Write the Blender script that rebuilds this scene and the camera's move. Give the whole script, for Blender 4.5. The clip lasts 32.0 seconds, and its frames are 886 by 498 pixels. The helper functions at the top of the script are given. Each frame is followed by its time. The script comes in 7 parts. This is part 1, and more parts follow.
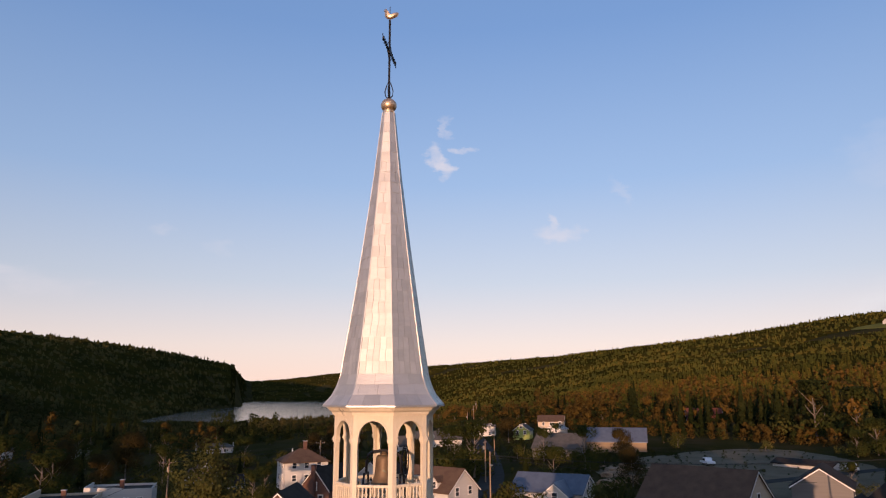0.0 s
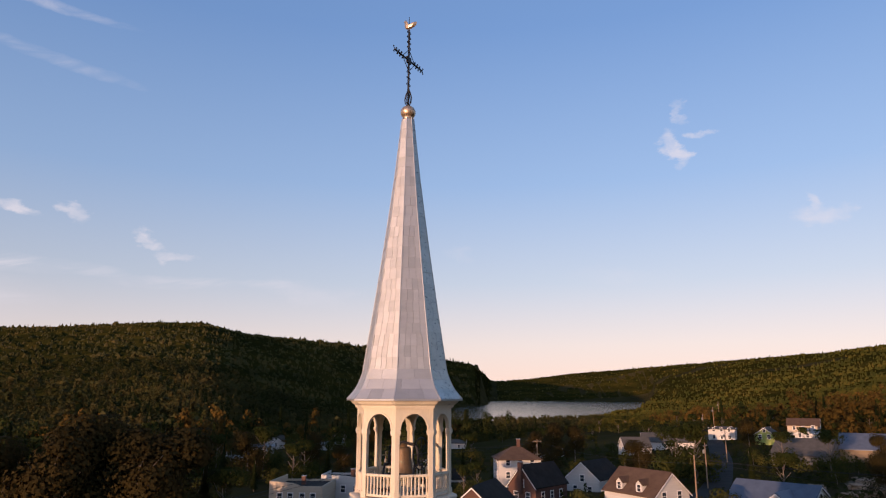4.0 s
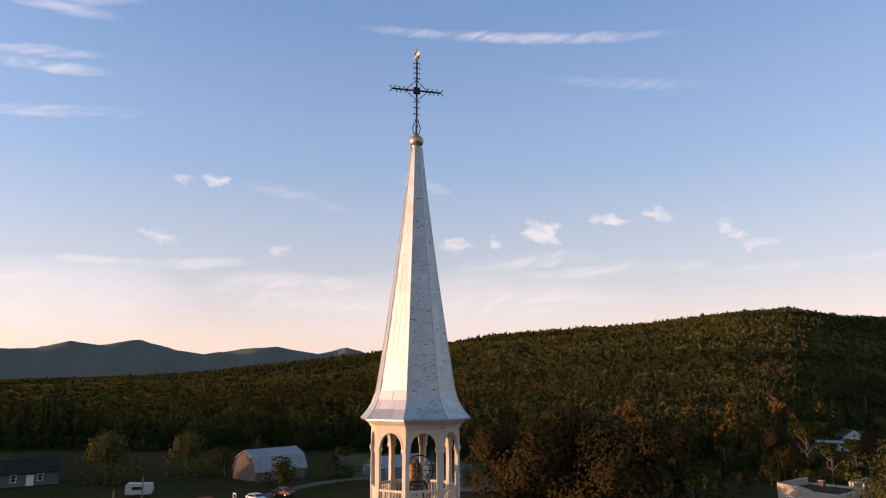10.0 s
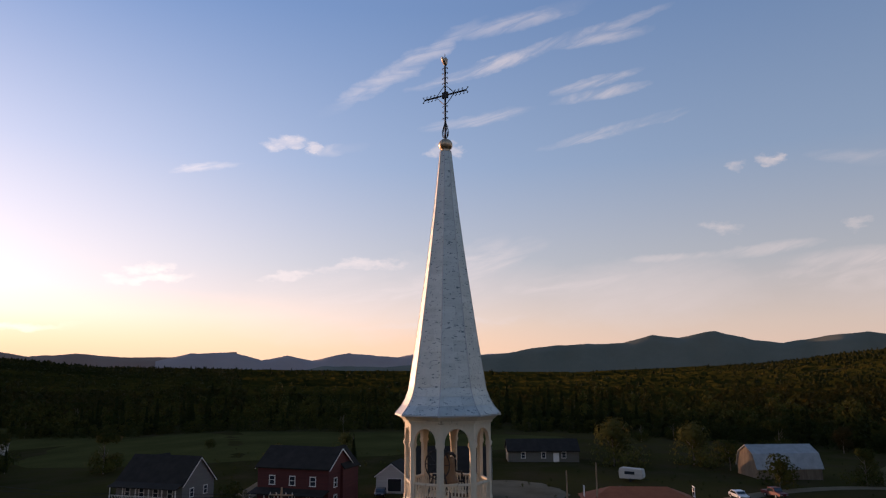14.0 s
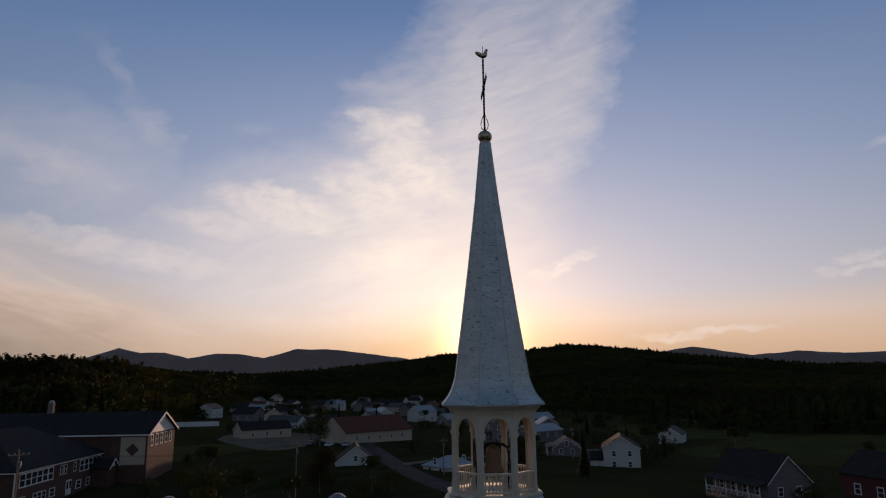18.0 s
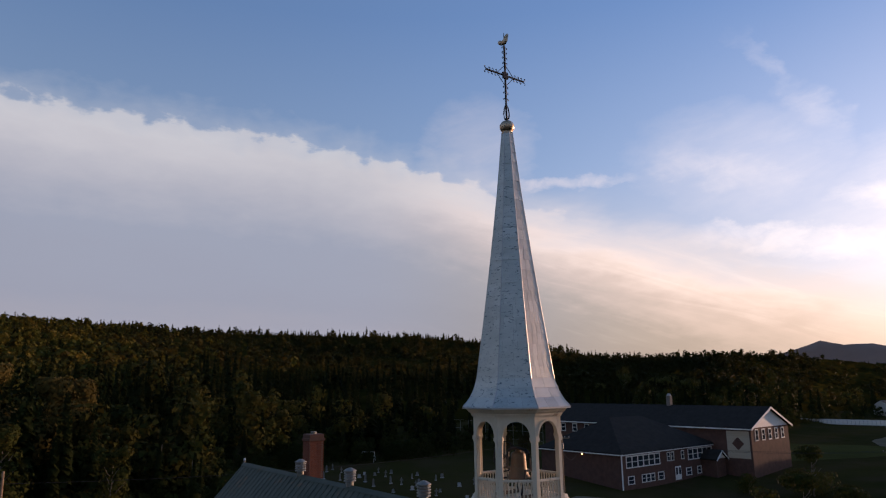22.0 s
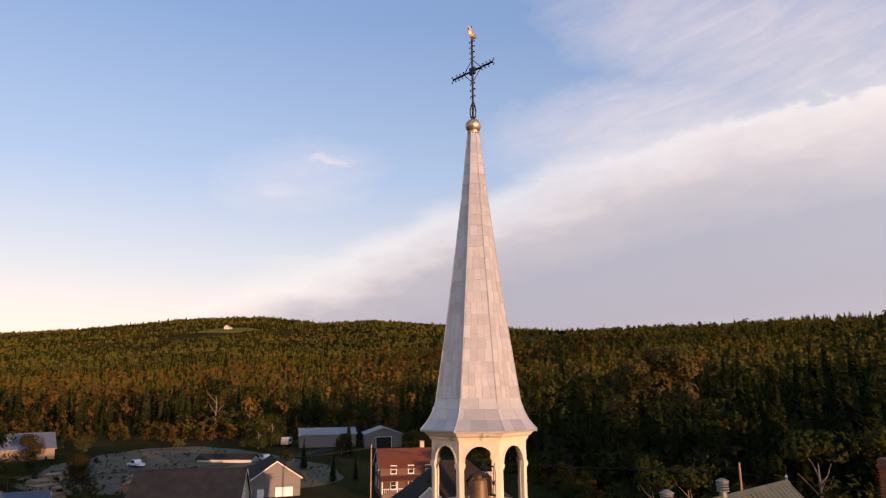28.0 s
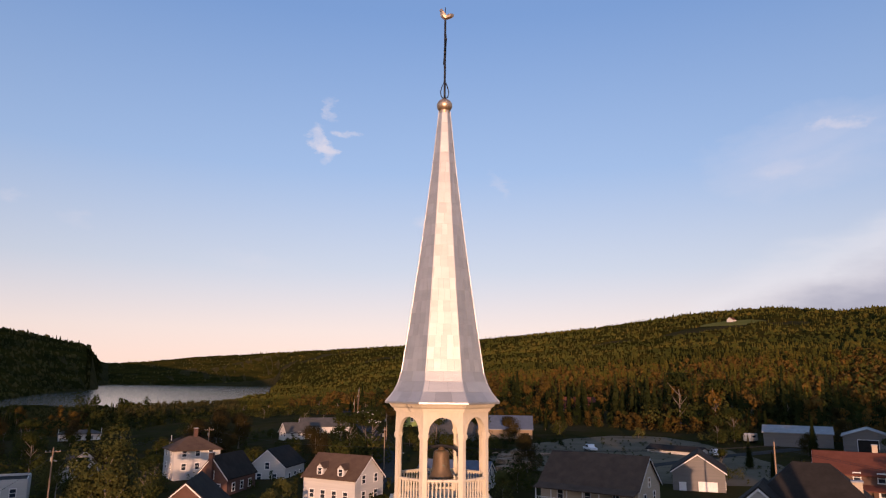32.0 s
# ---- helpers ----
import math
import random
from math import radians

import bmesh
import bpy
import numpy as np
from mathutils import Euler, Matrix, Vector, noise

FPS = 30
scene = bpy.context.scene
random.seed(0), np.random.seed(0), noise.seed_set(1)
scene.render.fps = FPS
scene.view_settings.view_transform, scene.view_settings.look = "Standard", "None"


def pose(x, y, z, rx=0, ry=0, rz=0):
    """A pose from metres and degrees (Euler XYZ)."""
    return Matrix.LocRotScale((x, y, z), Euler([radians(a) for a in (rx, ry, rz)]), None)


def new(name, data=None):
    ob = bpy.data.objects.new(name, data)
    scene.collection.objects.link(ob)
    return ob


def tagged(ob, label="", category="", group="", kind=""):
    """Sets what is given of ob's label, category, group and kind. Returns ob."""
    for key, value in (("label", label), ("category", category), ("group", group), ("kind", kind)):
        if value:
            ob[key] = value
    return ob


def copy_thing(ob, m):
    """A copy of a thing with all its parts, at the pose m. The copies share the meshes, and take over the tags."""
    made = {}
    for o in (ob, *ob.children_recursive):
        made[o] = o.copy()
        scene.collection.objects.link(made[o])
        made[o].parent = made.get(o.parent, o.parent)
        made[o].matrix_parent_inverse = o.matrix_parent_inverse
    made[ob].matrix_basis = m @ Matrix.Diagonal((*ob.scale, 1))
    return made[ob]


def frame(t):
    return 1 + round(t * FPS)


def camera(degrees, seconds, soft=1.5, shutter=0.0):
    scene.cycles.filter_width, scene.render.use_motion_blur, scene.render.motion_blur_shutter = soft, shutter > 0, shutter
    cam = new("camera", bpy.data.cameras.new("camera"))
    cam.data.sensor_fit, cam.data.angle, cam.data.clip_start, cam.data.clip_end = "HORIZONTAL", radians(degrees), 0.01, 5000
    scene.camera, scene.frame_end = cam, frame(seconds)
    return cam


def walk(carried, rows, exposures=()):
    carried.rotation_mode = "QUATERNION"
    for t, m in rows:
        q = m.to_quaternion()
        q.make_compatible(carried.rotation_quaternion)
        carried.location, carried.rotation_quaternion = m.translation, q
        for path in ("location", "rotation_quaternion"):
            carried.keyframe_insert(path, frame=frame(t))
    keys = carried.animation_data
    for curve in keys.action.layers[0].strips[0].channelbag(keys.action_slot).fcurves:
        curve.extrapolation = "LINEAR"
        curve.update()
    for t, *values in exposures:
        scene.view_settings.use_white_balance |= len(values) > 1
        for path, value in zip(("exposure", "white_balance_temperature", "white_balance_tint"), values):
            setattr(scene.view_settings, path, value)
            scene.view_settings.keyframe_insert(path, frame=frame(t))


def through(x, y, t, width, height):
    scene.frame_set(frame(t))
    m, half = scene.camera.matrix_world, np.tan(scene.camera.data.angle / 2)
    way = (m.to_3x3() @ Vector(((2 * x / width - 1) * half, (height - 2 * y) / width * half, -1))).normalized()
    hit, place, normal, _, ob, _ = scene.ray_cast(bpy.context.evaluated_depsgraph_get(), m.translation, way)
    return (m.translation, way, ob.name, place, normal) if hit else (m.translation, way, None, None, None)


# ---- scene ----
LENS = 66.29
PATH = [  # seconds, place, yaw, pitch, roll
    (0.0, -3.40, -25.47, 20.35, -12.44, 12.16, -0.25),
    (0.5, -2.63, -25.56, 20.24, -10.73, 12.41, -0.06),
    (1.0, -1.77, -25.74, 20.16, -8.85, 12.46, 0.04),
    (1.5, -0.81, -25.93, 20.09, -6.82, 12.43, 0.08),
    (2.0, 0.17, -26.12, 20.05, -4.80, 12.38, 0.10),
    (2.5, 1.22, -26.33, 20.03, -2.70, 12.40, 0.14),
    (3.0, 2.42, -26.44, 20.03, 0.18, 12.33, 0.16),
    (3.5, 3.68, -26.42, 20.07, 4.08, 12.26, 0.15),
    (4.0, 5.03, -26.33, 20.15, 7.64, 12.17, 0.11),
    (4.5, 6.45, -26.13, 20.26, 10.99, 12.11, 0.06),
    (5.0, 7.93, -25.84, 20.37, 14.24, 12.09, 0.01),
    (5.5, 9.45, -25.43, 20.47, 17.51, 12.16, -0.03),
    (6.0, 11.00, -24.89, 20.55, 20.91, 12.33, -0.06),
    (6.5, 12.62, -24.28, 20.63, 24.59, 12.40, -0.12),
    (7.0, 14.27, -23.52, 20.71, 28.39, 12.33, -0.17),
    (7.5, 15.94, -22.59, 20.79, 32.35, 12.23, -0.20),
    (8.0, 17.63, -21.48, 20.90, 36.55, 12.11, -0.22),
    (8.5, 19.28, -20.21, 21.01, 40.95, 11.82, -0.20),
    (9.0, 20.90, -18.72, 21.12, 45.51, 11.59, -0.19),
    (9.5, 22.47, -17.07, 21.23, 50.29, 11.38, -0.17),
    (10.0, 23.96, -15.25, 21.34, 55.19, 11.24, -0.16),
    (10.5, 25.33, -13.27, 21.44, 60.27, 11.02, -0.17),
    (11.0, 26.51, -11.07, 21.52, 65.47, 10.84, -0.23),
    (11.5, 27.49, -8.70, 21.58, 70.90, 10.72, -0.30),
    (12.0, 28.26, -6.18, 21.63, 76.51, 10.71, -0.36),
    (12.5, 28.81, -3.44, 21.65, 82.41, 10.60, -0.38),
    (13.0, 29.08, -0.56, 21.63, 88.43, 10.51, -0.35),
    (13.5, 29.08, 2.43, 21.58, 94.67, 10.58, -0.32),
    (14.0, 28.75, 5.50, 21.53, 101.10, 10.64, -0.31),
    (14.5, 28.06, 8.59, 21.48, 107.71, 10.69, -0.34),
    (15.0, 27.01, 11.66, 21.43, 114.50, 10.73, -0.38),
    (15.5, 25.57, 14.65, 21.39, 121.43, 10.77, -0.43),
    (16.0, 23.74, 17.50, 21.34, 128.52, 10.79, -0.48),
    (16.5, 21.49, 20.19, 21.28, 135.81, 10.82, -0.56),
    (17.0, 18.92, 22.60, 21.19, 143.09, 10.82, -0.66),
    (17.5, 16.22, 24.58, 21.10, 150.01, 10.91, -0.75),
    (18.0, 13.31, 26.14, 21.01, 156.86, 10.92, -0.76),
    (18.5, 10.22, 27.28, 20.91, 163.67, 10.99, -0.72),
    (19.0, 7.03, 28.03, 20.85, 170.50, 11.01, -0.66),
    (19.5, 3.77, 28.51, 20.82, 177.35, 11.05, -0.70),
    (20.0, 0.46, 28.66, 20.79, 184.25, 11.12, -0.79),
    (20.5, -2.79, 28.44, 20.79, 190.94, 11.18, -0.84),
    (21.0, -5.98, 27.79, 20.84, 197.64, 11.25, -0.90),
    (21.5, -9.11, 26.74, 20.90, 204.53, 11.22, -0.91),
    (22.0, -12.08, 25.25, 20.94, 211.41, 11.20, -0.83),
    (22.5, -14.85, 23.42, 20.97, 218.19, 11.24, -0.68),
    (23.0, -17.35, 21.27, 21.00, 225.03, 11.30, -0.58),
    (23.5, -19.65, 18.79, 21.06, 232.00, 11.32, -0.47),
    (24.0, -21.66, 16.06, 21.14, 239.00, 11.37, -0.38),
    (24.5, -23.37, 13.07, 21.23, 246.11, 11.41, -0.40),
    (25.0, -24.68, 9.92, 21.32, 253.22, 11.38, -0.46),
    (25.5, -25.59, 6.62, 21.38, 260.29, 11.37, -0.55),
    (26.0, -26.06, 3.31, 21.41, 267.25, 11.40, -0.60),
    (26.5, -26.10, -0.02, 21.43, 274.18, 11.45, -0.61),
    (27.0, -25.73, -3.35, 21.44, 281.18, 11.51, -0.59),
    (27.5, -24.96, -6.70, 21.44, 288.31, 11.56, -0.51),
    (28.0, -23.81, -10.05, 21.46, 295.66, 11.59, -0.36),
    (28.5, -22.27, -13.20, 21.44, 302.95, 11.51, -0.21),
    (29.0, -20.49, -15.86, 21.40, 309.59, 11.50, -0.06),
    (29.5, -18.44, -18.19, 21.36, 316.08, 11.54, 0.08),
    (30.0, -16.37, -20.08, 21.30, 321.86, 11.45, 0.23),
    (30.5, -14.38, -21.56, 21.20, 326.99, 11.36, 0.30),
    (31.0, -12.59, -22.73, 21.08, 331.41, 11.28, 0.33),
    (31.5, -11.12, -23.54, 20.90, 334.87, 11.15, 0.40),
    (32.0, -10.16, -24.08, 20.72, 337.14, 11.08, 0.54),
]

def carried_pose(x, y, z, yaw, pitch, roll):
    return pose(x, y, z, 90 + pitch, 0, yaw) @ pose(0, 0, 0, 0, 0, roll)


cam = camera(LENS, 32.0, soft=1.2)
walk(cam, [(t, carried_pose(*row)) for t, *row in PATH],
     exposures=[(0, 0.36, 6600, 10), (3, 0.34, 6450, 10), (6, 0.54, 6600, 10), (9, 0.66, 7000, 11), (10, 0.66, 7000, 11), (13, 0.43, 7250, 12), (15.5, -0.30, 6900, 11), (17.2, -0.62, 6550, 8), (19.0, -0.88, 6780, 7), (20, -0.60, 6800, 8), (21, -0.38, 6700, 10), (22, 0.02, 6550, 10), (23, 0.39, 6600, 10), (24, 0.54, 6750, 11), (25, 0.68, 6950, 12), (28, 0.66, 7600, 14), (30, 0.48, 7100, 13), (32, 0.38, 6650, 12)])

# ---- sky and sun ----
SUN_AZ, SUN_EL = -116.3, 3.3          # degrees, from +x to +y; just over the western hill


def bearing(az, el):
    return Vector((math.cos(radians(az)) * math.cos(radians(el)), math.sin(radians(az)) * math.cos(radians(el)), math.sin(radians(el))))


SUN_DIR, GLOW_DIR = bearing(SUN_AZ, SUN_EL), bearing(SUN_AZ, 2.75)


class Nodes:
    """A short way to write node trees."""

    def __init__(self, tree):
        self.t = tree
        tree.nodes.clear()

    def n(self, kind, **props):
        node = self.t.nodes.new(kind)
        for key, value in props.items():
            if key == "operation":
                node.operation = value
            elif key == "blend":
                node.blend_type = value
            elif key == "data":
                node.data_type = value
            elif key == "dims":
                node.noise_dimensions = value
            elif key == "sky":
                node.sky_type = value
        return node

    def link(self, a, b):
        self.t.links.new(a, b)

    def put(self, socket, value):
        if isinstance(value, bpy.types.NodeSocket):
            self.t.links.new(value, socket)
        else:
            socket.default_value = value

    def math(self, op, a, b=0.0, c=0.0, clamp=False):
        node = self.n("ShaderNodeMath", operation=op)
        node.use_clamp = clamp
        for s, v in zip(node.inputs, (a, b, c)):
            self.put(s, v)
        return node.outputs[0]

    def vmath(self, op, a, b=(0, 0, 0)):
        node = self.n("ShaderNodeVectorMath", operation=op)
        self.put(node.inputs[0], a)
        self.put(node.inputs[1], b)
        return node.outputs["Value" if op in ("DOT_PRODUCT", "LENGTH") else "Vector"]

    def mix(self, fac, a, b, blend="MIX"):
        node = self.n("ShaderNodeMix", data="RGBA", blend=blend)
        self.put(node.inputs[0], fac)
        for s, v in ((node.inputs[6], a), (node.inputs[7], b)):
            self.put(s, v if isinstance(v, bpy.types.NodeSocket) or len(v) == 4 else (*v, 1))
        return node.outputs[2]

    def ramp(self, fac, stops, smooth=False):
        node = self.n("ShaderNodeValToRGB")
        node.color_ramp.interpolation = "EASE" if smooth else "LINEAR"
        el = node.color_ramp.elements
        while len(el) < len(stops):
            el.new(1.0)
        for e, (p, c) in zip(el, stops):
            e.position = p
            e.color = (c, c, c, 1) if isinstance(c, (int, float)) else (*c, 1)
        self.put(node.inputs[0], fac)
        return node.outputs[0]

    def noise(self, vector, scale, detail=3.0, rough=0.55, distortion=0.0):
        node = self.n("ShaderNodeTexNoise")
        self.put(node.inputs["Vector"], vector)
        node.inputs["Scale"].default_value = scale
        node.inputs["Detail"].default_value = detail
        node.inputs["Roughness"].default_value = rough
        node.inputs["Distortion"].default_value = distortion
        return node.outputs[0]

    def scaled(self, vector, s, r=(0, 0, 0)):
        node = self.n("ShaderNodeMapping")
        self.put(node.inputs["Vector"], vector)
        node.inputs["Scale"].default_value = s
        node.inputs["Rotation"].default_value = r
        return node.outputs[0]


def make_world():
    world = bpy.data.worlds.new("evening_sky")
    scene.world = world
    world.use_nodes = True
    k = Nodes(world.node_tree)
    d = k.vmath("NORMALIZE", k.n("ShaderNodeTexCoord").outputs["Generated"])
    sep = k.n("ShaderNodeSeparateXYZ")
    k.link(d, sep.inputs[0])
    up = sep.outputs[2]
    dot = k.vmath("DOT_PRODUCT", d, tuple(GLOW_DIR))
    toward = k.math("MAXIMUM", dot, 0.0)
    low = k.math("SUBTRACT", 1.0, k.math("MULTIPLY", up, 1.9), clamp=True)
    clear = k.ramp(up, [(0.0, (0.84, 0.60, 0.51)), (0.07, (0.79, 0.67, 0.66)), (0.16, (0.61, 0.67, 0.82)), (0.30, (0.36, 0.52, 0.83)), (0.5, (0.205, 0.365, 0.72)), (1.0, (0.10, 0.22, 0.50))])
    # a clear sky is deepest at right angles to the sun
    deep = k.math("ADD", 0.73, k.math("MULTIPLY", k.math("MULTIPLY", dot, dot), 0.27))
    deep = k.math("ADD", deep, k.math("MULTIPLY", k.math("POWER", toward, 1.5), 0.17))
    deep = k.math("ADD", deep, k.math("MULTIPLY", k.math("SUBTRACT", 0.16, up, clamp=True), 1.8))
    grey = k.n("ShaderNodeCombineXYZ")
    for s in grey.inputs:
        k.link(deep, s)
    col = k.mix(1.0, clear, grey.outputs[0], "MULTIPLY")
    sky = k.n("ShaderNodeTexSky", sky="NISHITA")
    sky.sun_disc, sky.sun_elevation, sky.sun_rotation = False, radians(SUN_EL), radians(90 - SUN_AZ)
    col = k.mix(1.0, col, k.mix(1.0, sky.outputs[0], (0.02, 0.02, 0.02), "MULTIPLY"), "ADD")
    # glow about the low sun
    col = k.mix(k.math("MULTIPLY", k.math("POWER", toward, 6.5), k.math("MULTIPLY", low, 0.85)), col, (1.95, 1.70, 1.80))
    band_low = k.ramp(up, [(0.0, 1.0), (0.045, 0.9), (0.12, 0.0)])
    col = k.mix(k.math("MULTIPLY", k.math("POWER", toward, 3.5), k.math("MULTIPLY", band_low, 0.85)), col, (2.1, 1.28, 0.66))
    rosy = k.ramp(up, [(0.0, 1.0), (0.03, 0.85), (0.085, 0.0)])
    col = k.mix(k.math("MULTIPLY", k.math("MULTIPLY", k.math("POWER", toward, 1.4), rosy), 0.72), col, (1.06, 0.67, 0.47))
    col = k.mix(k.math("MULTIPLY", k.math("POWER", toward, 1.5), k.ramp(up, [(0.05, 0.0), (0.22, 1.0)])), col, (0.96, 0.985, 1.07), "MULTIPLY")
    # bearing and height over the horizon, in degrees, in which the clouds are laid out
    turned = k.scaled(d, (1, 1, 1), (0, 0, radians(-238)))
    flat = k.n("ShaderNodeSeparateXYZ")
    k.link(turned, flat.inputs[0])
    azim = k.math("ADD", k.math("MULTIPLY", k.math("ARCTAN2", flat.outputs[1], flat.outputs[0]), 180 / math.pi), 238.0)
    elev = k.math("MULTIPLY", k.math("ARCSINE", up), 180 / math.pi)
    sheet = k.n("ShaderNodeCombineXYZ")
    k.link(azim, sheet.inputs[0])
    k.link(elev, sheet.inputs[1])
    sheet.inputs[2].default_value = 1.0
    sheet = sheet.outputs[0]
    tattered = k.n("ShaderNodeTexNoise")
    k.link(k.scaled(sheet, (0.55, 1.0, 1.0)), tattered.inputs["Vector"])
    tattered.inputs["Scale"].default_value, tattered.inputs["Detail"].default_value, tattered.inputs["Roughness"].default_value = 0.55, 6.0, 0.62
    drift = k.n("ShaderNodeVectorMath", operation="MULTIPLY")
    k.link(k.vmath("SUBTRACT", tattered.outputs["Color"], (0.5, 0.5, 0.5)), drift.inputs[0])
    drift.inputs[1].default_value = (6.0, 2.6, 0.0)
    torn = k.vmath("ADD", sheet, drift.outputs[0])
    combed = k.n("ShaderNodeVectorMath", operation="MULTIPLY_ADD")
    k.link(drift.outputs[0], combed.inputs[0])
    combed.inputs[1].default_value = (0.6, 0.30, 0.0)
    k.link(sheet, combed.inputs[2])
    combed = combed.outputs[0]
    wisps = k.noise(k.scaled(k.scaled(sheet, (1, 1, 1), (0, 0, radians(14))), (0.16, 0.75, 1.0)), 1.0, 7.0, 0.60, 1.1)
    fleece = k.noise(k.scaled(sheet, (0.55, 0.95, 1.0)), 0.75, 7.0, 0.64, 0.5)

    def laid(rows, where, slim=1.6, stretch=0.62):
        """The strongest of several drawn-out clouds: ends, half width, strength."""
        most = None
        for a0, e0, a1, e1, wide, much in rows:
            span = math.hypot(a1 - a0, e1 - e0)
            c, t = (a1 - a0) / span, (e1 - e0) / span
            ma, me, long, broad_ = (a0 + a1) / 2, (e0 + e1) / 2, span * stretch + wide, wide * slim
            p = k.vmath("DOT_PRODUCT", where, (c / long, t / long, -(c * ma + t * me) / long))
            q = k.vmath("DOT_PRODUCT", where, (-t / broad_, c / broad_, (t * ma - c * me) / broad_))
            off = k.math("MULTIPLY_ADD", q, q, k.math("MULTIPLY", p, p))
            one = k.math("MULTIPLY_ADD", off, -much, much)
            most = one if most is None else k.math("MAXIMUM", most, one)
        return k.math("MAXIMUM", most, 0.0)

    cloudcol = k.mix(k.math("POWER", toward, 2.0), (0.84, 0.77, 0.83), (1.28, 1.19, 1.34))
    cloudcol = k.mix(k.math("POWER", toward, 10.0), cloudcol, (2.7, 2.25, 1.95))
    # soft veils: over the sunset, over the cloud bank and low in the west
    veil = laid(((232.5, 33, 240.0, 16.0, 3.6, 0.75), (238.0, 33, 247.0, 12.0, 6.0, 0.85), (243.0, 14, 268.0, 9.0, 6.0, 0.8), (246.0, 24, 254.0, 14.0, 4.5, 0.7), (343, 21, 371, 30, 4.2, 0.75), (352, 22, 362, 27, 4.0, 0.6), (356, 22, 378, 20.5, 3.0, 0.7), (296, 19.0, 300, 19.6, 3.0, 0.5), (272, 16, 282, 17.5, 3.0, 0.5), (181, 6.4, 168, 6.8, 2.0, 0.6), (158, 6.0, 132, 6.6, 2.2, 0.55), (206, 5.5, 184, 7.2, 2.4, 0.5), (393, 18, 403, 16.5, 2.2, 0.35)), torn)
    veil = k.math("MULTIPLY", k.math("MULTIPLY", veil, 1.25), k.math("ADD", 0.60, k.math("MULTIPLY", k.ramp(wisps, [(0.30, 0.0), (0.70, 1.0)], True), 0.27)), clamp=True)
    col = k.mix(k.math("MULTIPLY", veil, 0.62), col, cloudcol)
    # puffs and streaks, sky by sky
    north = ((78.5, 20.5, 77.9, 18.9, 0.85, 1.0), (78.4, 22.9, 77.0, 21.9, 0.35, 0.6), (76.3, 20.6, 75.0, 20.4, 0.3, 0.6), (69.4, 13.2, 66.0, 13.0, 0.6, 0.8), (68.9, 14.6, 68.2, 13.4, 0.5, 0.7), (62.8, 17.3, 61.9, 15.3, 0.55, 0.35), (101.2, 12.8, 100.0, 12.7, 0.5, 0.4), (97.6, 12.0, 95.4, 11.6, 0.7, 0.3), (112, 8.6, 106, 7.6, 0.9, 0.4), (87, 9.6, 78, 9.4, 0.7, 0.28), (397.5, 18.9, 393.8, 18.6, 0.35, 0.55), (402, 16.1, 397.5, 16.4, 0.55, 0.4))
    puffs = ((144.9, 11.7, 143.6, 11.7, 0.5, 1.0), (141.4, 11.8, 140.3, 11.4, 0.42, 0.85), (137.2, 12.8, 135.9, 11.9, 0.62, 1.1), (131.9, 13.6, 129.8, 13.1, 0.4, 0.9), (127.7, 13.5, 126, 13.2, 0.4, 0.75), (122.3, 12.4, 120.8, 11.9, 0.4, 0.75), (121.8, 11.5, 120.2, 11.3, 0.32, 0.8), (120.6, 10.6, 118.6, 10.5, 0.3, 0.7), (165.2, 16.2, 163.9, 16.1, 0.35, 0.8), (167.4, 16.0, 166.4, 15.9, 0.3, 0.6), (169.5, 11.5, 167, 11.3, 0.35, 0.65), (159.5, 10.8, 158.5, 10.7, 0.35, 0.6), (192, 18.9, 189.6, 18.9, 0.42, 0.85), (206, 18.9, 203.0, 19.6, 0.5, 0.9), (202.9, 18.8, 201.8, 19.0, 0.38, 0.8))
    low_streaks = ((142, 9.8, 133.5, 10.4, 0.6, 0.9), (136, 9.0, 126, 9.3, 0.5, 0.85), (131, 9.6, 124, 9.0, 0.5, 0.55), (123, 8.5, 116, 8.8, 0.45, 0.6), (114, 8.9, 110.5, 8.9, 0.3, 0.5), (146, 6.7, 132, 6.8, 0.9, 0.6), (162, 8.4, 153.5, 8.2, 0.7, 0.95), (160, 6.6, 143, 6.3, 0.8, 0.75), (174.5, 9.3, 169.5, 9.3, 0.32, 0.7), (168, 9.3, 162.5, 9.7, 0.42, 0.85), (161.5, 8.0, 155.5, 8.5, 0.5, 1.0), (164, 7.2, 157, 7.3, 0.8, 0.65), (192.5, 7.4, 187.0, 10.4, 1.3, 0.75), (189.5, 8.5, 184, 10.6, 0.9, 0.7), (200, 6.4, 190, 7.4, 0.5, 0.65), (184, 7.2, 177.5, 7.8, 0.7, 0.75))
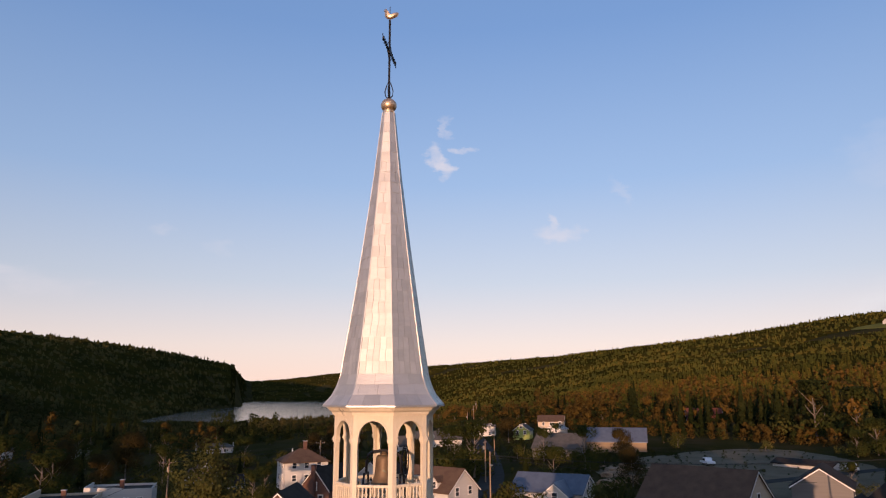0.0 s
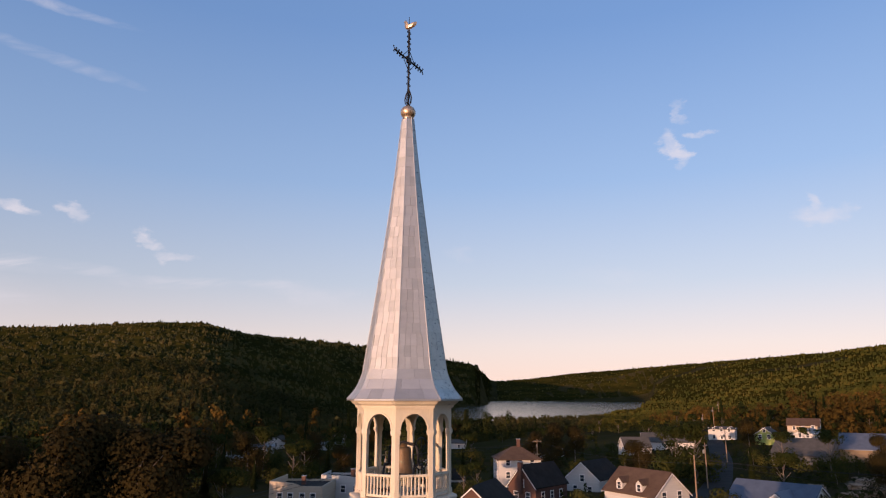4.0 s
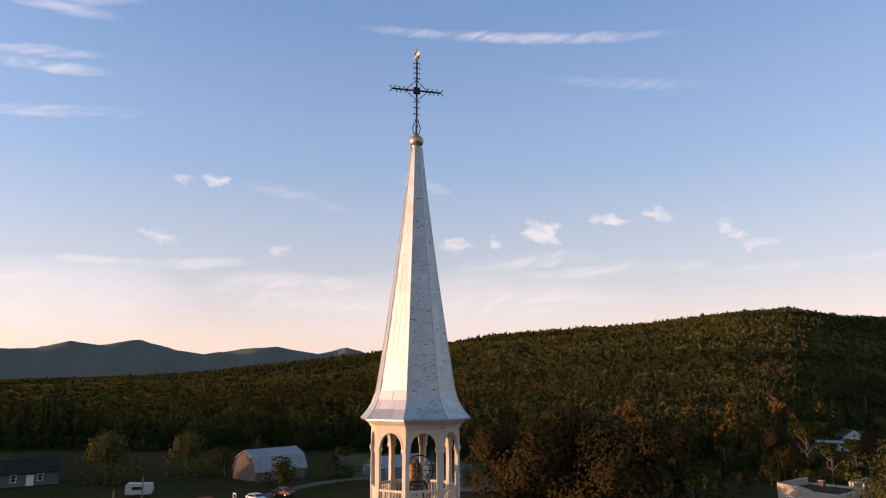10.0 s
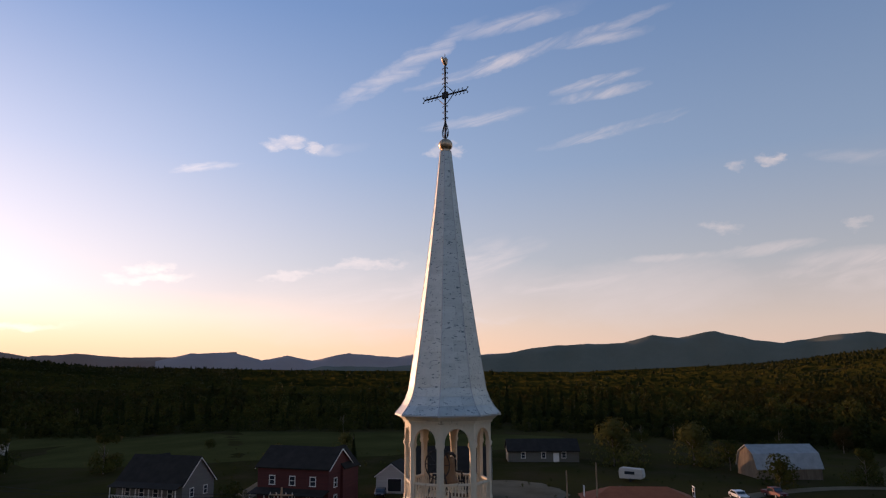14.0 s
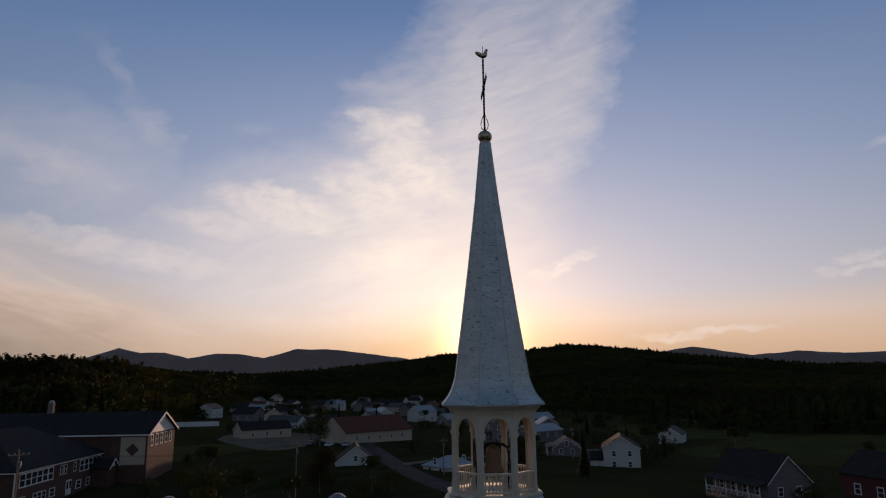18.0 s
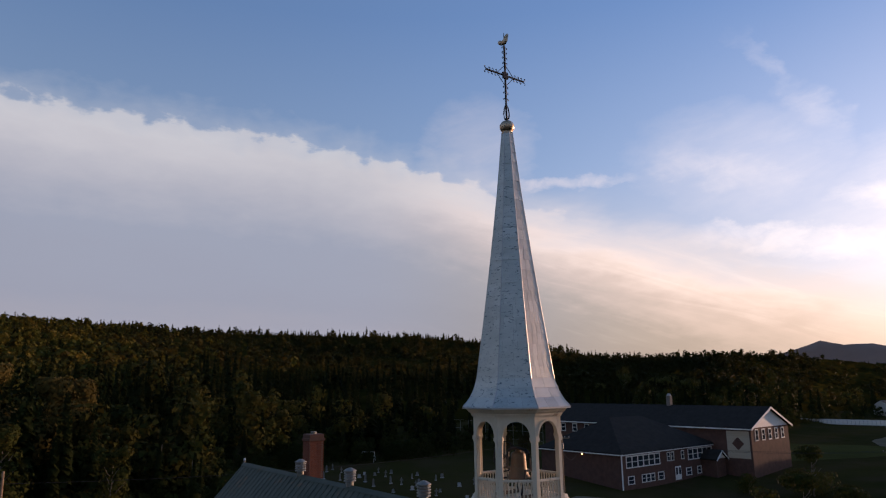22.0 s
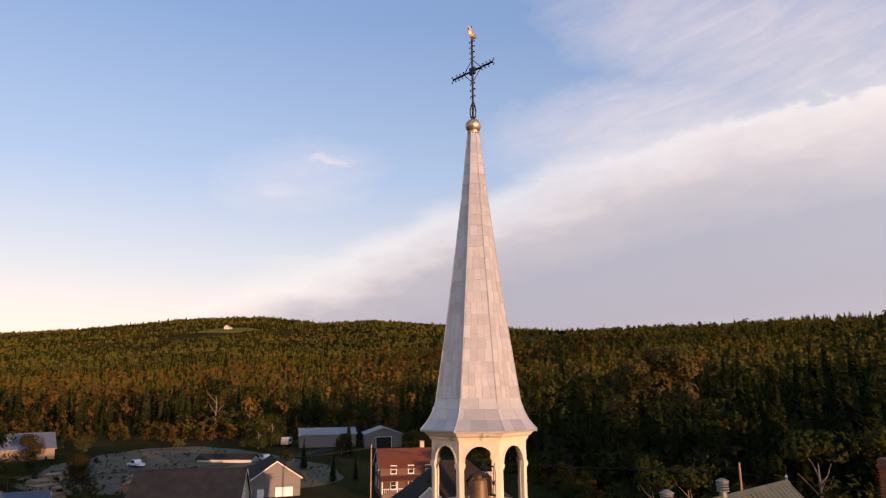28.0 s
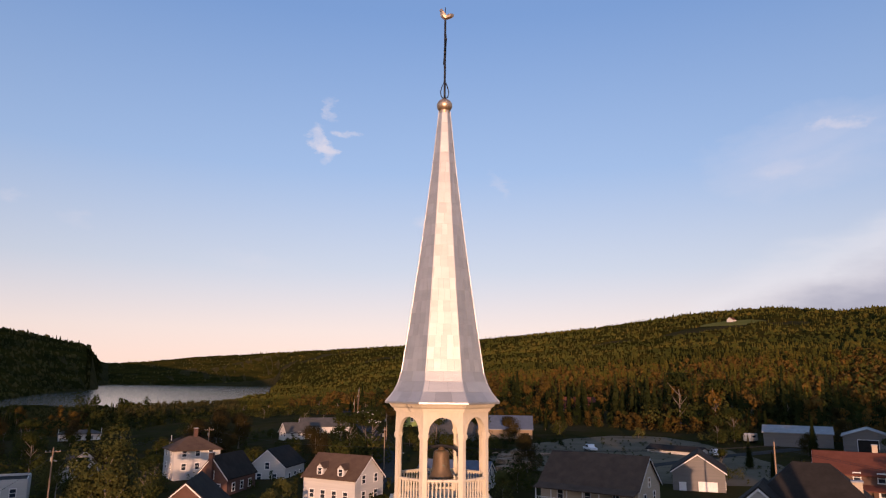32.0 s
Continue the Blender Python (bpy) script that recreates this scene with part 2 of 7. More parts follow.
    high_streaks = ((149, 29.0, 128, 27.6, 0.42, 0.85), (134, 24.7, 125, 23.5, 0.4, 0.45), (148, 16.8, 145.2, 16.1, 0.4, 0.5), (160.5, 15.9, 154.5, 14.6, 0.5, 0.4), (180, 22.6, 174.5, 23.1, 0.4, 0.95), (181, 27.0, 174, 27.2, 0.45, 0.7), (181, 19.0, 171.5, 20.4, 0.28, 0.65), (199.5, 22.8, 189.8, 28.0, 0.75, 0.8), (191.5, 24.4, 180.5, 27.3, 0.5, 1.0), (180, 27.2, 172.8, 28.5, 0.4, 0.65), (189, 28.2, 179, 29.8, 0.6, 0.65), (180.5, 23.3, 175.0, 24.2, 0.42, 0.9), (191.5, 20.8, 184.5, 21.9, 0.45, 0.75), (180.5, 19.3, 172, 20.7, 0.3, 0.5), (202, 18.5, 198.5, 19.0, 0.4, 0.55), (213, 16.2, 209.3, 17.0, 0.3, 0.75))
    sunset = ((239.2, 8.3, 233.8, 10.4, 0.4, 0.5), (217.5, 7.2, 212.0, 8.0, 0.32, 0.8), (216.2, 8.2, 213.6, 8.6, 0.32, 0.8), (206.5, 7.9, 201.8, 8.5, 0.28, 0.85), (201.5, 8.9, 194.5, 9.6, 0.28, 0.8), (255.6, 24.6, 251.2, 24.2, 0.6, 0.32), (254, 21.6, 248.5, 20.4, 1.2, 1.0), (252.5, 19.5, 246.5, 16.0, 2.0, 0.9), (256, 17.0, 250, 14.5, 1.8, 0.8), (265, 14.6, 256.0, 13.4, 1.4, 1.0), (262.5, 15.8, 259.5, 14.9, 0.7, 0.95), (270, 13.2, 262, 12.3, 0.9, 0.75), (281, 11.4, 266, 9.0, 1.0, 0.95), (279, 12, 276.5, 11.5, 0.45, 0.8), (276, 25.8, 272.6, 21.5, 0.7, 0.34), (273, 21.5, 269.6, 18.5, 1.1, 0.42))
    south = ((265.5, 20.4, 261.3, 20.2, 0.5, 0.26), (297.8, 16.3, 285.5, 16.3, 0.45, 0.85), (294.8, 15.8, 289, 16.3, 0.32, 0.7), (283, 17.5, 274, 14.8, 1.2, 0.5), (235.5, 26, 239.5, 17.0, 1.8, 0.26), (232.8, 31, 236.2, 23, 1.8, 0.26), (246, 30, 242, 22, 1.6, 0.3), (232, 2.9, 219, 3.9, 0.3, 0.6), (199, 3.9, 184, 4.9, 0.28, 0.5), (248, 11, 258, 9, 1.4, 0.6))
    streaks = k.math("MULTIPLY", laid(low_streaks + high_streaks, combed, 1.25, 0.72), k.math("ADD", 0.16, k.math("MULTIPLY", k.ramp(wisps, [(0.36, 0.0), (0.66, 1.0)], True), 0.74)))
    col = k.mix(k.math("MULTIPLY", streaks, 0.62, clamp=True), col, cloudcol)
    shapes = laid(north + puffs + sunset + south, torn)
    shapes = k.math("MULTIPLY", k.ramp(shapes, [(0.05, 0.0), (0.95, 0.95)], True), k.math("ADD", 0.42, k.math("MULTIPLY", k.ramp(fleece, [(0.30, 0.0), (0.68, 1.0)], True), 0.58)), clamp=True)
    col = k.mix(k.math("MULTIPLY", shapes, 0.80), col, cloudcol)
    # the cloud bank over the south-east, with a puffy upper edge that sinks towards the sunset and the north-east
    rim = k.n("ShaderNodeValToRGB")
    rim.color_ramp.interpolation = "B_SPLINE"
    stops = ((258, 2.0), (266, 5.4), (272, 7.2), (283, 11.3), (294, 14.6), (300, 17.2), (310, 19.7), (322, 20.9), (338, 20.9), (355, 21.3), (366, 19.9), (373, 18.3), (382, 15.4), (392, 11.4), (401, 8.6), (407, 6.0), (414, 2.0))
    while len(rim.color_ramp.elements) < len(stops):
        rim.color_ramp.elements.new(1.0)
    for e, (p, h) in zip(rim.color_ramp.elements, stops):
        e.position, e.color = (p - 58) / 360, (h / 40, h / 40, h / 40, 1)
    k.put(rim.inputs[0], k.math("DIVIDE", k.math("SUBTRACT", azim, 58.0), 360.0))
    billow = k.math("SUBTRACT", k.noise(k.scaled(sheet, (0.42, 0.9, 1.0)), 0.9, 6.0, 0.60), 0.5)
    broad = k.math("SUBTRACT", k.noise(k.scaled(sheet, (0.10, 0.30, 1.0)), 1.0, 4.0, 0.55), 0.5)
    scallop = k.math("ABSOLUTE", k.math("SUBTRACT", k.noise(k.scaled(sheet, (0.30, 0.30, 1.0)), 1.3, 1.0, 0.5), 0.5))
    deep_in = k.math("SUBTRACT", k.math("MULTIPLY", rim.outputs[0], 40.0), elev)
    rough_in = k.math("ADD", deep_in, k.math("SUBTRACT", k.math("MULTIPLY", billow, 2.6), k.math("MULTIPLY", scallop, 3.0)))
    bank = k.ramp(k.math("MULTIPLY", k.math("ADD", rough_in, 2.2), 0.1), [(0.0, 0.0), (0.19, 0.22), (0.235, 0.80), (0.36, 0.95), (0.8, 0.97)])
    soft_bank = k.ramp(k.math("MULTIPLY", k.math("ADD", k.math("ADD", deep_in, k.math("MULTIPLY", broad, 5.0)), 2.0), 0.1), [(0.0, 0.0), (0.30, 0.55), (0.55, 0.92)], True)
    ends = k.ramp(k.math("DIVIDE", k.math("SUBTRACT", azim, 58.0), 360.0), [(0.635, 1.0), (0.675, 0.0), (0.80, 0.0), (0.86, 0.75), (0.93, 1.0)])
    bank = k.math("ADD", k.math("MULTIPLY", soft_bank, ends), k.math("MULTIPLY", bank, k.math("SUBTRACT", 1.0, ends)))
    bank = k.math("MULTIPLY", bank, k.ramp(k.math("DIVIDE", k.math("SUBTRACT", azim, 58.0), 360.0), [(0.548, 0.0), (0.60, 1.0), (0.965, 1.0), (0.99, 0.0)]))
    bands = k.math("SUBTRACT", k.noise(k.scaled(k.scaled(sheet, (1, 1, 1), (0, 0, radians(-17))), (0.09, 0.80, 1.0)), 0.9, 6.0, 0.6, 0.8), 0.5)
    level = k.math("DIVIDE", k.math("ADD", deep_in, k.math("ADD", k.math("MULTIPLY", broad, 4.5), k.math("MULTIPLY", billow, 2.0))), 20.0)
    daycol = k.ramp(level, [(0.0, (0.83, 0.82, 0.88)), (0.10, (0.76, 0.74, 0.81)), (0.26, (0.61, 0.61, 0.71)), (0.42, (0.455, 0.49, 0.625)), (0.68, (0.445, 0.465, 0.59)), (1.0, (0.53, 0.50, 0.585))])
    thick = k.math("MULTIPLY", k.ramp(k.math("DIVIDE", k.math("SUBTRACT", azim, 58.0), 360.0), [(0.76, 0.0), (0.84, 0.55), (0.92, 1.0)]), k.ramp(level, [(0.03, 0.0), (0.22, 1.0)]))
    daycol = k.mix(k.math("MULTIPLY", thick, 0.6), daycol, (0.265, 0.28, 0.40))
    level = k.math("ADD", level, k.math("MULTIPLY", bands, 0.20))
    duskcol = k.ramp(level, [(0.0, (1.30, 1.16, 1.18)), (0.12, (1.62, 1.28, 1.16)), (0.24, (1.02, 0.80, 0.72)), (0.38, (0.52, 0.46, 0.42)), (0.62, (0.34, 0.32, 0.295)), (1.0, (0.44, 0.36, 0.30))])
    dusk = k.ramp(k.math("DIVIDE", k.math("SUBTRACT", azim, 58.0), 360.0), [(0.62, 1.0), (0.70, 0.0)], True)
    bankcol = k.mix(dusk, daycol, duskcol)
    bankcol = k.mix(k.math("MULTIPLY", k.math("POWER", toward, 5.0), 0.85), bankcol, k.mix(k.ramp(bands, [(0.0, 0.2), (0.25, 1.0)], True), (1.15, 0.76, 0.52), (1.9, 1.4, 1.05)))
    col = k.mix(bank, col, bankcol)
    glow = k.math("ADD", k.math("MULTIPLY", k.math("POWER", toward, 75.0), 1.1), k.math("MULTIPLY", k.math("POWER", toward, 1000.0), 6.0))
    hot = k.n("ShaderNodeVectorMath", operation="SCALE")
    hot.inputs[0].default_value = (1.0, 0.60, 0.27)
    k.link(glow, hot.inputs["Scale"])
    col = k.mix(1.0, col, hot.outputs[0], "ADD")
    core = k.n("ShaderNodeVectorMath", operation="SCALE")
    core.inputs[0].default_value = (1.0, 0.85, 0.55)
    k.link(k.math("MULTIPLY", k.math("POWER", toward, 12000.0), 25.0), core.inputs["Scale"])
    col = k.mix(1.0, col, core.outputs[0], "ADD")
    bg = k.n("ShaderNodeBackground")
    k.link(col, bg.inputs[0])
    bg.inputs[1].default_value = 0.75
    k.link(bg.outputs[0], k.n("ShaderNodeOutputWorld").inputs[0])


make_world()
sun = new("sun", bpy.data.lights.new("sun", "SUN"))
sun.data.energy, sun.data.angle, sun.data.color = 4.2, radians(0.6), (1.0, 0.585, 0.39)
sun.matrix_world = Matrix.Translation((0, 0, 60)) @ (-SUN_DIR).to_track_quat("-Z", "Y").to_matrix().to_4x4()


# ---- materials ----
def surface(name, dark, light, rough=0.8, metal=0.0, scale=3.0, fine=25.0, bump=0.15, per="", spread=0.35, spec=0.4, stretch=(1, 1, 1), stain=None, stain_scale=0.6, stain_at=0.6, depth=0.02):
    """A worn surface between two colours: broad and fine variation, relief, and a shift from piece to piece."""
    m = bpy.data.materials.new(name)
    m.use_nodes = True
    k = Nodes(m.node_tree)
    where = k.scaled(k.n("ShaderNodeTexCoord").outputs["Object"], stretch)
    a, b = k.noise(where, scale, 3.0), k.noise(where, fine, 4.0, 0.65)
    f = k.math("ADD", k.math("MULTIPLY", a, 0.65), k.math("MULTIPLY", b, 0.35))
    f = k.ramp(f, [(0.3, 0.0), (0.7, 1.0)])
    if per == "object":
        r = k.n("ShaderNodeObjectInfo").outputs["Random"]
    elif per == "island":
        r = k.n("ShaderNodeNewGeometry").outputs["Random Per Island"]
    if per:
        f = k.math("ADD", k.math("MULTIPLY", f, 1 - spread), k.math("MULTIPLY", r, spread))
    col = k.mix(f, dark, light)
    if stain:
        s = k.ramp(k.noise(where, stain_scale, 6.0, 0.7), [(stain_at, 0.0), (stain_at + 0.06, 1.0)])
        col = k.mix(s, col, stain)
    p = k.n("ShaderNodeBsdfPrincipled")
    k.link(col, p.inputs["Base Color"])
    k.put(p.inputs["Roughness"], k.math("ADD", rough - 0.08, k.math("MULTIPLY", b, 0.16), clamp=True))
    p.inputs["Metallic"].default_value = metal
    p.inputs["Specular IOR Level"].default_value = spec
    if bump:
        bn = k.n("ShaderNodeBump")
        bn.inputs["Strength"].default_value, bn.inputs["Distance"].default_value = bump, depth
        k.link(b, bn.inputs["Height"])
        k.link(bn.outputs[0], p.inputs["Normal"])
    k.link(p.outputs[0], k.n("ShaderNodeOutputMaterial").inputs[0])
    return m


def leaves(name, colours, per="island", through=0.24, clump_scale=0.13, single=0.35, shine=0.03, soft=0.25, lean=0.2, rounding=0.6):
    m = bpy.data.materials.new(name)
    m.use_nodes = True
    k = Nodes(m.node_tree)
    if per == "island":
        r = k.n("ShaderNodeNewGeometry").outputs["Random Per Island"]
    else:
        r = k.n("ShaderNodeObjectInfo").outputs["Random"]
    n = len(colours) - 1
    where = k.n("ShaderNodeTexCoord").outputs["Object"]
    clump = k.ramp(k.noise(where, clump_scale, 2.0), [(0.3, 0.0), (0.7, 1.0)])
    r = k.math("ADD", k.math("MULTIPLY", r, single), k.math("MULTIPLY", clump, 1 - single))
    col = k.ramp(r, [(i / n, c) for i, c in enumerate(colours)])
    big = k.noise(k.scaled(where, (0.4, 0.4, 4.5)), 0.011, 4.0)
    dark = k.mix(1.0, colours[0], (0.75, 0.8, 0.8), "MULTIPLY")
    col = k.mix(k.ramp(big, [(0.40, 0.0), (0.58, 0.75)]), col, dark)
    p = k.n("ShaderNodeBsdfPrincipled")
    k.link(col, p.inputs["Base Color"])
    p.inputs["Roughness"].default_value = 0.85
    p.inputs["Specular IOR Level"].default_value = shine
    # a crown scatters light between its leaves: ease the facets towards its round shape and up; lean puts sunlight into
    # the normals
    shape = k.n("ShaderNodeAttribute")
    shape.attribute_name = "crown"
    rounded = k.n("ShaderNodeVectorTransform")
    rounded.vector_type, rounded.convert_from, rounded.convert_to = "VECTOR", "OBJECT", "WORLD"
    k.link(shape.outputs["Vector"], rounded.inputs[0])
    eased = k.n("ShaderNodeVectorMath", operation="MULTIPLY_ADD")
    k.link(k.n("ShaderNodeNewGeometry").outputs["Normal"], eased.inputs[0])
    eased.inputs[1].default_value = (1 - soft,) * 3
    whole = k.n("ShaderNodeVectorMath", operation="MULTIPLY_ADD")
    k.link(rounded.outputs[0], whole.inputs[0])
    whole.inputs[1].default_value = (soft * rounding,) * 3
    whole.inputs[2].default_value = (SUN_DIR.x * lean * soft, SUN_DIR.y * lean * soft, soft * (1 - rounding * 0.4))
    k.link(whole.outputs[0], eased.inputs[2])
    facing = k.vmath("NORMALIZE", eased.outputs[0])
    k.link(facing, p.inputs["Normal"])
    tr = k.n("ShaderNodeBsdfTranslucent")
    k.link(col, tr.inputs[0])
    mx = k.n("ShaderNodeMixShader")
    mx.inputs[0].default_value = through
    k.link(p.outputs[0], mx.inputs[1])
    k.link(tr.outputs[0], mx.inputs[2])
    k.link(mx.outputs[0], k.n("ShaderNodeOutputMaterial").inputs[0])
    return m


def glass(name, tint=(0.03, 0.035, 0.04)):
    m = bpy.data.materials.new(name)
    m.use_nodes = True
    k = Nodes(m.node_tree)
    p = k.n("ShaderNodeBsdfPrincipled")
    p.inputs["Base Color"].default_value = (*tint, 1)
    p.inputs["Roughness"].default_value = 0.08
    p.inputs["Specular IOR Level"].default_value = 0.6
    k.link(p.outputs[0], k.n("ShaderNodeOutputMaterial").inputs[0])
    return m


M_TIN = surface("painted_tin", (0.385, 0.375, 0.345), (0.575, 0.56, 0.515), 0.48, 0.62, 1.6, 14.0, 0.6, "object", 0.55, 0.5, stain=(0.09, 0.12, 0.13), stain_scale=3.6, stain_at=0.70, stretch=(1, 1, 2.6))
M_TINOLD = surface("peeling_tin", (0.40, 0.417, 0.38), (0.60, 0.613, 0.565), 0.48, 0.62, 1.6, 14.0, 0.6, "object", 0.38, 0.5, stain=(0.075, 0.11, 0.13), stain_scale=5.0, stain_at=0.575, stretch=(1, 1, 2.6))
M_SEAM = surface("tin_ridge", (0.34, 0.34, 0.33), (0.47, 0.47, 0.455), 0.42, 0.55, 2.0, 20.0, 0.1)
M_GAP = surface("dark_tin_joint", (0.25, 0.258, 0.238), (0.36, 0.37, 0.34), 0.55, 0.5, 2.0, 20.0, 0.1)
M_CREAM = surface("cream_paint", (0.50, 0.435, 0.315), (0.66, 0.575, 0.435), 0.7, 0, 1.2, 9.0, 0.12, stain=(0.30, 0.25, 0.19), stain_scale=1.6, stain_at=0.60, stretch=(1, 1, 0.4))
M_WHITE = surface("white_trim", (0.66, 0.63, 0.57), (0.80, 0.77, 0.72), 0.6, 0, 2.0, 12.0, 0.08)
M_GOLD = surface("gilded_metal", (0.42, 0.30, 0.19), (0.58, 0.43, 0.29), 0.42, 0.8, 3.0, 16.0, 0.05, stain=(0.30, 0.22, 0.14), stain_scale=2.5, stain_at=0.66)
M_BRONZE = surface("bell_bronze", (0.10, 0.064, 0.036), (0.19, 0.125, 0.068), 0.55, 0.4, 2.2, 11.0, 0.1, stain=(0.14, 0.16, 0.11), stain_scale=3, stain_at=0.60)
M_IRON = surface("black_iron", (0.010, 0.010, 0.012), (0.028, 0.026, 0.026), 0.55, 0.3, 4.0, 30.0, 0.1)
M_WOOD = surface("old_timber", (0.10, 0.07, 0.045), (0.20, 0.15, 0.10), 0.85, 0, 2.0, 18.0, 0.3, stretch=(1, 1, 0.2))
M_POLE = surface("pole_wood", (0.20, 0.13, 0.08), (0.34, 0.23, 0.14), 0.85, 0, 2.0, 20.0, 0.3, stretch=(1, 1, 0.1))
M_ROOFTIN = surface("weathered_tin_roof", (0.040, 0.054, 0.040), (0.078, 0.092, 0.070), 0.6, 0.0, 0.7, 6.0, 0.1, spec=0.2, stain=(0.12, 0.085, 0.05), stain_scale=0.5, stain_at=0.58)
M_BRICK = surface("red_brick", (0.12, 0.036, 0.020), (0.22, 0.068, 0.036), 0.85, 0, 3.0, 26.0, 0.3, "object", 0.5)
M_BRICKWALL = surface("brick_wall", (0.075, 0.036, 0.025), (0.125, 0.062, 0.042), 0.88, 0, 1.0, 14.0, 0.2)
M_MORTAR = surface("mortar", (0.14, 0.115, 0.095), (0.21, 0.18, 0.15), 0.92, 0, 3.0, 20.0, 0.2)
M_MARBLE = surface("dull_white_stone", (0.12, 0.112, 0.096), (0.22, 0.205, 0.18), 0.85, 0, 1.5, 14.0, 0.3, spec=0.1)
M_STONE = surface("grey_stone", (0.26, 0.25, 0.24), (0.40, 0.39, 0.37), 0.85, 0, 1.5, 14.0, 0.3)
M_GLASS = glass("window_glass")
M_BARK = surface("bark", (0.09, 0.07, 0.055), (0.20, 0.16, 0.12), 0.9, 0, 2.0, 15.0, 0.4, stretch=(1, 1, 0.25))
M_BIRCH = surface("pale_bark", (0.13, 0.108, 0.08), (0.25, 0.21, 0.16), 0.85, 0, 1.5, 9.0, 0.3)
M_LEAF = leaves("broad_leaves", [(0.022, 0.029, 0.007), (0.044, 0.051, 0.011), (0.080, 0.068, 0.016), (0.055, 0.063, 0.013)], soft=0.5)
M_RUST = leaves("rusty_leaves", [(0.034, 0.027, 0.009), (0.056, 0.039, 0.012), (0.078, 0.050, 0.015)], soft=0.5, single=0.15)
M_LEAFY = leaves("yellow_green_leaves", [(0.05, 0.052, 0.014), (0.09, 0.083, 0.022), (0.13, 0.108, 0.032)], soft=0.4)
M_NEEDLE = leaves("spruce_needles", [(0.014, 0.019, 0.005), (0.028, 0.034, 0.009), (0.050, 0.046, 0.012)], through=0.15, soft=0.45)
M_GOLDEN = leaves("golden_brown_leaves", [(0.060, 0.048, 0.014), (0.105, 0.078, 0.021), (0.155, 0.108, 0.030)], soft=0.5, single=0.25)
# spruce needles again, with the southern wood's shade put into the colours
M_SHADENEEDLE = leaves("shaded_spruce_needles", [(0.012, 0.016, 0.005), (0.024, 0.028, 0.008), (0.043, 0.039, 0.011)], through=0.15, soft=0.45)
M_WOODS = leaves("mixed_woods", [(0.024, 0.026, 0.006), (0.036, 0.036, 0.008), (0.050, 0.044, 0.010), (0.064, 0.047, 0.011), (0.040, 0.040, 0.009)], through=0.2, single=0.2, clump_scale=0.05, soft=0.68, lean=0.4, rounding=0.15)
# sunlight put into the woods' colours, strongly for the east, less for the north
M_SUNNY = leaves("sunlit_olive_woods", [(0.050, 0.054, 0.010), (0.073, 0.072, 0.013), (0.103, 0.089, 0.015), (0.125, 0.088, 0.015), (0.080, 0.078, 0.014)], through=0.2, single=0.2, clump_scale=0.05, soft=0.64, lean=0.45, rounding=0.15)
M_NORTH = leaves("northern_hill_woods", [(0.043, 0.043, 0.013), (0.064, 0.060, 0.018), (0.092, 0.076, 0.023), (0.112, 0.079, 0.024), (0.070, 0.063, 0.019)], through=0.2, single=0.2, clump_scale=0.05, soft=0.66, lean=0.4, rounding=0.15)
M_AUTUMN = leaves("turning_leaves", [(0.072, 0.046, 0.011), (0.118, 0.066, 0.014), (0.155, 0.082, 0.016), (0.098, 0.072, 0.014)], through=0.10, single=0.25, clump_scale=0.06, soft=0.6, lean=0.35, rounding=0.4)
M_FINE = leaves("near_leaves", [(0.026, 0.033, 0.008), (0.046, 0.053, 0.012), (0.088, 0.070, 0.017), (0.060, 0.066, 0.014)], clump_scale=0.12, single=0.2, soft=0.55)
M_CANOPY = leaves("forest_canopy", [(0.019, 0.020, 0.005), (0.029, 0.027, 0.006), (0.042, 0.035, 0.007), (0.054, 0.038, 0.008), (0.030, 0.029, 0.007)], through=0.0, clump_scale=0.05, shine=0.0, soft=0.7, lean=0.45, rounding=0.0)
M_ASPHALT = surface("asphalt", (0.028, 0.026, 0.023), (0.052, 0.048, 0.042), 0.95, 0, 0.3, 8.0, 0.2, spec=0.05)
M_GRAVEL = surface("gravel", (0.11, 0.088, 0.056), (0.19, 0.155, 0.105), 0.95, 0, 0.15, 5.0, 0.3, spec=0.0)
M_HAY = surface("dry_mown_grass", (0.062, 0.052, 0.024), (0.115, 0.094, 0.046), 0.95, 0, 0.06, 1.2, 0.4, spec=0.0)
M_GRASS = surface("meadow_grass", (0.036, 0.037, 0.012), (0.074, 0.070, 0.024), 0.95, 0, 0.05, 1.5, 0.4, spec=0.0)
M_PASTURE = surface("pale_green_pasture", (0.11, 0.105, 0.026), (0.17, 0.155, 0.042), 0.95, 0, 0.05, 1.5, 0.4, spec=0.0)
M_CHROME = surface("bright_metal", (0.5, 0.5, 0.5), (0.6, 0.6, 0.6), 0.3, 0.9, 3, 20, 0)
M_RUBBER = surface("rubber", (0.012, 0.012, 0.012), (0.025, 0.025, 0.025), 0.9, 0, 4, 30, 0)
M_LOUVRE = surface("grey_sheet_metal", (0.15, 0.15, 0.13), (0.26, 0.255, 0.225), 0.5, 0.5, 2.0, 12.0, 0.1)


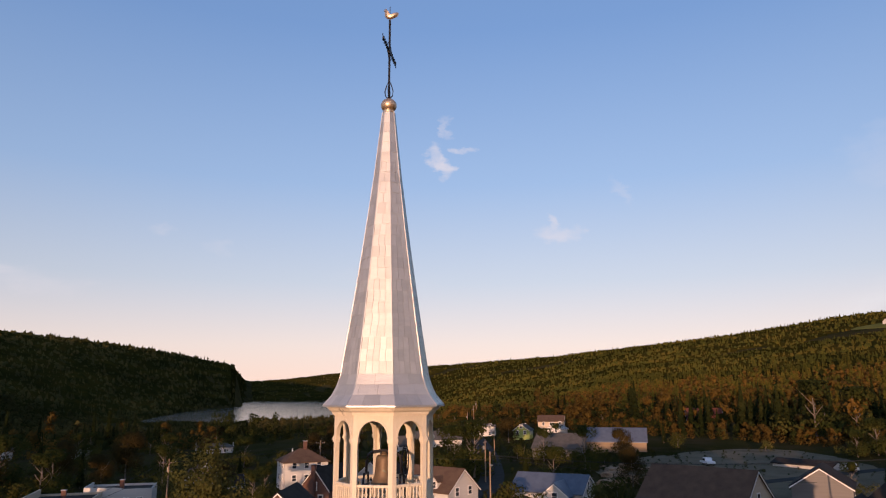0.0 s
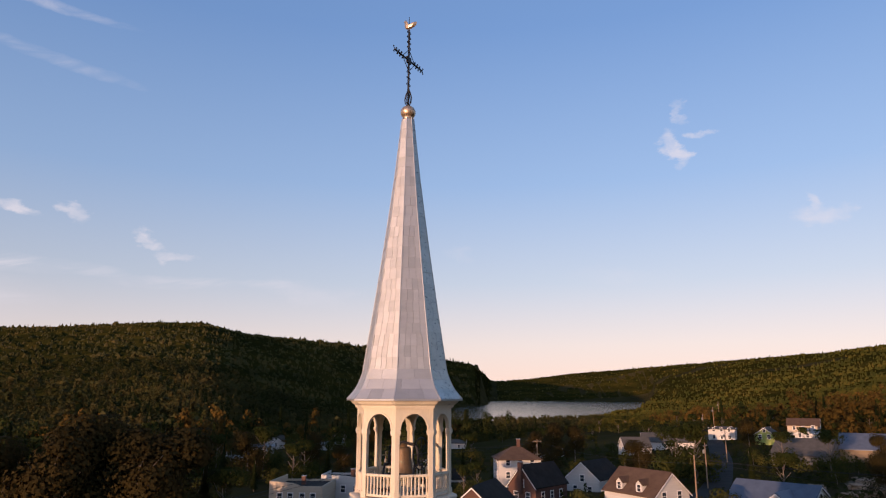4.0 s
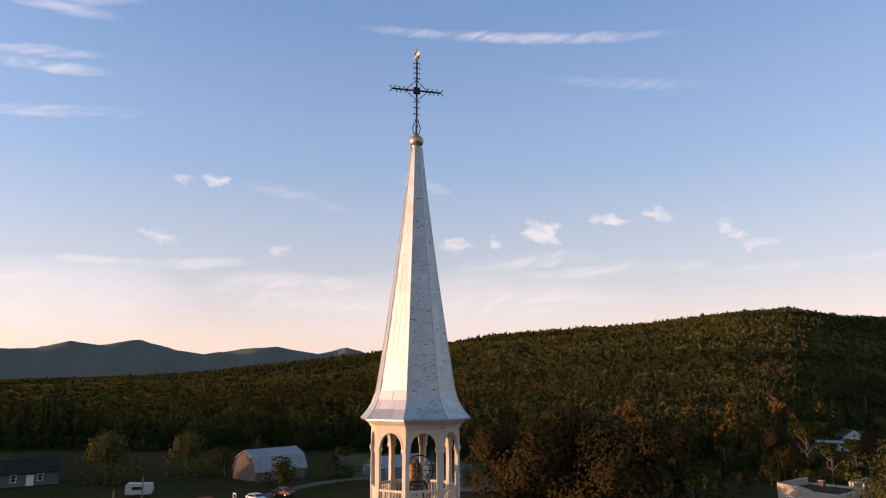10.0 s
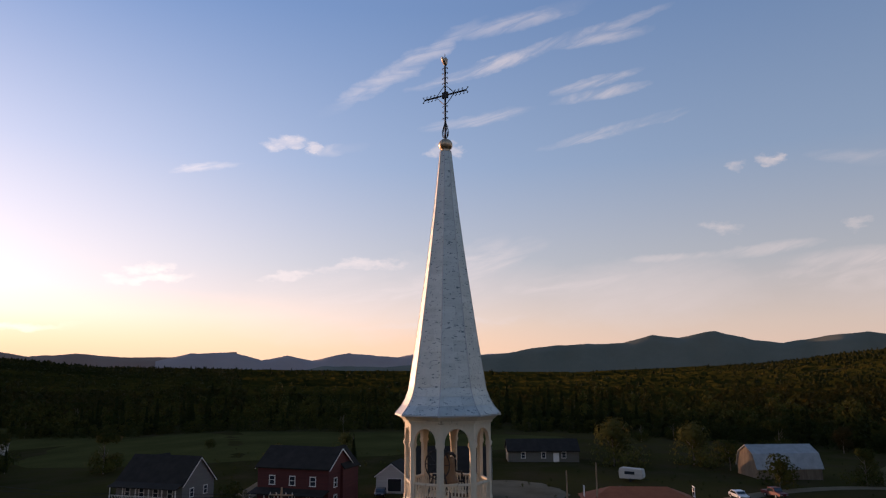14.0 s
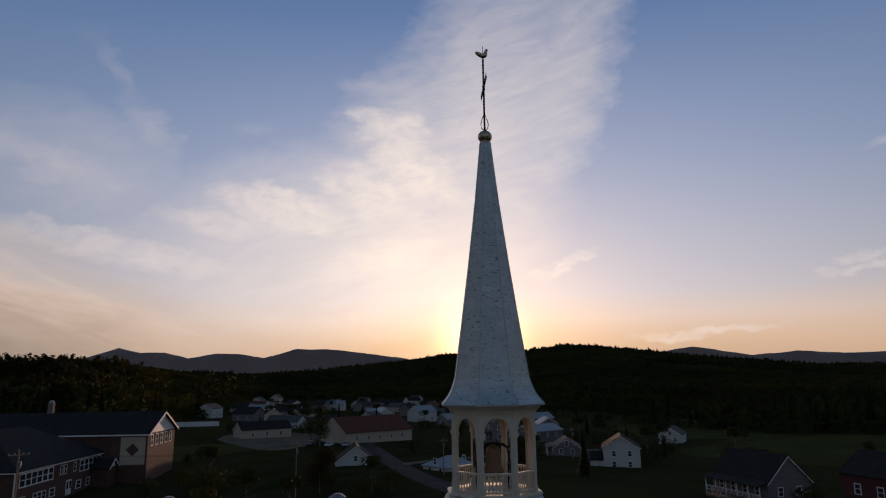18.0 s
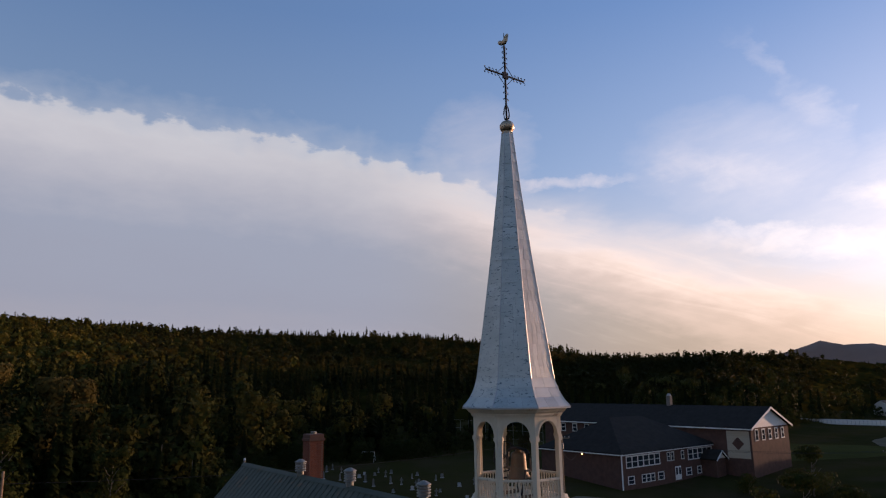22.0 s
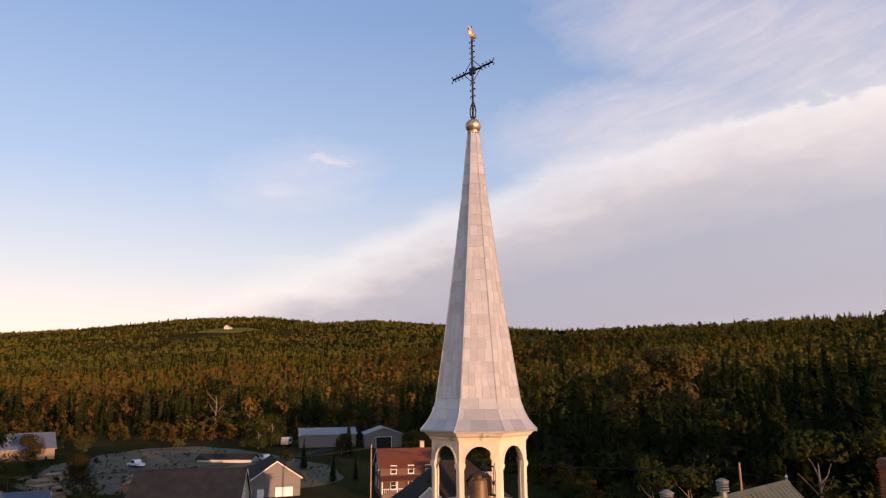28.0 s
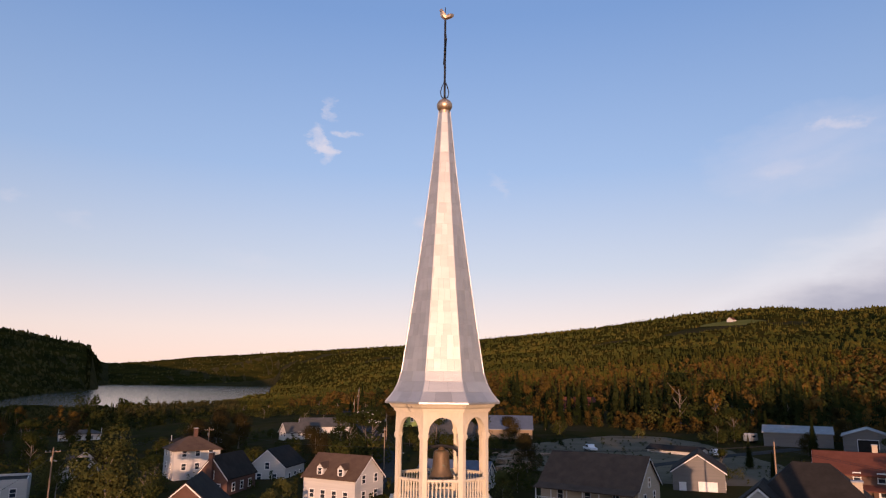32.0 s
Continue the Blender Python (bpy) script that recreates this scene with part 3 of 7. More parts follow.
def ground_material():
    m = bpy.data.materials.new("meadow_and_soil")
    m.use_nodes = True
    k = Nodes(m.node_tree)
    w = k.n("ShaderNodeTexCoord").outputs["Object"]
    big, mid, fine = k.noise(w, 0.010, 4.0), k.noise(w, 0.09, 4.0, 0.6), k.noise(w, 1.6, 4.0, 0.7)
    col = k.mix(k.ramp(big, [(0.38, 0.0), (0.62, 1.0)]), (0.032, 0.031, 0.009), (0.066, 0.054, 0.018))
    col = k.mix(k.ramp(mid, [(0.42, 0.0), (0.66, 0.8)]), col, (0.062, 0.045, 0.024))
    col = k.mix(k.math("MULTIPLY", fine, 0.5), col, (0.012, 0.014, 0.006))
    p = k.n("ShaderNodeBsdfPrincipled")
    k.link(col, p.inputs["Base Color"])
    p.inputs["Roughness"].default_value = 0.95
    p.inputs["Specular IOR Level"].default_value = 0.0
    bn = k.n("ShaderNodeBump")
    bn.inputs["Strength"].default_value, bn.inputs["Distance"].default_value = 0.5, 0.2
    k.link(fine, bn.inputs["Height"])
    k.link(bn.outputs[0], p.inputs["Normal"])
    k.link(p.outputs[0], k.n("ShaderNodeOutputMaterial").inputs[0])
    return m


def water_material():
    m = bpy.data.materials.new("lake_water")
    m.use_nodes = True
    k = Nodes(m.node_tree)
    w = k.n("ShaderNodeTexCoord").outputs["Object"]
    p = k.n("ShaderNodeBsdfPrincipled")
    k.link(k.mix(k.noise(w, 0.01), (0.010, 0.014, 0.016), (0.022, 0.028, 0.030)), p.inputs["Base Color"])
    p.inputs["Roughness"].default_value = 0.12
    bn = k.n("ShaderNodeBump")
    bn.inputs["Strength"].default_value, bn.inputs["Distance"].default_value = 0.05, 0.3
    k.link(k.noise(k.scaled(w, (1, 0.4, 1)), 0.25, 4.0), bn.inputs["Height"])
    k.link(bn.outputs[0], p.inputs["Normal"])
    k.link(p.outputs[0], k.n("ShaderNodeOutputMaterial").inputs[0])
    return m


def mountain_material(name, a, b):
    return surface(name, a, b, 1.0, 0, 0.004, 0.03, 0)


# ---- helpers for meshes ----
def mesh_ob(name, verts, faces, material, parent=None, smooth=False, label="", local=None):
    me = bpy.data.meshes.new(name)
    me.from_pydata([tuple(v) for v in verts], [], [tuple(f) for f in faces])
    me.validate()
    me.update()
    me.materials.append(material)
    if smooth:
        me.polygons.foreach_set("use_smooth", [True] * len(me.polygons))
    ob = new(name, me)
    if parent:
        ob.parent = parent
    if local is not None:
        ob.matrix_basis = local
    if label:
        tagged(ob, label)
    return ob


def part(name, bm, material, parent, label="", smooth=False, local=None):
    me = bpy.data.meshes.new(name)
    bm.normal_update()
    bm.to_mesh(me)
    bm.free()
    me.materials.append(material)
    if smooth:
        me.polygons.foreach_set("use_smooth", [True] * len(me.polygons))
    ob = new(name, me)
    if parent:
        ob.parent = parent
    if local is not None:
        ob.matrix_basis = local
    if label:
        tagged(ob, label)
    return ob


def again(ob, local, parent=None):
    """Another piece on the same mesh."""
    o = ob.copy()
    scene.collection.objects.link(o)
    if parent:
        o.parent = parent
    o.matrix_basis = local
    return o


def thing(name, x, y, z, rz, label, category, group="", kind=""):
    e = new(name)
    e.empty_display_size = 0.3
    e.matrix_basis = pose(x, y, z, 0, 0, rz)
    return tagged(e, label, category, group, kind)


def box(bm, x0, x1, y0, y1, z0, z1, bevel=0.0):
    r = bmesh.ops.create_cube(bm, size=1.0, matrix=Matrix.Translation(((x0 + x1) / 2, (y0 + y1) / 2, (z0 + z1) / 2)) @ Matrix.Diagonal((x1 - x0, y1 - y0, z1 - z0, 1)))
    if bevel:
        edges = list({e for v in r["verts"] for e in v.link_edges})
        bmesh.ops.bevel(bm, geom=edges, offset=bevel, segments=1, affect="EDGES")
    return bm


def boxed(x0, x1, y0, y1, z0, z1, bevel=0.0):
    return box(bmesh.new(), x0, x1, y0, y1, z0, z1, bevel)


def lathe(profile, n=16, turn=0.0, bm=None, cap=True):
    """A turned body from (radius, height) pairs."""
    bm = bm or bmesh.new()
    rings = []
    for r, z in profile:
        rings.append([bm.verts.new((r * math.cos(turn + 2 * math.pi * i / n), r * math.sin(turn + 2 * math.pi * i / n), z)) for i in range(n)])
    for a, b in zip(rings, rings[1:]):
        for i in range(n):
            bm.faces.new((a[i], a[(i + 1) % n], b[(i + 1) % n], b[i]))
    if cap:
        bm.faces.new(rings[0][::-1])
        bm.faces.new(rings[-1])
    return bm


def tube(points, r, n=6, bm=None, taper=1.0):
    """A bar bent along points."""
    bm = bm or bmesh.new()
    pts = [Vector(p) for p in points]
    rings = []
    for i, p in enumerate(pts):
        d = (pts[min(i + 1, len(pts) - 1)] - pts[max(i - 1, 0)]).normalized()
        side = d.cross(Vector((0, 0, 1)) if abs(d.z) < 0.95 else Vector((1, 0, 0))).normalized()
        other = d.cross(side)
        rr = r * (1 + (taper - 1) * i / max(1, len(pts) - 1))
        rings.append([bm.verts.new(p + (side * math.cos(2 * math.pi * j / n) + other * math.sin(2 * math.pi * j / n)) * rr) for j in range(n)])
    for a, b in zip(rings, rings[1:]):
        for j in range(n):
            bm.faces.new((a[j], a[(j + 1) % n], b[(j + 1) % n], b[j]))
    bm.faces.new(rings[0][::-1])
    bm.faces.new(rings[-1])
    return bm


def extruded(outline, depth, axis="y", at=0.0, bm=None):
    """A flat outline given as (across, up) pairs, drawn out to a depth."""
    bm = bm or bmesh.new()
    def put(a, b, d):
        return (a, d, b) if axis == "y" else (d, a, b) if axis == "x" else (a, b, d)
    front = [bm.verts.new(put(a, b, at)) for a, b in outline]
    back = [bm.verts.new(put(a, b, at + depth)) for a, b in outline]
    bm.faces.new(front)
    bm.faces.new(back[::-1])
    n = len(outline)
    for i in range(n):
        bm.faces.new((front[i], back[i], back[(i + 1) % n], front[(i + 1) % n]))
    bmesh.ops.recalc_face_normals(bm, faces=bm.faces)
    return bm


# ---- the land ----
# by compass bearing: skyline angle, distance of the crest, where the woods begin, slope of the valley floor
CREST = [(-180, 0.4), (-160, 0.6), (-142, 0.9), (-133, 1.75), (-127, 2.5), (-123.5, 2.8), (-120, 2.4), (-115, 2.35), (-110, 1.8), (-103, 1.1), (-97, 0.9), (-91, 1.3), (-85, 2.2), (-78, 2.3), (-72, 2.4), (-66, 3.35), (-56, 4.3), (-42, 4.6), (-30, 4.85), (-19, 5.5), (-10, 5.0), (5, 4.9), (16, 4.8), (23, 5.2), (32, 5.55), (36, 5.3), (41, 5.65), (46, 5.4), (55, 4.3), (68, 3.1), (80, 2.35), (86, 1.9), (91, 1.35), (93.6, 1.2), (94.8, 2.6), (100, 3.55), (106, 4.3), (114, 4.9), (117.5, 5.55), (121.5, 5.4), (128, 4.8), (140, 4.1), (149, 2.85), (157, 1.9), (166, 0.9)]
RANGE = [(-180, 2600), (-150, 2600), (-125, 1900), (-105, 1500), (-92, 900), (-82, 520), (-60, 620), (-20, 600), (8, 700), (24, 1250), (40, 1900), (60, 2300), (75, 3000), (90, 4200), (93.8, 4200), (94.6, 2000), (101, 1750), (112, 1400), (130, 1500), (150, 1900), (168, 2600)]
WOODS = [(-180, 250), (-160, 265), (-140, 290), (-128, 400), (-119, 470), (-112, 640), (-100, 640), (-95, 430), (-84, 240), (-66, 225), (-58, 165), (-50, 150), (-42, 138), (-34, 100), (-20, 92), (0, 88), (14, 105), (24, 165), (34, 215), (50, 225), (60, 250), (72, 330), (84, 430), (95, 330), (104, 325), (113, 325), (117, 220), (121, 160), (128, 145), (140, 190), (155, 235), (168, 240)]
FLOOR = [(-180, 0.0), (-150, 0.0), (-130, -0.022), (-112, -0.006), (-90, 0.004), (-60, 0.02), (-20, 0.05), (10, 0.04), (35, 0.03), (60, 0.030), (75, 0.012), (90, -0.010), (110, -0.020), (150, -0.018)]
LAKE_Z = -5.0


def around(table, az):
    a = np.array([p[0] for p in table] + [table[0][0] + 360.0])
    v = np.array([p[1] for p in table] + [table[0][1]], float)
    return np.interp((np.asarray(az) + 180.0) % 360.0 - 180.0, a, v)


def smooth_noise(x, y, s):
    """Rolling unevenness of a plain kind, about -1 to 1."""
    return (np.sin(x / s + 1.3 * np.sin(y / s * 0.7)) + np.sin(y / s * 1.1 + 1.7 * np.sin(x / s * 0.6 + 2)) + 0.6 * np.sin((x + y) / s * 2.3) + 0.5 * np.sin((x - 1.4 * y) / s * 3.1)) / 3.1


def land(x, y):
    x, y = np.asarray(x, float), np.asarray(y, float)
    r, az = np.hypot(x, y), np.degrees(np.arctan2(y, x))
    w, d = around(WOODS, az), around(RANGE, az)
    beyond = np.interp(az, [56, 66, 74, 79, 82, 93.6, 94.4, 98, 101, 106, 113, 119], [0.0, 420, 900, 1800, 2600, 3300, 1800, 1350, 1060, 720, 400, 0])
    w = np.maximum(w, np.minimum(beyond, d * 0.8))
    floor = around(FLOOR, az) * np.clip(r - 55, 0, 260)
    top = 21 + d * np.tan(np.radians(around(CREST, az))) - 9.0
    t = np.clip((r - w * 0.95) / np.maximum(d - w * 0.95, 1), 0, 1)
    rise = t ** 1.25 * (1 - t) + t * t * (3 - 2 * t) * t
    z = floor + (top - floor) * rise
    z = z + smooth_noise(x, y, 60) * np.clip((r - 120) / 300, 0, 1) * (0.6 + 5.0 * t * (1 - t))
    z = z - np.clip(r - d, 0, 9999) * 0.03
    # the hollow in which the school stands
    z = z - 4.0 * np.exp(-((x - 12) / 42) ** 2 - ((y + 126) / 42) ** 2)
    # the lake's basin
    shore = np.clip(1 - np.abs(az - 91.5) / 13.0, 0, 1)
    near, far = np.interp(az, [80, 80.8, 81.3, 83.1, 86, 89, 94, 104], [3400.0, 2000, 1130, 905, 700, 640, 660, 700]) + 14 * np.sin(np.radians(az * 70)), np.interp(az, [93.6, 94.4, 98, 101, 103], [3300.0, 1800, 1250, 850, 600])
    inside = np.clip(np.minimum((r - near) / 60, (far - r) / 200), -1, 1)
    basin = np.clip(inside * 1.0, 0, 1) * np.clip(shore * 5, 0, 1)
    z = z * (1 - basin) + (LAKE_Z - 6) * basin
    before = np.clip((r - 330) / 300, 0, 1) * np.clip((az - 79.0) / 3.0, 0, 1) * np.clip((104.5 - az) / 3, 0, 1) * (r < np.minimum(near, 1100) + 30)
    z = np.where(before > 0, np.minimum(z, z * (1 - before) + (LAKE_Z + 0.8) * before), z)
    return z


def height(x, y):
    return float(land(x, y))


def make_ground():
    rings = np.concatenate([np.linspace(0, 200, 41)[1:], 200 * (4750 / 200) ** (np.arange(1, 71) / 70.0)])
    az = np.radians(np.arange(0, 360, 0.75))
    x, y = np.outer(rings, np.cos(az)), np.outer(rings, np.sin(az))
    z = land(x, y)
    verts = [(0, 0, height(0, 0))] + list(zip(x.ravel(), y.ravel(), z.ravel()))
    n = len(az)
    faces = [(0, 1 + i, 1 + (i + 1) % n) for i in range(n)]
    for k in range(len(rings) - 1):
        a, b = 1 + k * n, 1 + (k + 1) * n
        faces += [(a + i, b + i, b + (i + 1) % n, a + (i + 1) % n) for i in range(n)]
    ob = mesh_ob("ground", verts, faces, ground_material(), smooth=True)
    tagged(ob, "rolling valley ground of rough grass and bare soil", "ground", kind="structure")


make_ground()


def make_lake():
    pts = []
    for a in np.linspace(79, 104, 40):
        pts.append((600 * math.cos(radians(a)), 600 * math.sin(radians(a)), LAKE_Z))
    for a in np.linspace(104, 79, 40):
        pts.append((3500 * math.cos(radians(a)), 3500 * math.sin(radians(a)), LAKE_Z))
    n = 40
    faces = [(i, i + 1, 2 * n - 2 - i, 2 * n - 1 - i) for i in range(n - 1)]
    ob = mesh_ob("water", pts, faces, water_material())
    tagged(ob, "still lake reflecting the pale evening sky", "lake", kind="structure")


make_lake()


def make_mountains(name, profile, dist, material, label):
    az = np.arange(profile[0][0], profile[-1][0] + 0.01, 0.25)
    el = np.interp(az, [p[0] for p in profile], [p[1] for p in profile])
    rng = np.random.RandomState(5)
    el = el + np.convolve(rng.normal(0, 0.05, len(az) + 4), np.ones(5) / 5, "valid")
    verts, faces = [], []
    for k, (dd, f) in enumerate(((dist - 350, 0.0), (dist - 180, 0.45), (dist - 60, 0.82), (dist, 1.0), (dist + 120, 0.8))):
        rr = dd + 18 * np.sin(az * 1.7 + k) * (k in (1, 2))
        top = 21 + dist * np.tan(np.radians(el))
        zz = -40 + (top + 40) * f + 2 * np.sin(az * 2.3 + 2 * k) * (k in (1, 2))
        verts += list(zip(rr * np.cos(np.radians(az)), rr * np.sin(np.radians(az)), zz))
    n = len(az)
    for k in range(4):
        faces += [(k * n + i, k * n + i + 1, (k + 1) * n + i + 1, (k + 1) * n + i) for i in range(n - 1)]
    ob = mesh_ob(name, verts, faces, material, smooth=True)
    tagged(ob, label, "mountains", kind="structure")


# no haze volume: haze is put into the ranges' paler base colours
make_mountains("backdrop_mountains_far", [(-152, 2.0), (-150, 1.95), (-147, 1.6), (-143.5, 1.55), (-140.5, 1.8), (-137.5, 1.55), (-133.3, 2.35), (-131, 2.0), (-126, 1.5), (-122, 1.0), (-113, 1.2), (-109.5, 1.85), (-106, 2.35), (-103.5, 2.6), (-100.9, 2.65), (-98.3, 1.95), (-96.4, 2.25), (-94.6, 2.3), (-92.5, 1.95), (-90.8, 2.4), (-89, 2.3), (-87.5, 2.7), (-85.4, 1.95), (-80, 1.2)], 4400, mountain_material("far_mountain_haze", (0.21, 0.135, 0.10), (0.25, 0.165, 0.125)), "distant mountain range with evening haze put into its brown-grey colour")
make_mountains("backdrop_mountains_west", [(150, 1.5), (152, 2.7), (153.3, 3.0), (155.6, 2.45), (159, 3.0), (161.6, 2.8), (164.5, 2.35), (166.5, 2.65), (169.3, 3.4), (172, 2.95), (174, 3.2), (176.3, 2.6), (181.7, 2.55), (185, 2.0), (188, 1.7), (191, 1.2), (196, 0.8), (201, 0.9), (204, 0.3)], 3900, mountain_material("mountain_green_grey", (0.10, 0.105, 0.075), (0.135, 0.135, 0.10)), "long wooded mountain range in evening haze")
make_mountains("backdrop_mountains_haze", [(180, 0.8), (185, 1.9), (187.2, 1.85), (190, 1.6), (193, 1.9), (195, 1.6), (199, 1.95), (202, 1.35), (204, 1.75), (206, 1.35), (208, 1.95), (211.5, 1.95), (214, 1.2)], 4300, mountain_material("hazy_mountain_mauve", (0.27, 0.215, 0.20), (0.31, 0.25, 0.23)), "row of distant mountains under the sunset, coloured pale mauve for haze")


# ---- woods ----
def leafy_template(rng, n, w, h, base, size):
    """A crown of many small turned leaf clumps on a lumpy body; returns triangles (n, 3, 3)."""
    lumps = []
    for _ in range(14):
        f = rng.uniform(0.08, 0.92)
        lumps.append((rng.normal(0, 0.25 * w * (1.15 - f * 0.8), 2), base + (h - base) * f, rng.uniform(0.22, 0.42) * w * (1.15 - 0.5 * f)))
    tris = []
    for i in range(n):
        c, z, r = lumps[rng.randint(len(lumps))]
        d = rng.normal(0, 1, 3)
        d /= np.linalg.norm(d)
        d[2] = d[2] * 0.9 + 0.15
        p = np.array([c[0], c[1], z]) + d * r * rng.uniform(0.7, 1.05)
        p[2] = min(max(p[2], base * 0.8), h)
        a = rng.normal(0, 1, 3)
        a -= 0.7 * np.dot(a, d) * d
        a /= np.linalg.norm(a)
        b = np.cross(a, d)
        b /= np.linalg.norm(b) + 1e-6
        s = size * rng.uniform(0.6, 1.3)
        out = np.array([p[0] / w, p[1] / w, (p[2] - base - 0.2 * (h - base)) / (h - base)]) * 1.8 + d * 0.55
        tris.append([p + a * s, p - a * s * 0.5 + b * s * 0.8, p - a * s * 0.5 - b * s * 0.8, out / np.linalg.norm(out)])
    return np.array(tris)


def spruce_template(rng, n, w, h, size):
    tris = []
    for i in range(n):
        f = rng.uniform(0, 1) ** 0.8
        z = h * (0.06 + 0.94 * f)
        a = rng.uniform(0, 2 * math.pi)
        r = w * (1 - f) * rng.uniform(0.55, 1.08) + 0.05
        out = np.array([math.cos(a), math.sin(a), 0])
        side = np.array([-math.sin(a), math.cos(a), 0])
        s = size * (0.45 + 0.9 * (1 - f)) * rng.uniform(0.7, 1.2)
        tip = out * r + np.array([0, 0, z - s * 0.35])
        root = out * r * 0.25 + np.array([0, 0, z + s * 0.35])
        tris.append([tip, root + side * s * 0.55, root - side * s * 0.55, out * 0.9 + np.array([0, 0, 0.4])])
    tris.append([[0.1, 0, h * 0.9], [-0.1, 0.05, h * 0.9], [0, 0, h * 1.05], [0, 0, 1]])
    return np.array(tris)


def blob_template(rng, w, h, base):
    """A small far crown: one rough lump."""
    bm = bmesh.new()
    bmesh.ops.create_icosphere(bm, subdivisions=1, radius=1.0, matrix=Matrix.Translation((rng.uniform(-0.2, 0.2) * w, rng.uniform(-0.2, 0.2) * w, base + (h - base) * 0.52)) @ Matrix.Diagonal((w * 0.5, w * 0.5, (h - base) * 0.5, 1)))
    bm.verts.ensure_lookup_table()
    for v in bm.verts:
        v.co += Vector(rng.normal(0, 0.11 * w, 3))
    bmesh.ops.triangulate(bm, faces=bm.faces)
    mid = Vector((0, 0, base + (h - base) * 0.45))
    tri = np.array([[*(tuple(v.co) for v in f.verts), tuple((f.calc_center_median() - mid).normalized())] for f in bm.faces])
    bm.free()
    return tri


def cone_template(rng, w, h):
    tris = []
    n = 6
    for k in range(4):
        z0, z1, r = h * (0.05 + 0.21 * k), h * (0.45 + 0.20 * k), w * (1 - 0.22 * k)
        ring = [np.array([r * math.cos(2 * math.pi * i / n + k) * rng.uniform(0.75, 1.15), r * math.sin(2 * math.pi * i / n + k) * rng.uniform(0.75, 1.15), z0 + rng.uniform(-0.05, 0.05) * h]) for i in range(n)]
        top = np.array([0, 0, min(z1, h)])
        for i in range(n):
            out = ring[i] + ring[(i + 1) % n]
            out[2] = 0.5 * math.hypot(out[0], out[1])
            tris.append([ring[i], ring[(i + 1) % n], top, out / np.linalg.norm(out)])
    return np.array(tris)


def plant(name, templates, places, material, label, category="woods"):
    """Many trees as one mesh. places: rows of x, y, z, scale, turn, which template."""
    chunks, outward = [], []
    places = np.asarray(places, float)
    for k, tri in enumerate(templates):
        p = places[places[:, 5].astype(int) == k]
        if not len(p):
            continue
        c, s = np.cos(p[:, 4])[:, None, None], np.sin(p[:, 4])[:, None, None]
        t = tri[None, :, :3] * p[:, 3][:, None, None, None]
        x = t[..., 0] * c - t[..., 1] * s + p[:, 0][:, None, None]
        y = t[..., 0] * s + t[..., 1] * c + p[:, 1][:, None, None]
        z = t[..., 2] + p[:, 2][:, None, None]
        chunks.append(np.stack([x, y, z], -1).reshape(-1, 3))
        o = np.broadcast_to(tri[None, :, 3], (len(p), len(tri), 3))
        outward.append(np.stack([o[..., 0] * c[..., 0] - o[..., 1] * s[..., 0], o[..., 0] * s[..., 0] + o[..., 1] * c[..., 0], o[..., 2]], -1).reshape(-1, 3))
    v = np.concatenate(chunks).astype(np.float32)
    n = len(v) // 3
    me = bpy.data.meshes.new(name)
    me.vertices.add(len(v))
    me.vertices.foreach_set("co", v.ravel())
    me.loops.add(len(v))
    me.loops.foreach_set("vertex_index", np.arange(len(v), dtype=np.int32))
    me.polygons.add(n)
    me.polygons.foreach_set("loop_start", np.arange(0, len(v), 3, dtype=np.int32))
    me.update(calc_edges=True)
    me.attributes.new("crown", "FLOAT_VECTOR", "FACE").data.foreach_set("vector", np.concatenate(outward).astype(np.float32).ravel())
    me.materials.append(material)
    ob = new(name, me)
    tagged(ob, label, category, kind="stuff")
    return ob


def clear_of_woods(x, y):
    """Fields and clearings within the woods, and the lake."""
    az, r = np.degrees(np.arctan2(y, x)), np.hypot(x, y)
    lake = (land(x, y) < LAKE_Z + 0.6) & (np.abs(az - 91.5) < 13) & (r > 500)
    field = smooth_noise(np.asarray(x) + 300, np.asarray(y) - 100, 130) > 0.62
    glade = ((x - 918) / 45) ** 2 + ((y - 868) / 65) ** 2 < 1
    return lake | (field & (r > 700) & ~((az > 88) & (az < 130))) | glade


def scatter(rng, count, r0, r1, az0=-180.0, az1=180.0, power=1.0):
    u = rng.uniform(0, 1, count) ** power
    r = r0 * (r1 / r0) ** u
    a = np.radians(rng.uniform(az0, az1, count))
    return r * np.cos(a), r * np.sin(a), r


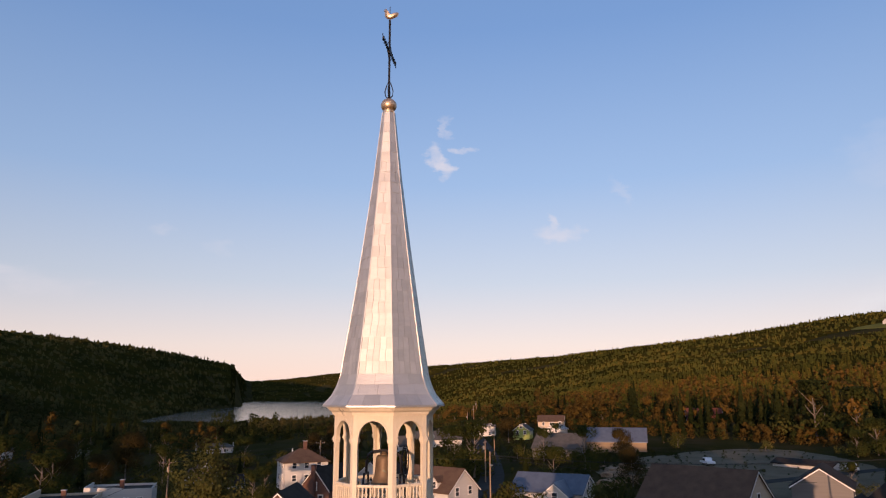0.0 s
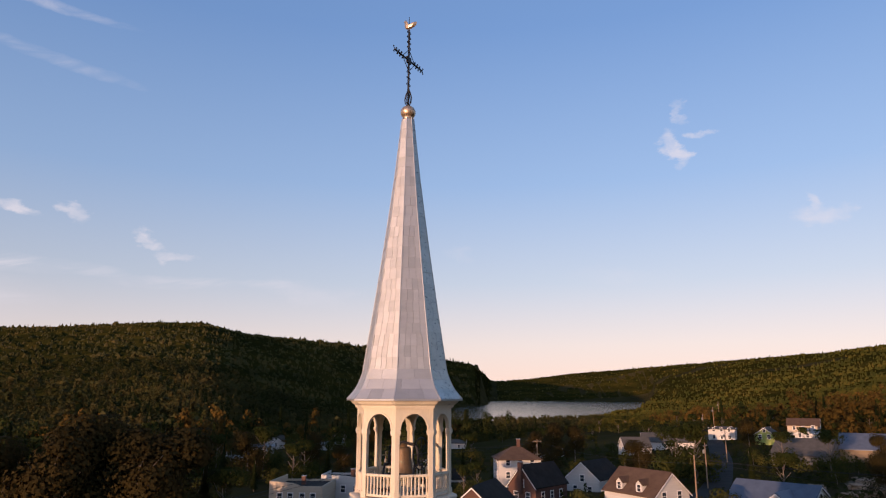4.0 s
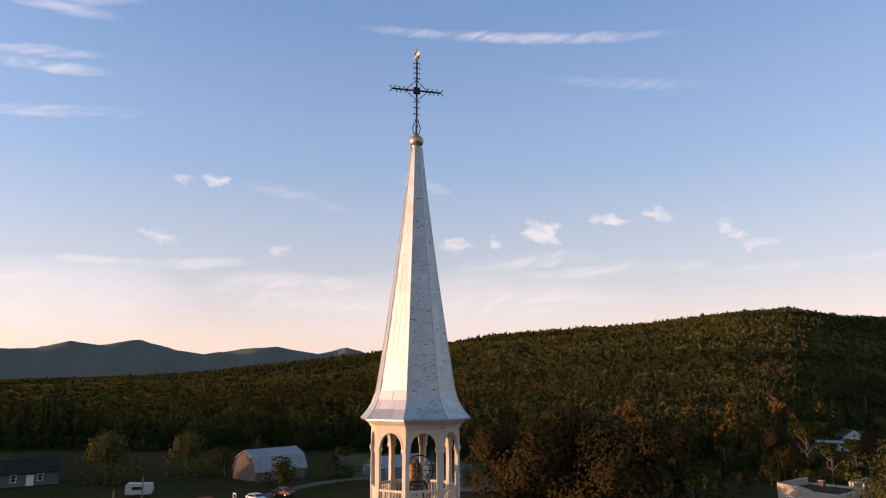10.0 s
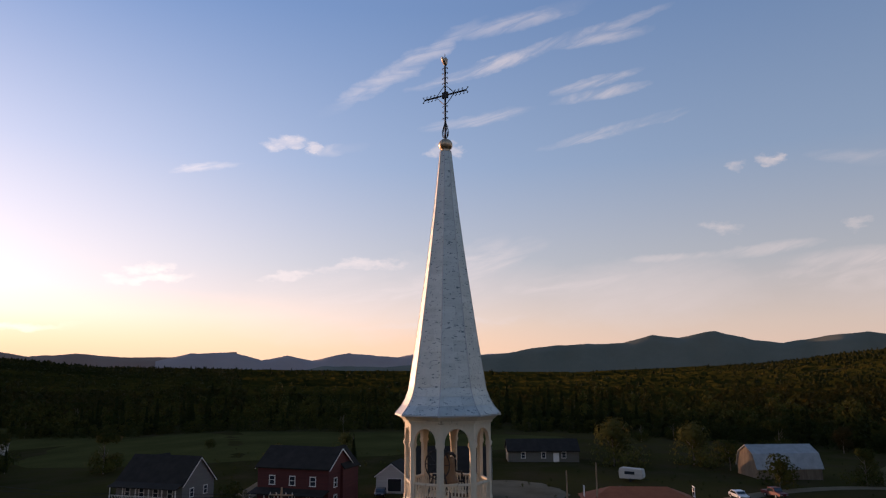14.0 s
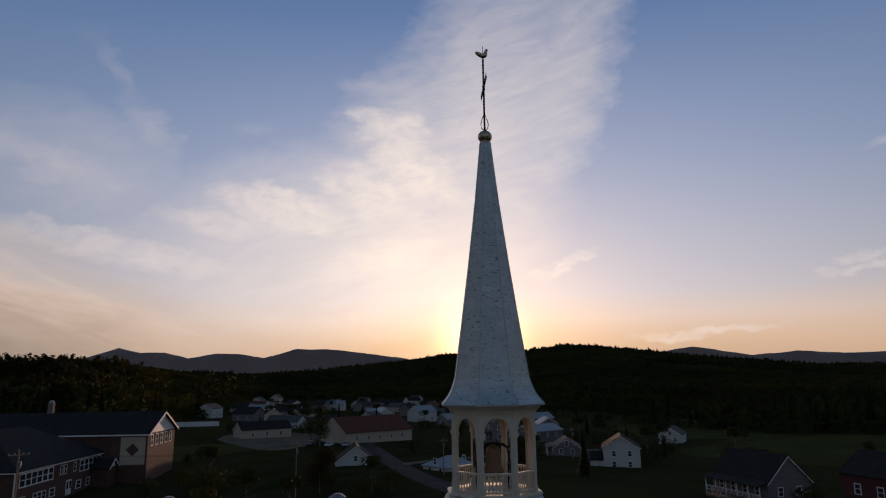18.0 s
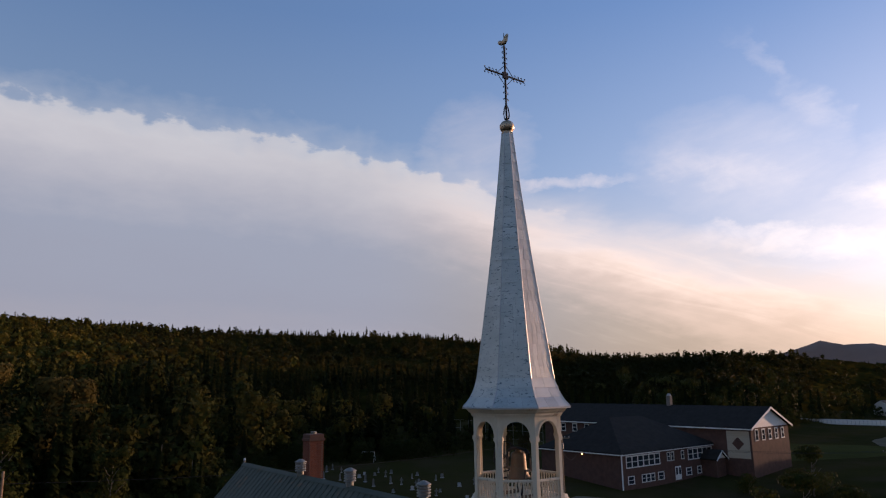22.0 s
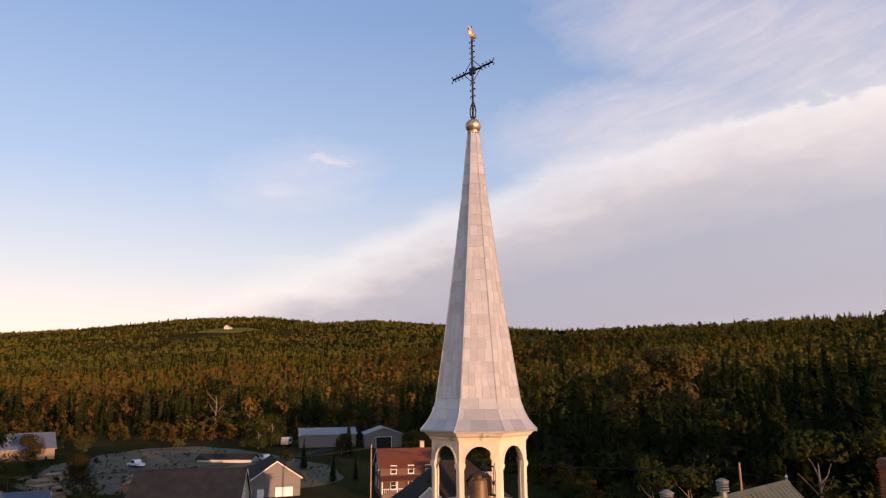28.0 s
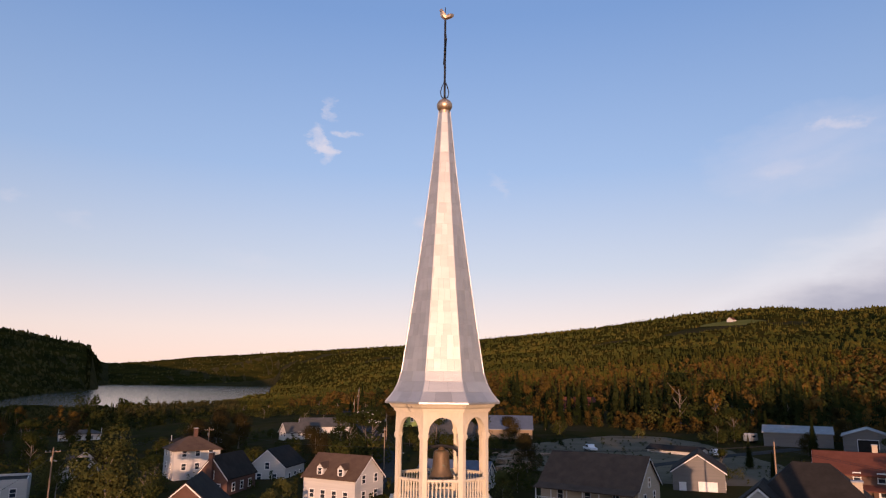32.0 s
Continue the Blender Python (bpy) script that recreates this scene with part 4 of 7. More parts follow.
def make_woods():
    rng = np.random.RandomState(11)
    # near belt: leafy trees of the wood's edge and inside
    near_t = [leafy_template(rng, 200, 7.5, 13, 0.5, 0.70), leafy_template(rng, 190, 6.0, 15, 0.8, 0.70), leafy_template(rng, 150, 6.0, 9, 0.0, 0.64), spruce_template(rng, 160, 3.0, 15, 1.6), spruce_template(rng, 140, 2.6, 12, 1.45), spruce_template(rng, 120, 2.2, 9, 1.25)]
    x, y, r = scatter(rng, 12500, 80, 420)
    az = np.degrees(np.arctan2(y, x))
    w = around(WOODS, az)
    ok = (r > w + 9 * smooth_noise(x, y, 14)) & (r < w + np.where((az > -62) & (az < 30), 140, 75)) & ~clear_of_woods(x, y)
    x, y, r, az, w = x[ok], y[ok], r[ok], az[ok], w[ok]
    soft = smooth_noise(x, y, 35) + rng.normal(0, 0.45, len(x)) > np.where((az > -75) & (az < -28), 0.7, np.where((az > -70) & (az < 40), 0.45, -0.1))
    kind = np.where(soft, rng.randint(0, 3, len(x)), rng.randint(3, 6, len(x)))
    scale = rng.choice([0.55, 0.75, 0.9, 1.0, 1.15], len(x)) * rng.uniform(0.85, 1.12, len(x))
    scale = np.where((az > 77) & (az < 102) & (r > 380), scale * 0.42, scale)
    z = land(x, y) - 0.3
    rows = np.stack([x, y, z, scale, rng.uniform(0, 6.28, len(x)), kind], 1)
    # undergrowth that closes the wood's edge
    az2 = rng.uniform(-180, 180, 2600)
    r2 = around(WOODS, az2) + rng.uniform(-7, 10, 2600)
    x2, y2 = r2 * np.cos(np.radians(az2)), r2 * np.sin(np.radians(az2))
    low = np.stack([x2, y2, land(x2, y2) - 0.3, rng.uniform(0.25, 0.6, 2600), rng.uniform(0, 6.28, 2600), np.full(2600, 2.0)], 1)
    rows, kind = np.concatenate([rows, low]), np.concatenate([kind, np.full(2600, 2)])
    soft_rows, hard_rows = rows[kind < 3], rows[kind >= 3].copy()
    hard_rows[:, 5] -= 3
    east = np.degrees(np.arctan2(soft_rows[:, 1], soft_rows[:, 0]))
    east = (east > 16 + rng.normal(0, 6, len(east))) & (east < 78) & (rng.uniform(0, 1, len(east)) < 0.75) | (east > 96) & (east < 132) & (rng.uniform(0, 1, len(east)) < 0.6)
    dist = np.hypot(soft_rows[:, 0], soft_rows[:, 1])
    front = (dist < 168) & ~east
    fine_t = [leafy_template(rng, 470, 7.5, 13, 0.4, 0.45), leafy_template(rng, 450, 6.0, 15, 0.6, 0.45), leafy_template(rng, 350, 6.0, 9, 0.0, 0.41)]
    plant("broadleaf_wood_front", fine_t, soft_rows[front], M_FINE, "leafy trees at the edge of the wood behind the church")
    east_or_front = east | front
    plant("broadleaf_wood_edge", near_t[:3], soft_rows[~east_or_front], M_LEAF, "dense belt of mixed leafy trees along the valley")
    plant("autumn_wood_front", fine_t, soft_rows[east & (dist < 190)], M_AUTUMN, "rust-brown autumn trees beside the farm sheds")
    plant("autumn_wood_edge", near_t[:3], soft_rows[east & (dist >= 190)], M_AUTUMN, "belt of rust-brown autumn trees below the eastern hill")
    # spruces on southern bearings take the needle colours darkened for shade
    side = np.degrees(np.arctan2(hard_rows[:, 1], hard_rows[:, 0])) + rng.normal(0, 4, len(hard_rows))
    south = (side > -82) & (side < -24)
    plant("spruce_wood_edge", near_t[3:], hard_rows[~south], M_NEEDLE, "dark spruces standing among the leafy woods")
    plant("dark_spruce_wood", near_t[3:], hard_rows[south], M_SHADENEEDLE, "stand of spruces behind the graveyard, darkened in colour for shade")
    # the slopes beyond: finer crowns on the nearer slopes, plain ones far off
    mid_t = [leafy_template(rng, 31, 6.5, 9.0, 0.0, 1.35), leafy_template(rng, 29, 5.5, 10.5, 0.0, 1.35), leafy_template(rng, 24, 6.0, 7.0, 0.0, 1.25), spruce_template(rng, 30, 2.6, 11.5, 2.2), spruce_template(rng, 26, 2.1, 9.0, 2.0)]
    far_t = [blob_template(rng, 6.0, 8, -1.5), blob_template(rng, 7.5, 7, -1.5), blob_template(rng, 5.0, 6.5, -1.5), blob_template(rng, 4.2, 9, -1.5), cone_template(rng, 2.0, 10), cone_template(rng, 1.7, 8)]
    # the closed canopy under the single crowns
    na, nr = 960, 125
    azs = np.arange(na) * 360.0 / na - 180
    near, far = around(WOODS, azs) + 45, around(RANGE, azs) * 1.03
    far = np.maximum(far, near * 1.3)
    u = np.linspace(0, 1, nr)[:, None]
    rr = near * (far / near) ** u * (1 + rng.normal(0, 0.0025, (nr, na)))
    aa = np.radians(azs + rng.normal(0, 0.05, (nr, na)))
    cx, cy = rr * np.cos(aa), rr * np.sin(aa)
    lift = np.where((azs > 77) & (azs < 102) & (rr < 900), 0.3, 2.6) + rng.uniform(-2.3, 2.3, (nr, na)) * np.clip(rr / 700, 0.6, 1.5) * np.where((azs > -35) & (azs < 77), 0.6, 1.0)
    lift = np.where(u < 0.012, -1.5, lift)
    cz = land(cx, cy) + np.where(clear_of_woods(cx, cy), -7.0, lift)
    faces = [(j * na + i, j * na + (i + 1) % na, (j + 1) * na + (i + 1) % na, (j + 1) * na + i) for j in range(nr - 1) for i in range(na)]
    canopy = mesh_ob("forest_canopy", list(zip(cx.ravel(), cy.ravel(), cz.ravel())), faces, M_CANOPY)
    tagged(canopy, "closed leafy canopy of the hillside woods", "woods", kind="stuff")
    xs, ys, rs = scatter(rng, 52000, 150, 4300, power=0.9)
    # more on the slopes that face the village, closed like a real wood
    for a0, a1, count, power in ((92, 168, 26000, 0.75), (-35, 93, 29000, 0.8), (78, 103, 2500, 2.2), (-88, -35, 7000, 0.8), (-152, -92, 15000, 0.6)):
        aa = rng.uniform(a0, a1, count)
        r0, r1 = around(WOODS, aa) + 90, around(RANGE, aa) * 1.03
        qr = r0 * (r1 / r0) ** (rng.uniform(0, 1, count) ** power)
        xs, ys, rs = np.concatenate([xs, qr * np.cos(np.radians(aa))]), np.concatenate([ys, qr * np.sin(np.radians(aa))]), np.concatenate([rs, qr])
    az = np.degrees(np.arctan2(ys, xs))
    d = around(RANGE, az)
    ok = (rs > np.maximum(around(WOODS, az) + np.where((az > -62) & (az < 30), 128, 62), 160)) & (rs < d * 1.04) & ~clear_of_woods(xs, ys)
    ok &= rng.uniform(0, 1, len(rs)) < np.where(rs > 720, 0.85, 0.75)
    ok &= ~((az > 120) & (az < 175) & (rs < 900) & (rng.uniform(0, 1, len(rs)) < 0.3))
    ok &= ~((az < -152) & (rng.uniform(0, 1, len(rs)) < 0.45))
    x, y, r, az = xs[ok], ys[ok], rs[ok], az[ok]
    soft = smooth_noise(x, y, 90) + rng.normal(0, 0.5, len(x)) > np.where((az > -80) & (az < 62), -0.05, -0.5)
    kind = np.where(soft, rng.randint(0, 4, len(x)), rng.randint(4, 6, len(x)))
    stand = np.clip(0.80 + 0.45 * smooth_noise(x, y, 38) * smooth_noise(x + 200, y, 17), 0.5, 1.25)
    scale = rng.choice([0.45, 0.6, 0.75, 0.9, 1.1], len(x)) * rng.uniform(0.85, 1.15, len(x)) * stand * np.clip(r / 1100, 1.0, 1.5)
    scale = np.where((az > 77) & (az < 102) & (r < 900), scale * 0.42, scale)
    scale = np.where((az > -35) & (az < 93), 0.45 + 0.55 * scale, scale)
    rows = np.stack([x, y, land(x, y) - 0.6, scale, rng.uniform(0, 6.28, len(x)), kind], 1)
    close = r < 720
    # bearings whose trees get the colours brightened for sunlight
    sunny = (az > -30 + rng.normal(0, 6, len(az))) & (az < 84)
    north = (az >= 84) & (az < 138 + rng.normal(0, 6, len(az)))
    plant("northern_hill_forest", far_t, rows[~close & north], M_NORTH, "dull olive and brown forest on the northern hill")
    plant("hillside_forest", far_t, rows[~close & ~sunny & ~north], M_WOODS, "mixed forest covering the hills round the village")
    plant("eastern_hill_forest", far_t, rows[~close & sunny], M_SUNNY, "olive and yellowing forest, brightened in colour for the sunlit eastern hill")
    sunny, north = sunny[close], north[close]
    rows = rows[close]
    rows[:, 5] = np.where(rows[:, 5] < 4, rows[:, 5] % 3, rows[:, 5] - 1)
    side = np.degrees(np.arctan2(rows[:, 1], rows[:, 0]))
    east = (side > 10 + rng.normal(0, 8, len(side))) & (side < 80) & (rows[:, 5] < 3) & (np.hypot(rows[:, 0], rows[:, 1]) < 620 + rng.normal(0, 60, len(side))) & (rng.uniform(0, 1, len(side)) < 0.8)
    plant("sunlit_slope_forest", mid_t, rows[~east & sunny], M_SUNNY, "olive young forest, brightened in colour for the sunlit lower slope")
    plant("northern_slope_forest", mid_t, rows[~east & north], M_NORTH, "young birches and spruces at the foot of the northern hill")
    plant("lower_slope_forest", mid_t, rows[~east & ~sunny & ~north], M_WOODS, "young mixed forest on the lower slopes")
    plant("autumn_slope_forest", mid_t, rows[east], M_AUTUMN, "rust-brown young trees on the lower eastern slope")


make_woods()


# ---- the church ----
NAVE = -21.0                      # bearing of the nave
EAVE = 20.0
SPIRE = [(0.0, 2.235), (0.06, 2.20), (0.18, 2.08), (0.36, 1.935), (0.60, 1.80), (0.85, 1.705), (1.10, 1.635), (1.84, 1.52), (3.19, 1.31), (4.56, 1.11), (5.96, 0.91), (7.38, 0.722), (8.83, 0.535), (10.3, 0.375), (11.52, 0.245)]


def spire_r(h):
    return float(np.interp(h, [p[0] for p in SPIRE], [p[1] for p in SPIRE]))


def corner(k, r, z):
    a = radians(22.5 + 45 * k)
    return Vector((r * math.cos(a), r * math.sin(a), z))


def make_church():
    rng = random.Random(4)
    church = thing("church", 0, 0, 0, NAVE, "village church with tin-clad octagonal spire and open belfry", "church")
    # spire body, ridges and tin plates
    spire = part("spire", lathe([(max(r - 0.02, 0.02), EAVE + h) for h, r in SPIRE], 8, radians(22.5)), M_GAP, church, "tapering octagonal spire clad in silver-painted tin plates")
    for k in range(8):
        pts = [corner(k, r + 0.004, EAVE + h) for h, r in SPIRE]
        part("ridge_cap", tube(pts, 0.032, 5, taper=0.55), M_SEAM, spire)
    part("drip_edge", lathe([(2.20, EAVE - 0.05), (2.255, EAVE - 0.045), (2.255, EAVE + 0.015), (2.2, EAVE + 0.02)], 8, radians(22.5)), M_SEAM, spire, "dark grey drip edge")

    def plate(k, h0, h1, f0, f1, lift):
        """A plate of face k between two heights and two fractions of its width, with its lower edge proud."""
        out = []
        for h, pr in ((h0, 0.014 + lift), (h1, 0.002)):
            a, b = corner(k, spire_r(h) + pr, EAVE + h), corner(k + 1, spire_r(h) + pr, EAVE + h)
            out.append((a.lerp(b, f0), a.lerp(b, f1)))
        (a, b), (c, d) = out
        inward = -Vector((math.cos(radians(45 + 45 * k)), math.sin(radians(45 + 45 * k)), 0)) * 0.016
        v = [a, b, d, c, a + inward, b + inward, d + inward, c + inward]
        return v, [(0, 1, 2, 3), (4, 7, 6, 5), (0, 4, 5, 1), (1, 5, 6, 2), (2, 6, 7, 3), (3, 7, 4, 0)]

    upper, count = {True: ([], []), False: ([], [])}, 0
    for k in range(8):
        shingled = k in (3, 4, 5, 6)
        h, row = 0.02, 0
        while h < 11.35:
            step = 0.36 if h < 1.0 else (0.43 if shingled else 0.47)
            h1 = min(h + step, 11.5)
            width = 2 * spire_r(h) * math.sin(radians(22.5))
            n = max(1, round(width / (0.62 if h < 0.95 else 0.25 if shingled else 0.60)))
            off = (row % 2) * 0.5 / n if n > 1 else 0
            cuts = [0.0] + [min(max((i + off) / n + rng.uniform(-0.015, 0.015), 0.03), 0.97) for i in range(1 if off == 0 else 0, n)] + [1.0]
            cuts = sorted(set(cuts))
            for f0, f1 in zip(cuts, cuts[1:]):
                if f1 - f0 < 0.05:
                    continue
                v, f = plate(k, h, h1 + 0.02, f0 + 0.005 / width, f1 - 0.005 / width, rng.uniform(0, 0.007))
                if h < 2.9 and count < 330:
                    mesh_ob("tin_plate", v, f, M_TIN if shingled else M_TINOLD, spire)
                    count += 1
                else:
                    vs, fs = upper[shingled]
                    base = len(vs)
                    vs += v
                    fs += [tuple(i + base for i in q) for q in f]
            h, row = h1, row + 1
    tagged(mesh_ob("tin_plates_above", *upper[True], M_TINUP, spire), kind="stuff")
    tagged(mesh_ob("tin_sheets_above", *upper[False], M_TINUPOLD, spire), kind="stuff")
    # cornice and soffit
    z = EAVE
    part("cornice", lathe([(1.83, z - 0.30), (1.90, z - 0.30), (1.92, z - 0.22), (2.02, z - 0.16), (2.08, z - 0.08), (2.12, z - 0.055), (1.6, z - 0.05)], 8, radians(22.5)), M_CREAM, church, "cream moulded cornice")
    belfry = part("belfry", lathe([(1.78, z - 0.34), (1.86, z - 0.34), (1.86, z - 0.29), (1.78, z - 0.29)], 8, radians(22.5)), M_CREAM, church, "open octagonal belfry of cream-painted wood")
    R, apo = 1.818, 1.68
    half = R * math.sin(radians(22.5))
    # posts
    for k in range(8):
        a = 22.5 + 45 * k
        bm = bmesh.new()
        w, t = 0.155, 0.13
        for zz0, zz1, g in ((z - 3.45, z - 3.20, 0.03), (z - 3.20, z - 1.26, 0.0), (z - 1.26, z - 1.20, 0.035), (z - 1.20, z - 1.10, 0.055), (z - 1.10, z - 1.05, 0.03), (z - 1.05, z - 0.32, 0.0)):
            # a post folded round the corner: two short faces
            c22, s22 = math.cos(radians(22.5)), math.sin(radians(22.5))
            wl = w + g
            pts2 = [(R + g, 0), (R + g - wl * s22, wl * c22), (R - t - wl * s22, wl * c22 - t * 0.35), (R - t - 0.02, 0), (R - t - wl * s22, -wl * c22 + t * 0.35), (R + g - wl * s22, -wl * c22)]
            lo = [bm.verts.new((p, q, zz0)) for p, q in pts2]
            hi = [bm.verts.new((p, q, zz1)) for p, q in pts2]
            bm.faces.new(lo[::-1])
            bm.faces.new(hi)
            for i in range(6):
                bm.faces.new((lo[i], lo[(i + 1) % 6], hi[(i + 1) % 6], hi[i]))
        bmesh.ops.recalc_face_normals(bm, faces=bm.faces)
        if k == 0:
            post = part("post", bm, M_CREAM, belfry, local=pose(0, 0, 0, 0, 0, a))
        else:
            bm.free()
            again(post, pose(0, 0, 0, 0, 0, a))
    # arched heads, rails and balusters of each side
    arch, band, rail_hi, rail_lo, bal = None, None, None, None, None
    for k in range(8):
        m = pose(0, 0, 0, 0, 0, 45 + 45 * k)
        if arch is None:
            w, r = half - 0.005, 0.50
            zs = z - 1.05
            outline = [(-w, z - 0.32), (-w, zs), (-r, zs)] + [(-r * math.cos(t), zs + 0.54 * math.sin(t)) for t in np.linspace(0.15, math.pi - 0.15, 13)] + [(r, zs), (w, zs), (w, z - 0.32)]
            bm = bmesh.new()
            n = len(outline)
            f = [bm.verts.new((apo - 0.005, a, b)) for a, b in outline]
            g = [bm.verts.new((apo - 0.13, a, b)) for a, b in outline]
            for i in range(n):
                bm.faces.new((f[i], g[i], g[(i + 1) % n], f[(i + 1) % n]))
            tops_f = [bm.verts.new((apo - 0.005, a, z - 0.32)) for a, b in outline[1:-1]]
            tops_g = [bm.verts.new((apo - 0.13, a, z - 0.32)) for a, b in outline[1:-1]]
            for i in range(len(tops_f) - 1):
                if abs(tops_f[i].co.y - tops_f[i + 1].co.y) > 1e-5:
                    bm.faces.new((f[i + 1], f[i + 2], tops_f[i + 1], tops_f[i]))
                    bm.faces.new((g[i + 1], tops_g[i], tops_g[i + 1], g[i + 2]))
            bmesh.ops.recalc_face_normals(bm, faces=bm.faces)
            arch = part("arch_head", bm, M_CREAM, belfry, local=m)
            bm = bmesh.new()
            ring_o = [(-0.56 * math.cos(t), zs + 0.60 * math.sin(t)) for t in np.linspace(0, math.pi, 15)]
            ring_i = [(-0.50 * math.cos(t), zs + 0.54 * math.sin(t)) for t in np.linspace(0, math.pi, 15)]
            cols = [[bm.verts.new(p) for p in ((apo - 0.02, *o), (apo + 0.018, *o), (apo + 0.018, *q), (apo - 0.02, *q))] for o, q in zip(ring_o, ring_i)]
            for u, v in zip(cols, cols[1:]):
                for s in range(3):
                    bm.faces.new((u[s], v[s], v[s + 1], u[s + 1]))
            band = part("arch_band", bm, M_CREAM, belfry, local=m)
            bm = boxed(apo - 0.13, apo - 0.02, -half + 0.13, half - 0.13, z - 2.69, z - 2.60, 0.012)
            rail_hi = part("top_rail", bm, M_CREAM, belfry, local=m)
            rail_lo = part("bottom_rail", boxed(apo - 0.12, apo - 0.03, -half + 0.13, half - 0.13, z - 3.38, z - 3.29, 0.01), M_CREAM, belfry, local=m)
            bal = part("baluster", lathe([(0.036, z - 3.29), (0.036, z - 3.2), (0.024, z - 3.15), (0.034, z - 2.95), (0.024, z - 2.78), (0.036, z - 2.74), (0.036, z - 2.69)], 6), M_CREAM, belfry, local=m @ pose(apo - 0.075, -half + 0.21, 0))
        else:
            for o in (arch, band, rail_hi, rail_lo):
                again(o, m)
        for i in range(8):
            if k == 0 and i == 0:
                continue
            again(bal, m @ pose(apo - 0.075, -half + 0.21 + i * (2 * half - 0.42) / 7, 0))
    part("ceiling_boards", lathe([(1.70, z - 0.36), (1.70, z - 0.34)], 8, radians(22.5)), M_WOOD, belfry)
    part("belfry_floor", lathe([(1.96, z - 3.56), (2.02, z - 3.56), (2.05, z - 3.50), (2.02, z - 3.44), (1.9, z - 3.42)], 8, radians(22.5)), M_CREAM, church, "cream moulded sill under the belfry")
    # tin skirt, square tower below
    part("tower_skirt", lathe([(2.00, z - 3.57), (2.12, z - 3.75), (2.35, z - 4.1), (2.75, z - 4.6), (3.35, z - 5.05), (3.9, z - 5.3)], 8, radians(22.5)), M_SEAM, church, "flared silver tin skirt below the belfry")
    part("tower", boxed(-3.0, 3.0, -3.0, 3.0, -0.3, z - 5.2, 0.04), M_CREAM, church, "square cream clapboard tower")
    part("tower_cornice", boxed(-3.25, 3.25, -3.25, 3.25, z - 5.5, z - 5.15, 0.05), M_WHITE, church)
    # nave
    ridge, wall_h, hw = 15.6, 7.5, 7.6
    part("nave_wall", extruded([(-hw, -0.3), (hw, -0.3), (hw, wall_h), (0, ridge - 0.35), (-hw, wall_h)], 25.0, "x", 2.9), M_WHITE, church, "white clapboard nave wall")
    slope = math.atan2(ridge - wall_h, hw)
    for s in (-1, 1):
        bm = bmesh.new()
        e = 0.6
        y1, z1 = s * (hw + e * math.cos(slope)), wall_h - e * math.sin(slope)
        q = [(2.7, 0, ridge), (28.2, 0, ridge), (28.2, y1, z1), (2.7, y1, z1)]
        top = [bm.verts.new(p) for p in q]
        low = [bm.verts.new((p[0], p[1], p[2] - 0.16)) for p in q]
        bm.faces.new(top)
        bm.faces.new(low[::-1])
        for i in range(4):
            bm.faces.new((top[i], low[i], low[(i + 1) % 4], top[(i + 1) % 4]))
        bmesh.ops.recalc_face_normals(bm, faces=bm.faces)
        roof = part("nave_roof", bm, M_ROOFTIN, church, "weathered grey-green tin nave roof")
        seam = None
        for i in range(44):
            x = 3.2 + i * 0.575
            m = Matrix.Translation((x, 0, ridge + 0.012)) @ Matrix.Rotation(-s * slope, 4, "X")
            if seam is None:
                ln = (hw + e) / math.cos(slope) - 0.2
                seam = part("roof_seam", boxed(-0.010, 0.010, 0 if s > 0 else -ln, ln if s > 0 else 0, -0.02, 0.020), M_ROOFTIN, roof, local=m)
            else:
                again(seam, m)
    part("ridge_flashing", extruded([(-0.22, ridge - 0.16), (0, ridge + 0.05), (0.22, ridge - 0.16)], 25.6, "x", 2.65), M_ROOFTIN, church)
    part("ridge_finial", lathe([(0.05, ridge), (0.06, ridge + 0.12), (0.10, ridge + 0.2), (0.03, ridge + 0.34)], 8), M_CHROME, church, local=pose(28.1, 0, 0))
    for x in (6.4, 13.2, 19.2):
        vent = part("roof_vent", lathe([(0.20, 0), (0.20, 0.35)], 12), M_LOUVRE, church, "galvanised louvred ridge vent", local=pose(x, 0, ridge - 0.05))
        for i in range(4):
            part("louvre", lathe([(0.22, 0.28 + i * 0.13), (0.34, 0.30 + i * 0.13), (0.30, 0.36 + i * 0.13), (0.20, 0.37 + i * 0.13)], 12), M_LOUVRE, vent, smooth=False)
        part("vent_cap", lathe([(0.36, 0.80), (0.36, 0.84), (0.10, 0.98)], 12), M_LOUVRE, vent)
    # sacristy behind the nave
    part("sacristy_wall", extruded([(-5.0, -0.3), (5.0, -0.3), (5.0, 6.0), (0, 10.2), (-5.0, 6.0)], 9.0, "x", 27.9), M_WHITE, church)
    part("sacristy_roof", extruded([(-5.6, 5.5), (0, 10.3), (5.6, 5.5), (5.6, 5.7), (0, 10.5), (-5.6, 5.7)], 9.4, "x", 27.92), M_ROOFTIN, church)
    for i in range(5):
        for s in (-1, 1):
            window(church, pose(7.5 + i * 4.2, s * (hw + 0.02), 4.0, 0, 0, 0 if s < 0 else 180), 1.1, 3.0)
    return church


WINDOW = {}


